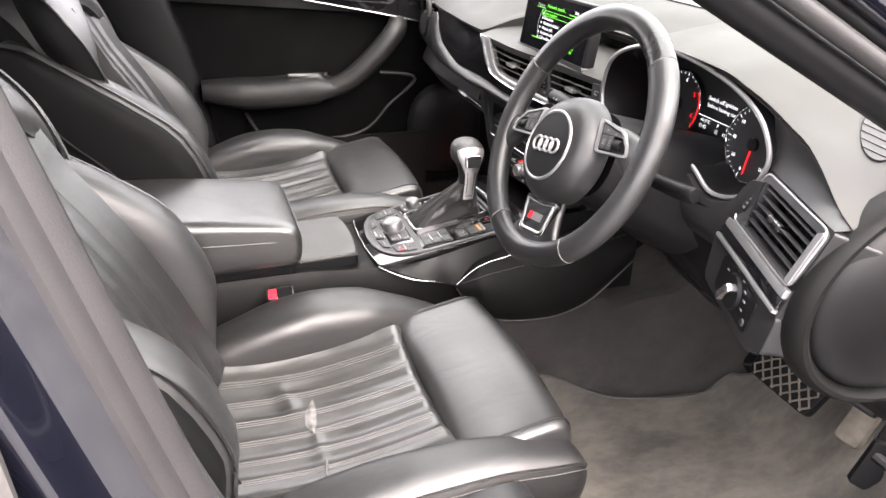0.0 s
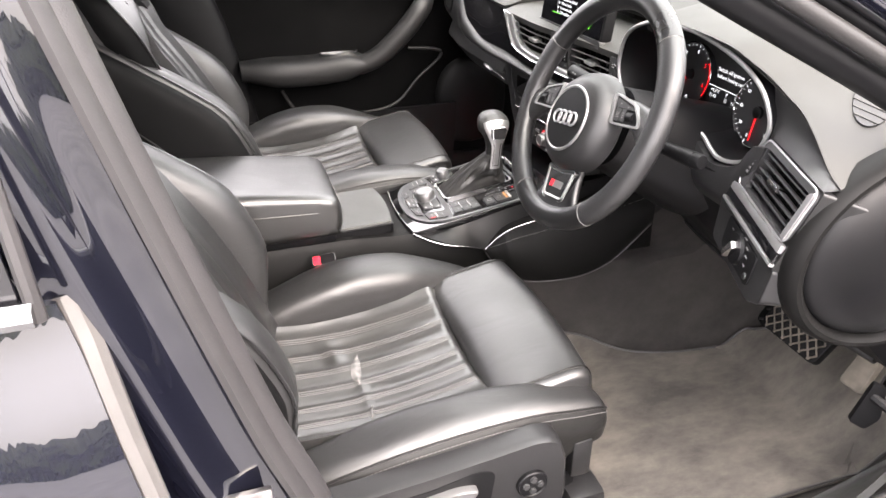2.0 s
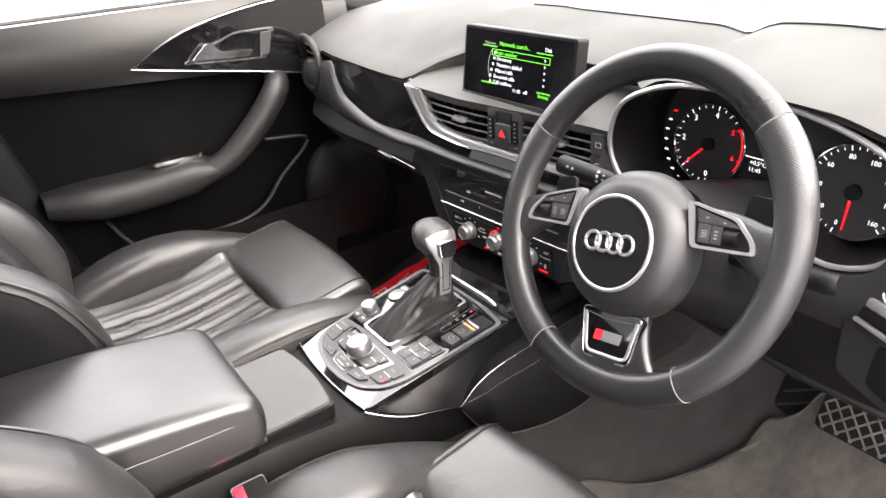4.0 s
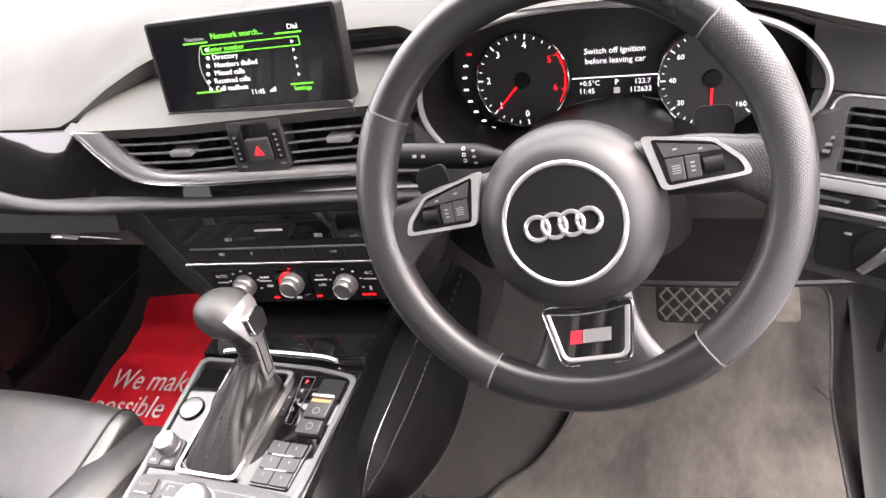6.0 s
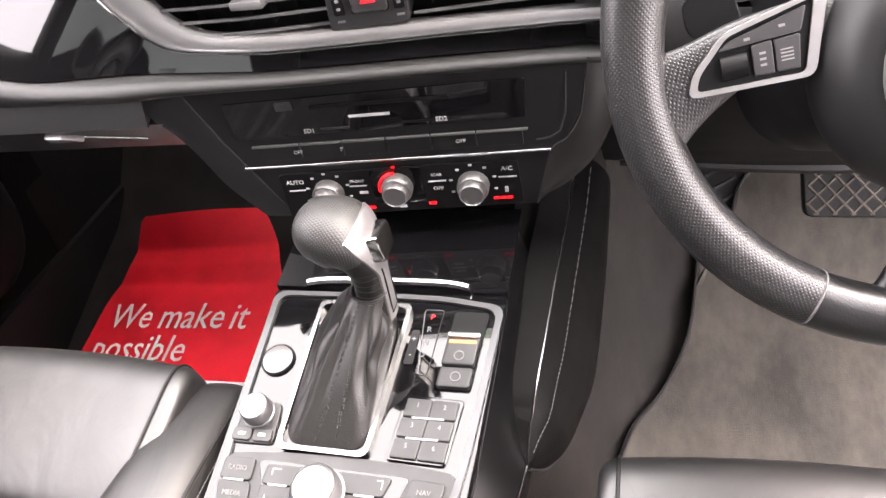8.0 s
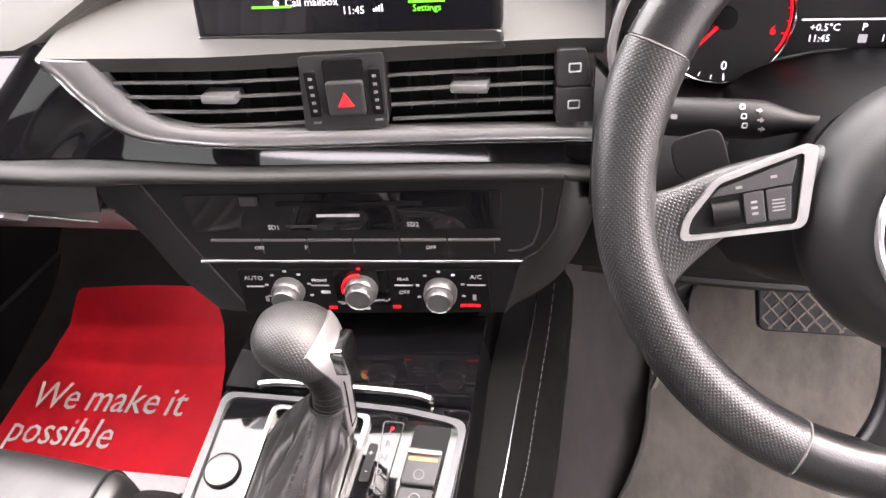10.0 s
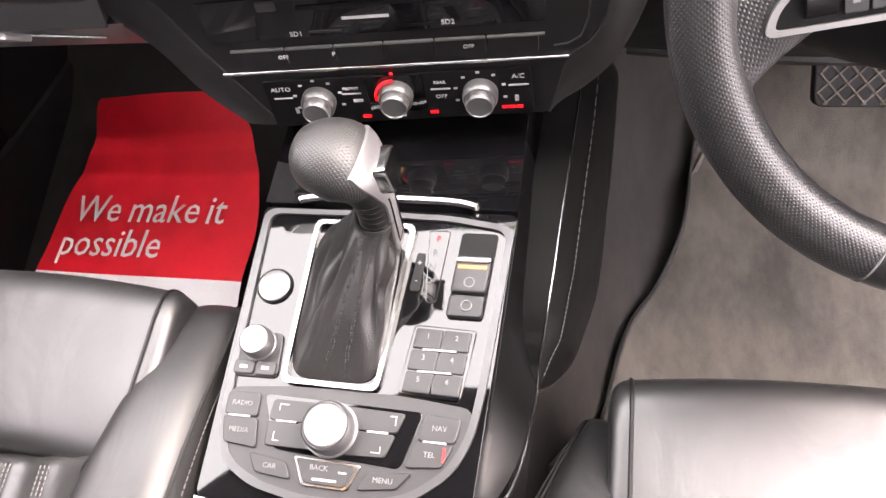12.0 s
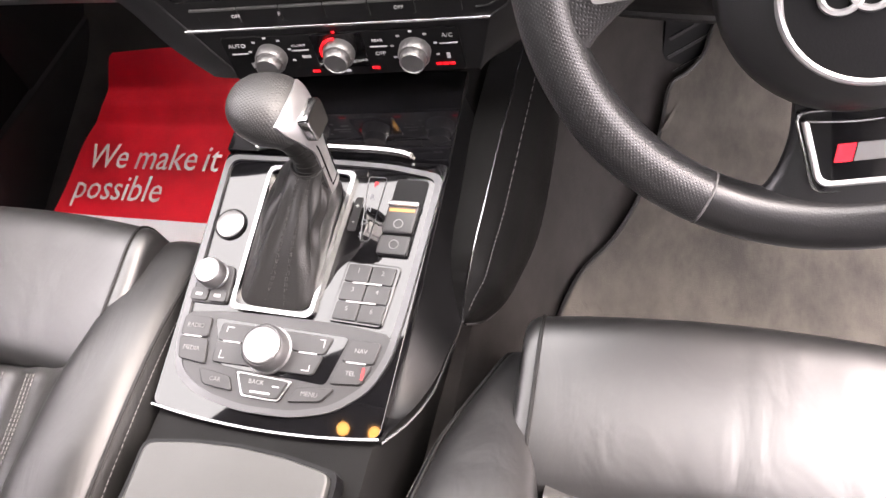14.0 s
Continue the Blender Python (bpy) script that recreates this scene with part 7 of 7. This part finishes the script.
    def back_centre(u, v):
        x, h = -0.125 + 0.25 * u, -0.02 + 0.47 * v
        z = 0.02 + 0.02 * (2 * u - 1) ** 2 + 0.014 * math.sin(math.pi * min(1, v * 1.3))
        for k in range(5):
            d = x - (-0.08 + 0.04 * k)
            z -= 0.005 * math.exp(-((d / 0.006) ** 2))
        return B @ Vector((x, h, z))

    nrm = (B.to_3x3() @ Vector((0, 0, 1))).normalized()
    part("backrest_centre", slab(back_centre, 60, 30, nrm * -0.07), LEATHER, s, "pleated leather backrest centre")
    for side in (-1, 1):
        st = [(-0.05, 0.0, 0.03, 0.03), (0.0, 0.01, 0.045, 0.05), (0.05, 0.02, 0.055, 0.07), (0.1, 0.03, 0.056, 0.085), (0.2, 0.03, 0.058, 0.086), (0.28, 0.002, 0.056, 0.078), (0.34, -0.018, 0.052, 0.062), (0.39, -0.03, 0.042, 0.042), (0.43, -0.042, 0.028, 0.026), (0.455, -0.052, 0.008, 0.008)]
        rings, flank = [], []
        for h, zc, a, b in smooth4(st, 26):
            rings.append([B @ p for p in super_ring((side * 0.174, h, zc - 0.02), (1, 0, 0), (0, 0, 1), a * 0.78, b, 32, 3.2)])
            flank.append([B @ p for p in super_ring((side * 0.205, h, zc - 0.03), (1, 0, 0), (0, 0, 1), a * 0.57, b * 0.9, 24, 3.6)])
        part("backrest_bolster", loft(rings), LEATHER_SIDE, s, "leather backrest side bolster")
        part("side_panel", loft(flank), SEAT_SHADED, s, "leather side of the backrest, shade in its colour")
        part("back_seam", tube([B @ Vector((side * (0.174 + 0.60 * a), h, zc - 0.02 + 0.9 * b)) for h, zc, a, b in smooth4(st[1:-2], 26)], 0.0022, 5), LEATHER, s)
    def edge_of(h):
        w = lerp_table([(0.30, 0.172), (0.36, 0.186), (0.42, 0.192), (0.46, 0.186), (0.50, 0.168), (0.54, 0.12)], h)
        return w, lerp_table([(0.30, 0.034), (0.40, 0.044), (0.46, 0.036), (0.50, 0.02), (0.54, -0.01)], h)

    def yoke(u, v):
        q = 2 * u - 1
        low = 0.44 - 0.13 * abs(q) ** 1.6
        h = low + (0.538 - 0.02 * q * q - low) * v
        w, z = edge_of(h)
        return B @ Vector((q * w, h, z - 0.016 * q**4 - 0.012 * math.exp(-((v / 0.12) ** 2)) + 0.006 * math.cos(q * 1.5)))

    part("shoulder_pad", slab(yoke, 56, 20, nrm * -0.06), LEATHER_SIDE, s, "leather shoulder section of the backrest")
    for side in (-1, 1):

        def wing(u, v):
            h = 0.312 + 0.2 * u
            w, z = edge_of(h)
            back = lerp_table([(0, 0.06), (0.5, 0.07), (0.8, 0.055), (1, 0.03)], u)
            return B @ Vector((side * (w * (1 - 0.1 * v * v) + 0.004 + 0.014 * math.sin(math.pi * v)), h, z - 0.012 - back * v))

        part("shoulder_side", slab(wing, 24, 10, (-side * 0.012, 0, 0)), SEAT_SHADED, s, "leather side of the shoulder section, shade in its colour")
        part("piping", tube([wing(k / 24, 0) + nrm * 0.002 for k in range(25)], 0.0026, 6), LEATHER, s, "piped edge of the shoulder section")
        part("piping", tube([B @ Vector((side * (0.207 + 0.55 * a), h, zc - 0.05 - 0.25 * b)) for h, zc, a, b in smooth4(st[1:-3], 26)], 0.0018, 5), LEATHER, s, "piped seam on the backrest side")
    shell = []
    for h, a, zc, b in smooth4([(-0.06, 0.2, -0.08, 0.05), (0.1, 0.235, -0.075, 0.06), (0.28, 0.23, -0.065, 0.06), (0.41, 0.186, -0.055, 0.05), (0.48, 0.166, -0.05, 0.044), (0.52, 0.14, -0.045, 0.036), (0.535, 0.09, -0.042, 0.018)], 24):
        shell.append([B @ p for p in super_ring((0, h, zc), (1, 0, 0), (0, 0, 1), a, b, 36, 3)])
    part("back_shell", loft(shell), SEAT_SHADED, s, "matte black seat back")
    hr = []
    for h, a, zc, b in smooth4([(0.555, 0.06, -0.005, 0.02), (0.565, 0.1, 0.0, 0.04), (0.61, 0.115, 0.0, 0.045), (0.655, 0.125, 0.005, 0.05), (0.715, 0.125, 0.005, 0.05), (0.765, 0.105, 0.005, 0.042), (0.785, 0.05, 0.005, 0.02)], 20):
        hr.append([B @ p for p in super_ring((0, h, zc), (1, 0, 0), (0, 0, 1), a, b, 32, 2.6)])
    hrest = part("headrest", loft(hr), LEATHER_DARK, s, "black leather headrest")
    for sx in (-0.05, 0.05):
        part("post", tube([B @ Vector((sx, 0.54, -0.003)), B @ Vector((sx, 0.64, -0.003))], 0.006, 10), DARK, hrest)
    D = frame_of((X + 0.262, 0.255, 0.54), (0, 1, 0), (0, 0, 1))
    part("base_trim", plate(round_poly([(-0.46, -0.08), (-0.46, 0.03), (-0.3, 0.038), (-0.15, 0.05), (-0.05, 0.062), (0.012, 0.07), (0.04, 0.064), (0.052, 0.03), (0.056, -0.04), (0.045, -0.09)], 0.016, 5), D, -0.035, 0.0, 0.012), SOFT, s, "grey plastic seat base trim")
    part("lever_recess", plate(round_poly([(-0.42, -0.06), (-0.42, 0.012), (-0.14, 0.03), (-0.075, 0.044), (-0.052, 0.036), (-0.06, -0.03), (-0.14, -0.06)], 0.012), D, -0.004, 0.0012, 0.0006), DARK, s, "dark recess behind the levers")
    part("switch_lever", plate(round_poly([(-0.36, -0.03), (-0.09, 0.006), (-0.076, 0.022), (-0.105, 0.027), (-0.36, -0.006)], 0.01), D, 0.001, 0.014, 0.004), SATIN, s, "silver seat adjuster lever")
    part("rail_bracket", box(X + 0.205, X + 0.228, 0.335, 0.366, 0.485, 0.552, bevel=0.006), SOFT, s, "grey rail bracket")
    dl = part("adjuster_dial", lathe([(0.0, 0.0), (0.022, 0.0), (0.022, 0.005), (0.0205, 0.0065), (0.019, 0.005), (0, 0.006)], D, 36), DARK, s, "round lumbar adjuster")
    for k in range(4):
        w = k * math.pi / 2
        part("dial_pad", lathe([(0.0, 0.004), (0.0052, 0.004), (0.0046, 0.0085), (0, 0.009)], D @ pose(0.0098 * math.cos(w), 0.0098 * math.sin(w), 0), 14), BUTTON, dl)
    part("rail", box(X - 0.2, X + 0.2, -0.2, 0.36, FLOOR, 0.47, bevel=0.01), DARK, s)
    part("rail_cover", box(X + 0.17, X + 0.23, 0.34, 0.4, FLOOR, 0.44, bevel=0.012), SOFT, s, "grey rail end cover")
    return s


def smooth4(rows, n):
    """n rows along a smooth curve through rows of four numbers."""
    a = smooth([r[:3] for r in rows], n)
    b = smooth([(r[3], 0, 0) for r in rows], n)
    return [(p.x, p.y, p.z, q.x) for p, q in zip(a, b)]


driver = front_seat((0.36, 0, FLOOR))
passenger = copy_thing(driver, pose(-0.345, 0.03, FLOOR + 0.015))
for piece in passenger.children:
    if piece.name.startswith(("thigh_", "cushion_", "seam", "side_bolster", "bolster_")):
        piece.location += Vector((0, -0.01, 0.038))
    elif piece.name.startswith("worn_glint_crease"):
        bpy.data.objects.remove(piece)
passenger["label"] = "black leather sports seat with a smooth pleated cushion"
buckle = thing("seat_belt_buckle", (0.12, 0.069, 0.58), "black seat belt buckle with a red button", "buckle")
BK = frame_of((0.122, 0.069, 0.642), (0.1, 1, 0.08), (-1, 0.1, 0.35))
shell = round_poly([(-0.021, -0.013), (0.021, -0.013), (0.021, 0.013), (-0.021, 0.013)], 0.005)
part("housing", plate(shell, BK, -0.06, 0.0, 0.002), DARK, buckle)
part("frame", hoop(shell, [(p[0] * 0.92, p[1] * 0.84) for p in shell], BK, -0.003, 0.001), DULL, buckle, "slim metal frame")
part("button", box(-0.0185, -0.006, -0.0095, 0.0095, -0.002, 0.0015, BK, 0.001), RED_PAPER, buckle, "red release button")

# ---- mats ----
mat_d = thing("floor_mat", (0.4, 0.6, FLOOR), "worn grey carpet floor mat in the driver's footwell", "floor mat")
MO = [(0.17, 0.30), (0.185, 0.43), (0.208, 0.545), (0.245, 0.63), (0.277, 0.725), (0.29, 0.82), (0.297, 0.868), (0.318, 0.882), (0.337, 0.9), (0.36, 0.94), (0.47, 0.968), (0.545, 0.955), (0.565, 0.925), (0.59, 0.935), (0.63, 0.945), (0.648, 0.93), (0.65, 0.88), (0.646, 0.77), (0.648, 0.6), (0.648, 0.30)]
MF = Matrix.Translation((0, 0, FLOOR + 0.012))


def mat_rise(x, y):
    """How far the carpet lies over the flat floor."""
    return max(0.95 * max(0.0, y - 0.83), floor_z(x, y) - FLOOR + 0.006)


def on_floor(bm):
    bmesh.ops.triangulate(bm, faces=bm.faces)
    for _ in range(4):
        bmesh.ops.subdivide_edges(bm, edges=[e for e in bm.edges if e.calc_length() > 0.05], cuts=1)
        bmesh.ops.triangulate(bm, faces=bm.faces)
    for v in bm.verts:
        v.co.z += mat_rise(v.co.x, v.co.y)
    return bm


mo = [tuple(p.xy) for p in smooth([(*p, 0) for p in MO], 110, True)]
part("carpet_sheet", on_floor(plate(mo, MF, -0.006, 0.004)), CARPET, mat_d, "grey-brown worn carpet pile")
part("binding", tube([Vector((p[0], p[1], FLOOR + 0.0155 + mat_rise(p[0], p[1]))) for p in mo], 0.0028, 6, True), SEAL_DARK, mat_d, "dark stitched edge")
paper = thing("paper_mat", (-0.45, 0.7, FLOOR), "red paper floor mat with white lettering", "paper mat")
PP = frame_of((-0.591, 0.715, 0.386), (0.983, -0.097, 0.156), (0.042, 0.945, 0.323))


def paper_edge(v):
    lo = lerp_table([(-0.40, -0.06), (-0.2, -0.067), (-0.05, -0.064), (0.09, -0.021), (0.19, -0.012), (0.213, 0.012)], v)
    hi = lerp_table([(-0.40, 0.33), (-0.1, 0.316), (0.0, 0.311), (0.087, 0.292), (0.18, 0.258), (0.213, 0.225)], v)
    return lo, hi


def paper_sheet(u, v):
    lo, hi = paper_edge(v if v < 0.08 else 0.08 + (v - 0.08) * 1.33)
    crease = 0.01 * max(0.0, 1 - abs(v - 0.088) / 0.03)
    return PP @ Vector((lo + (hi - lo) * u, v, 0.004 + 0.003 * math.sin(u * 5 + v * 30) + 0.002 * math.sin(v * 47) + crease + 0.42 * max(0.0, v - 0.088)))


part("red_sheet", slab(lambda u, v: paper_sheet(u, -0.1 + 0.271 * v), 24, 60, (0, 0, -0.0006)), RED_PAPER, paper, "red printed field")
part("white_band", slab(lambda u, v: paper_sheet(u, -0.40 + 0.2997 * v), 20, 20, (0, 0, -0.0006)), WHITE_PAPER, paper, "white printed band")
for line, y, x in (("We", -0.003, -0.02), ("make", -0.0025, 0.087), ("it", -0.002, 0.228), ("possible", -0.057, -0.032)):
    lettering(line, 0.0605, PP @ pose(x, y, 0.0085, 0, 0, 0.6), WHITE_PAPER, paper, "lettering", "LEFT", shear=0.12)
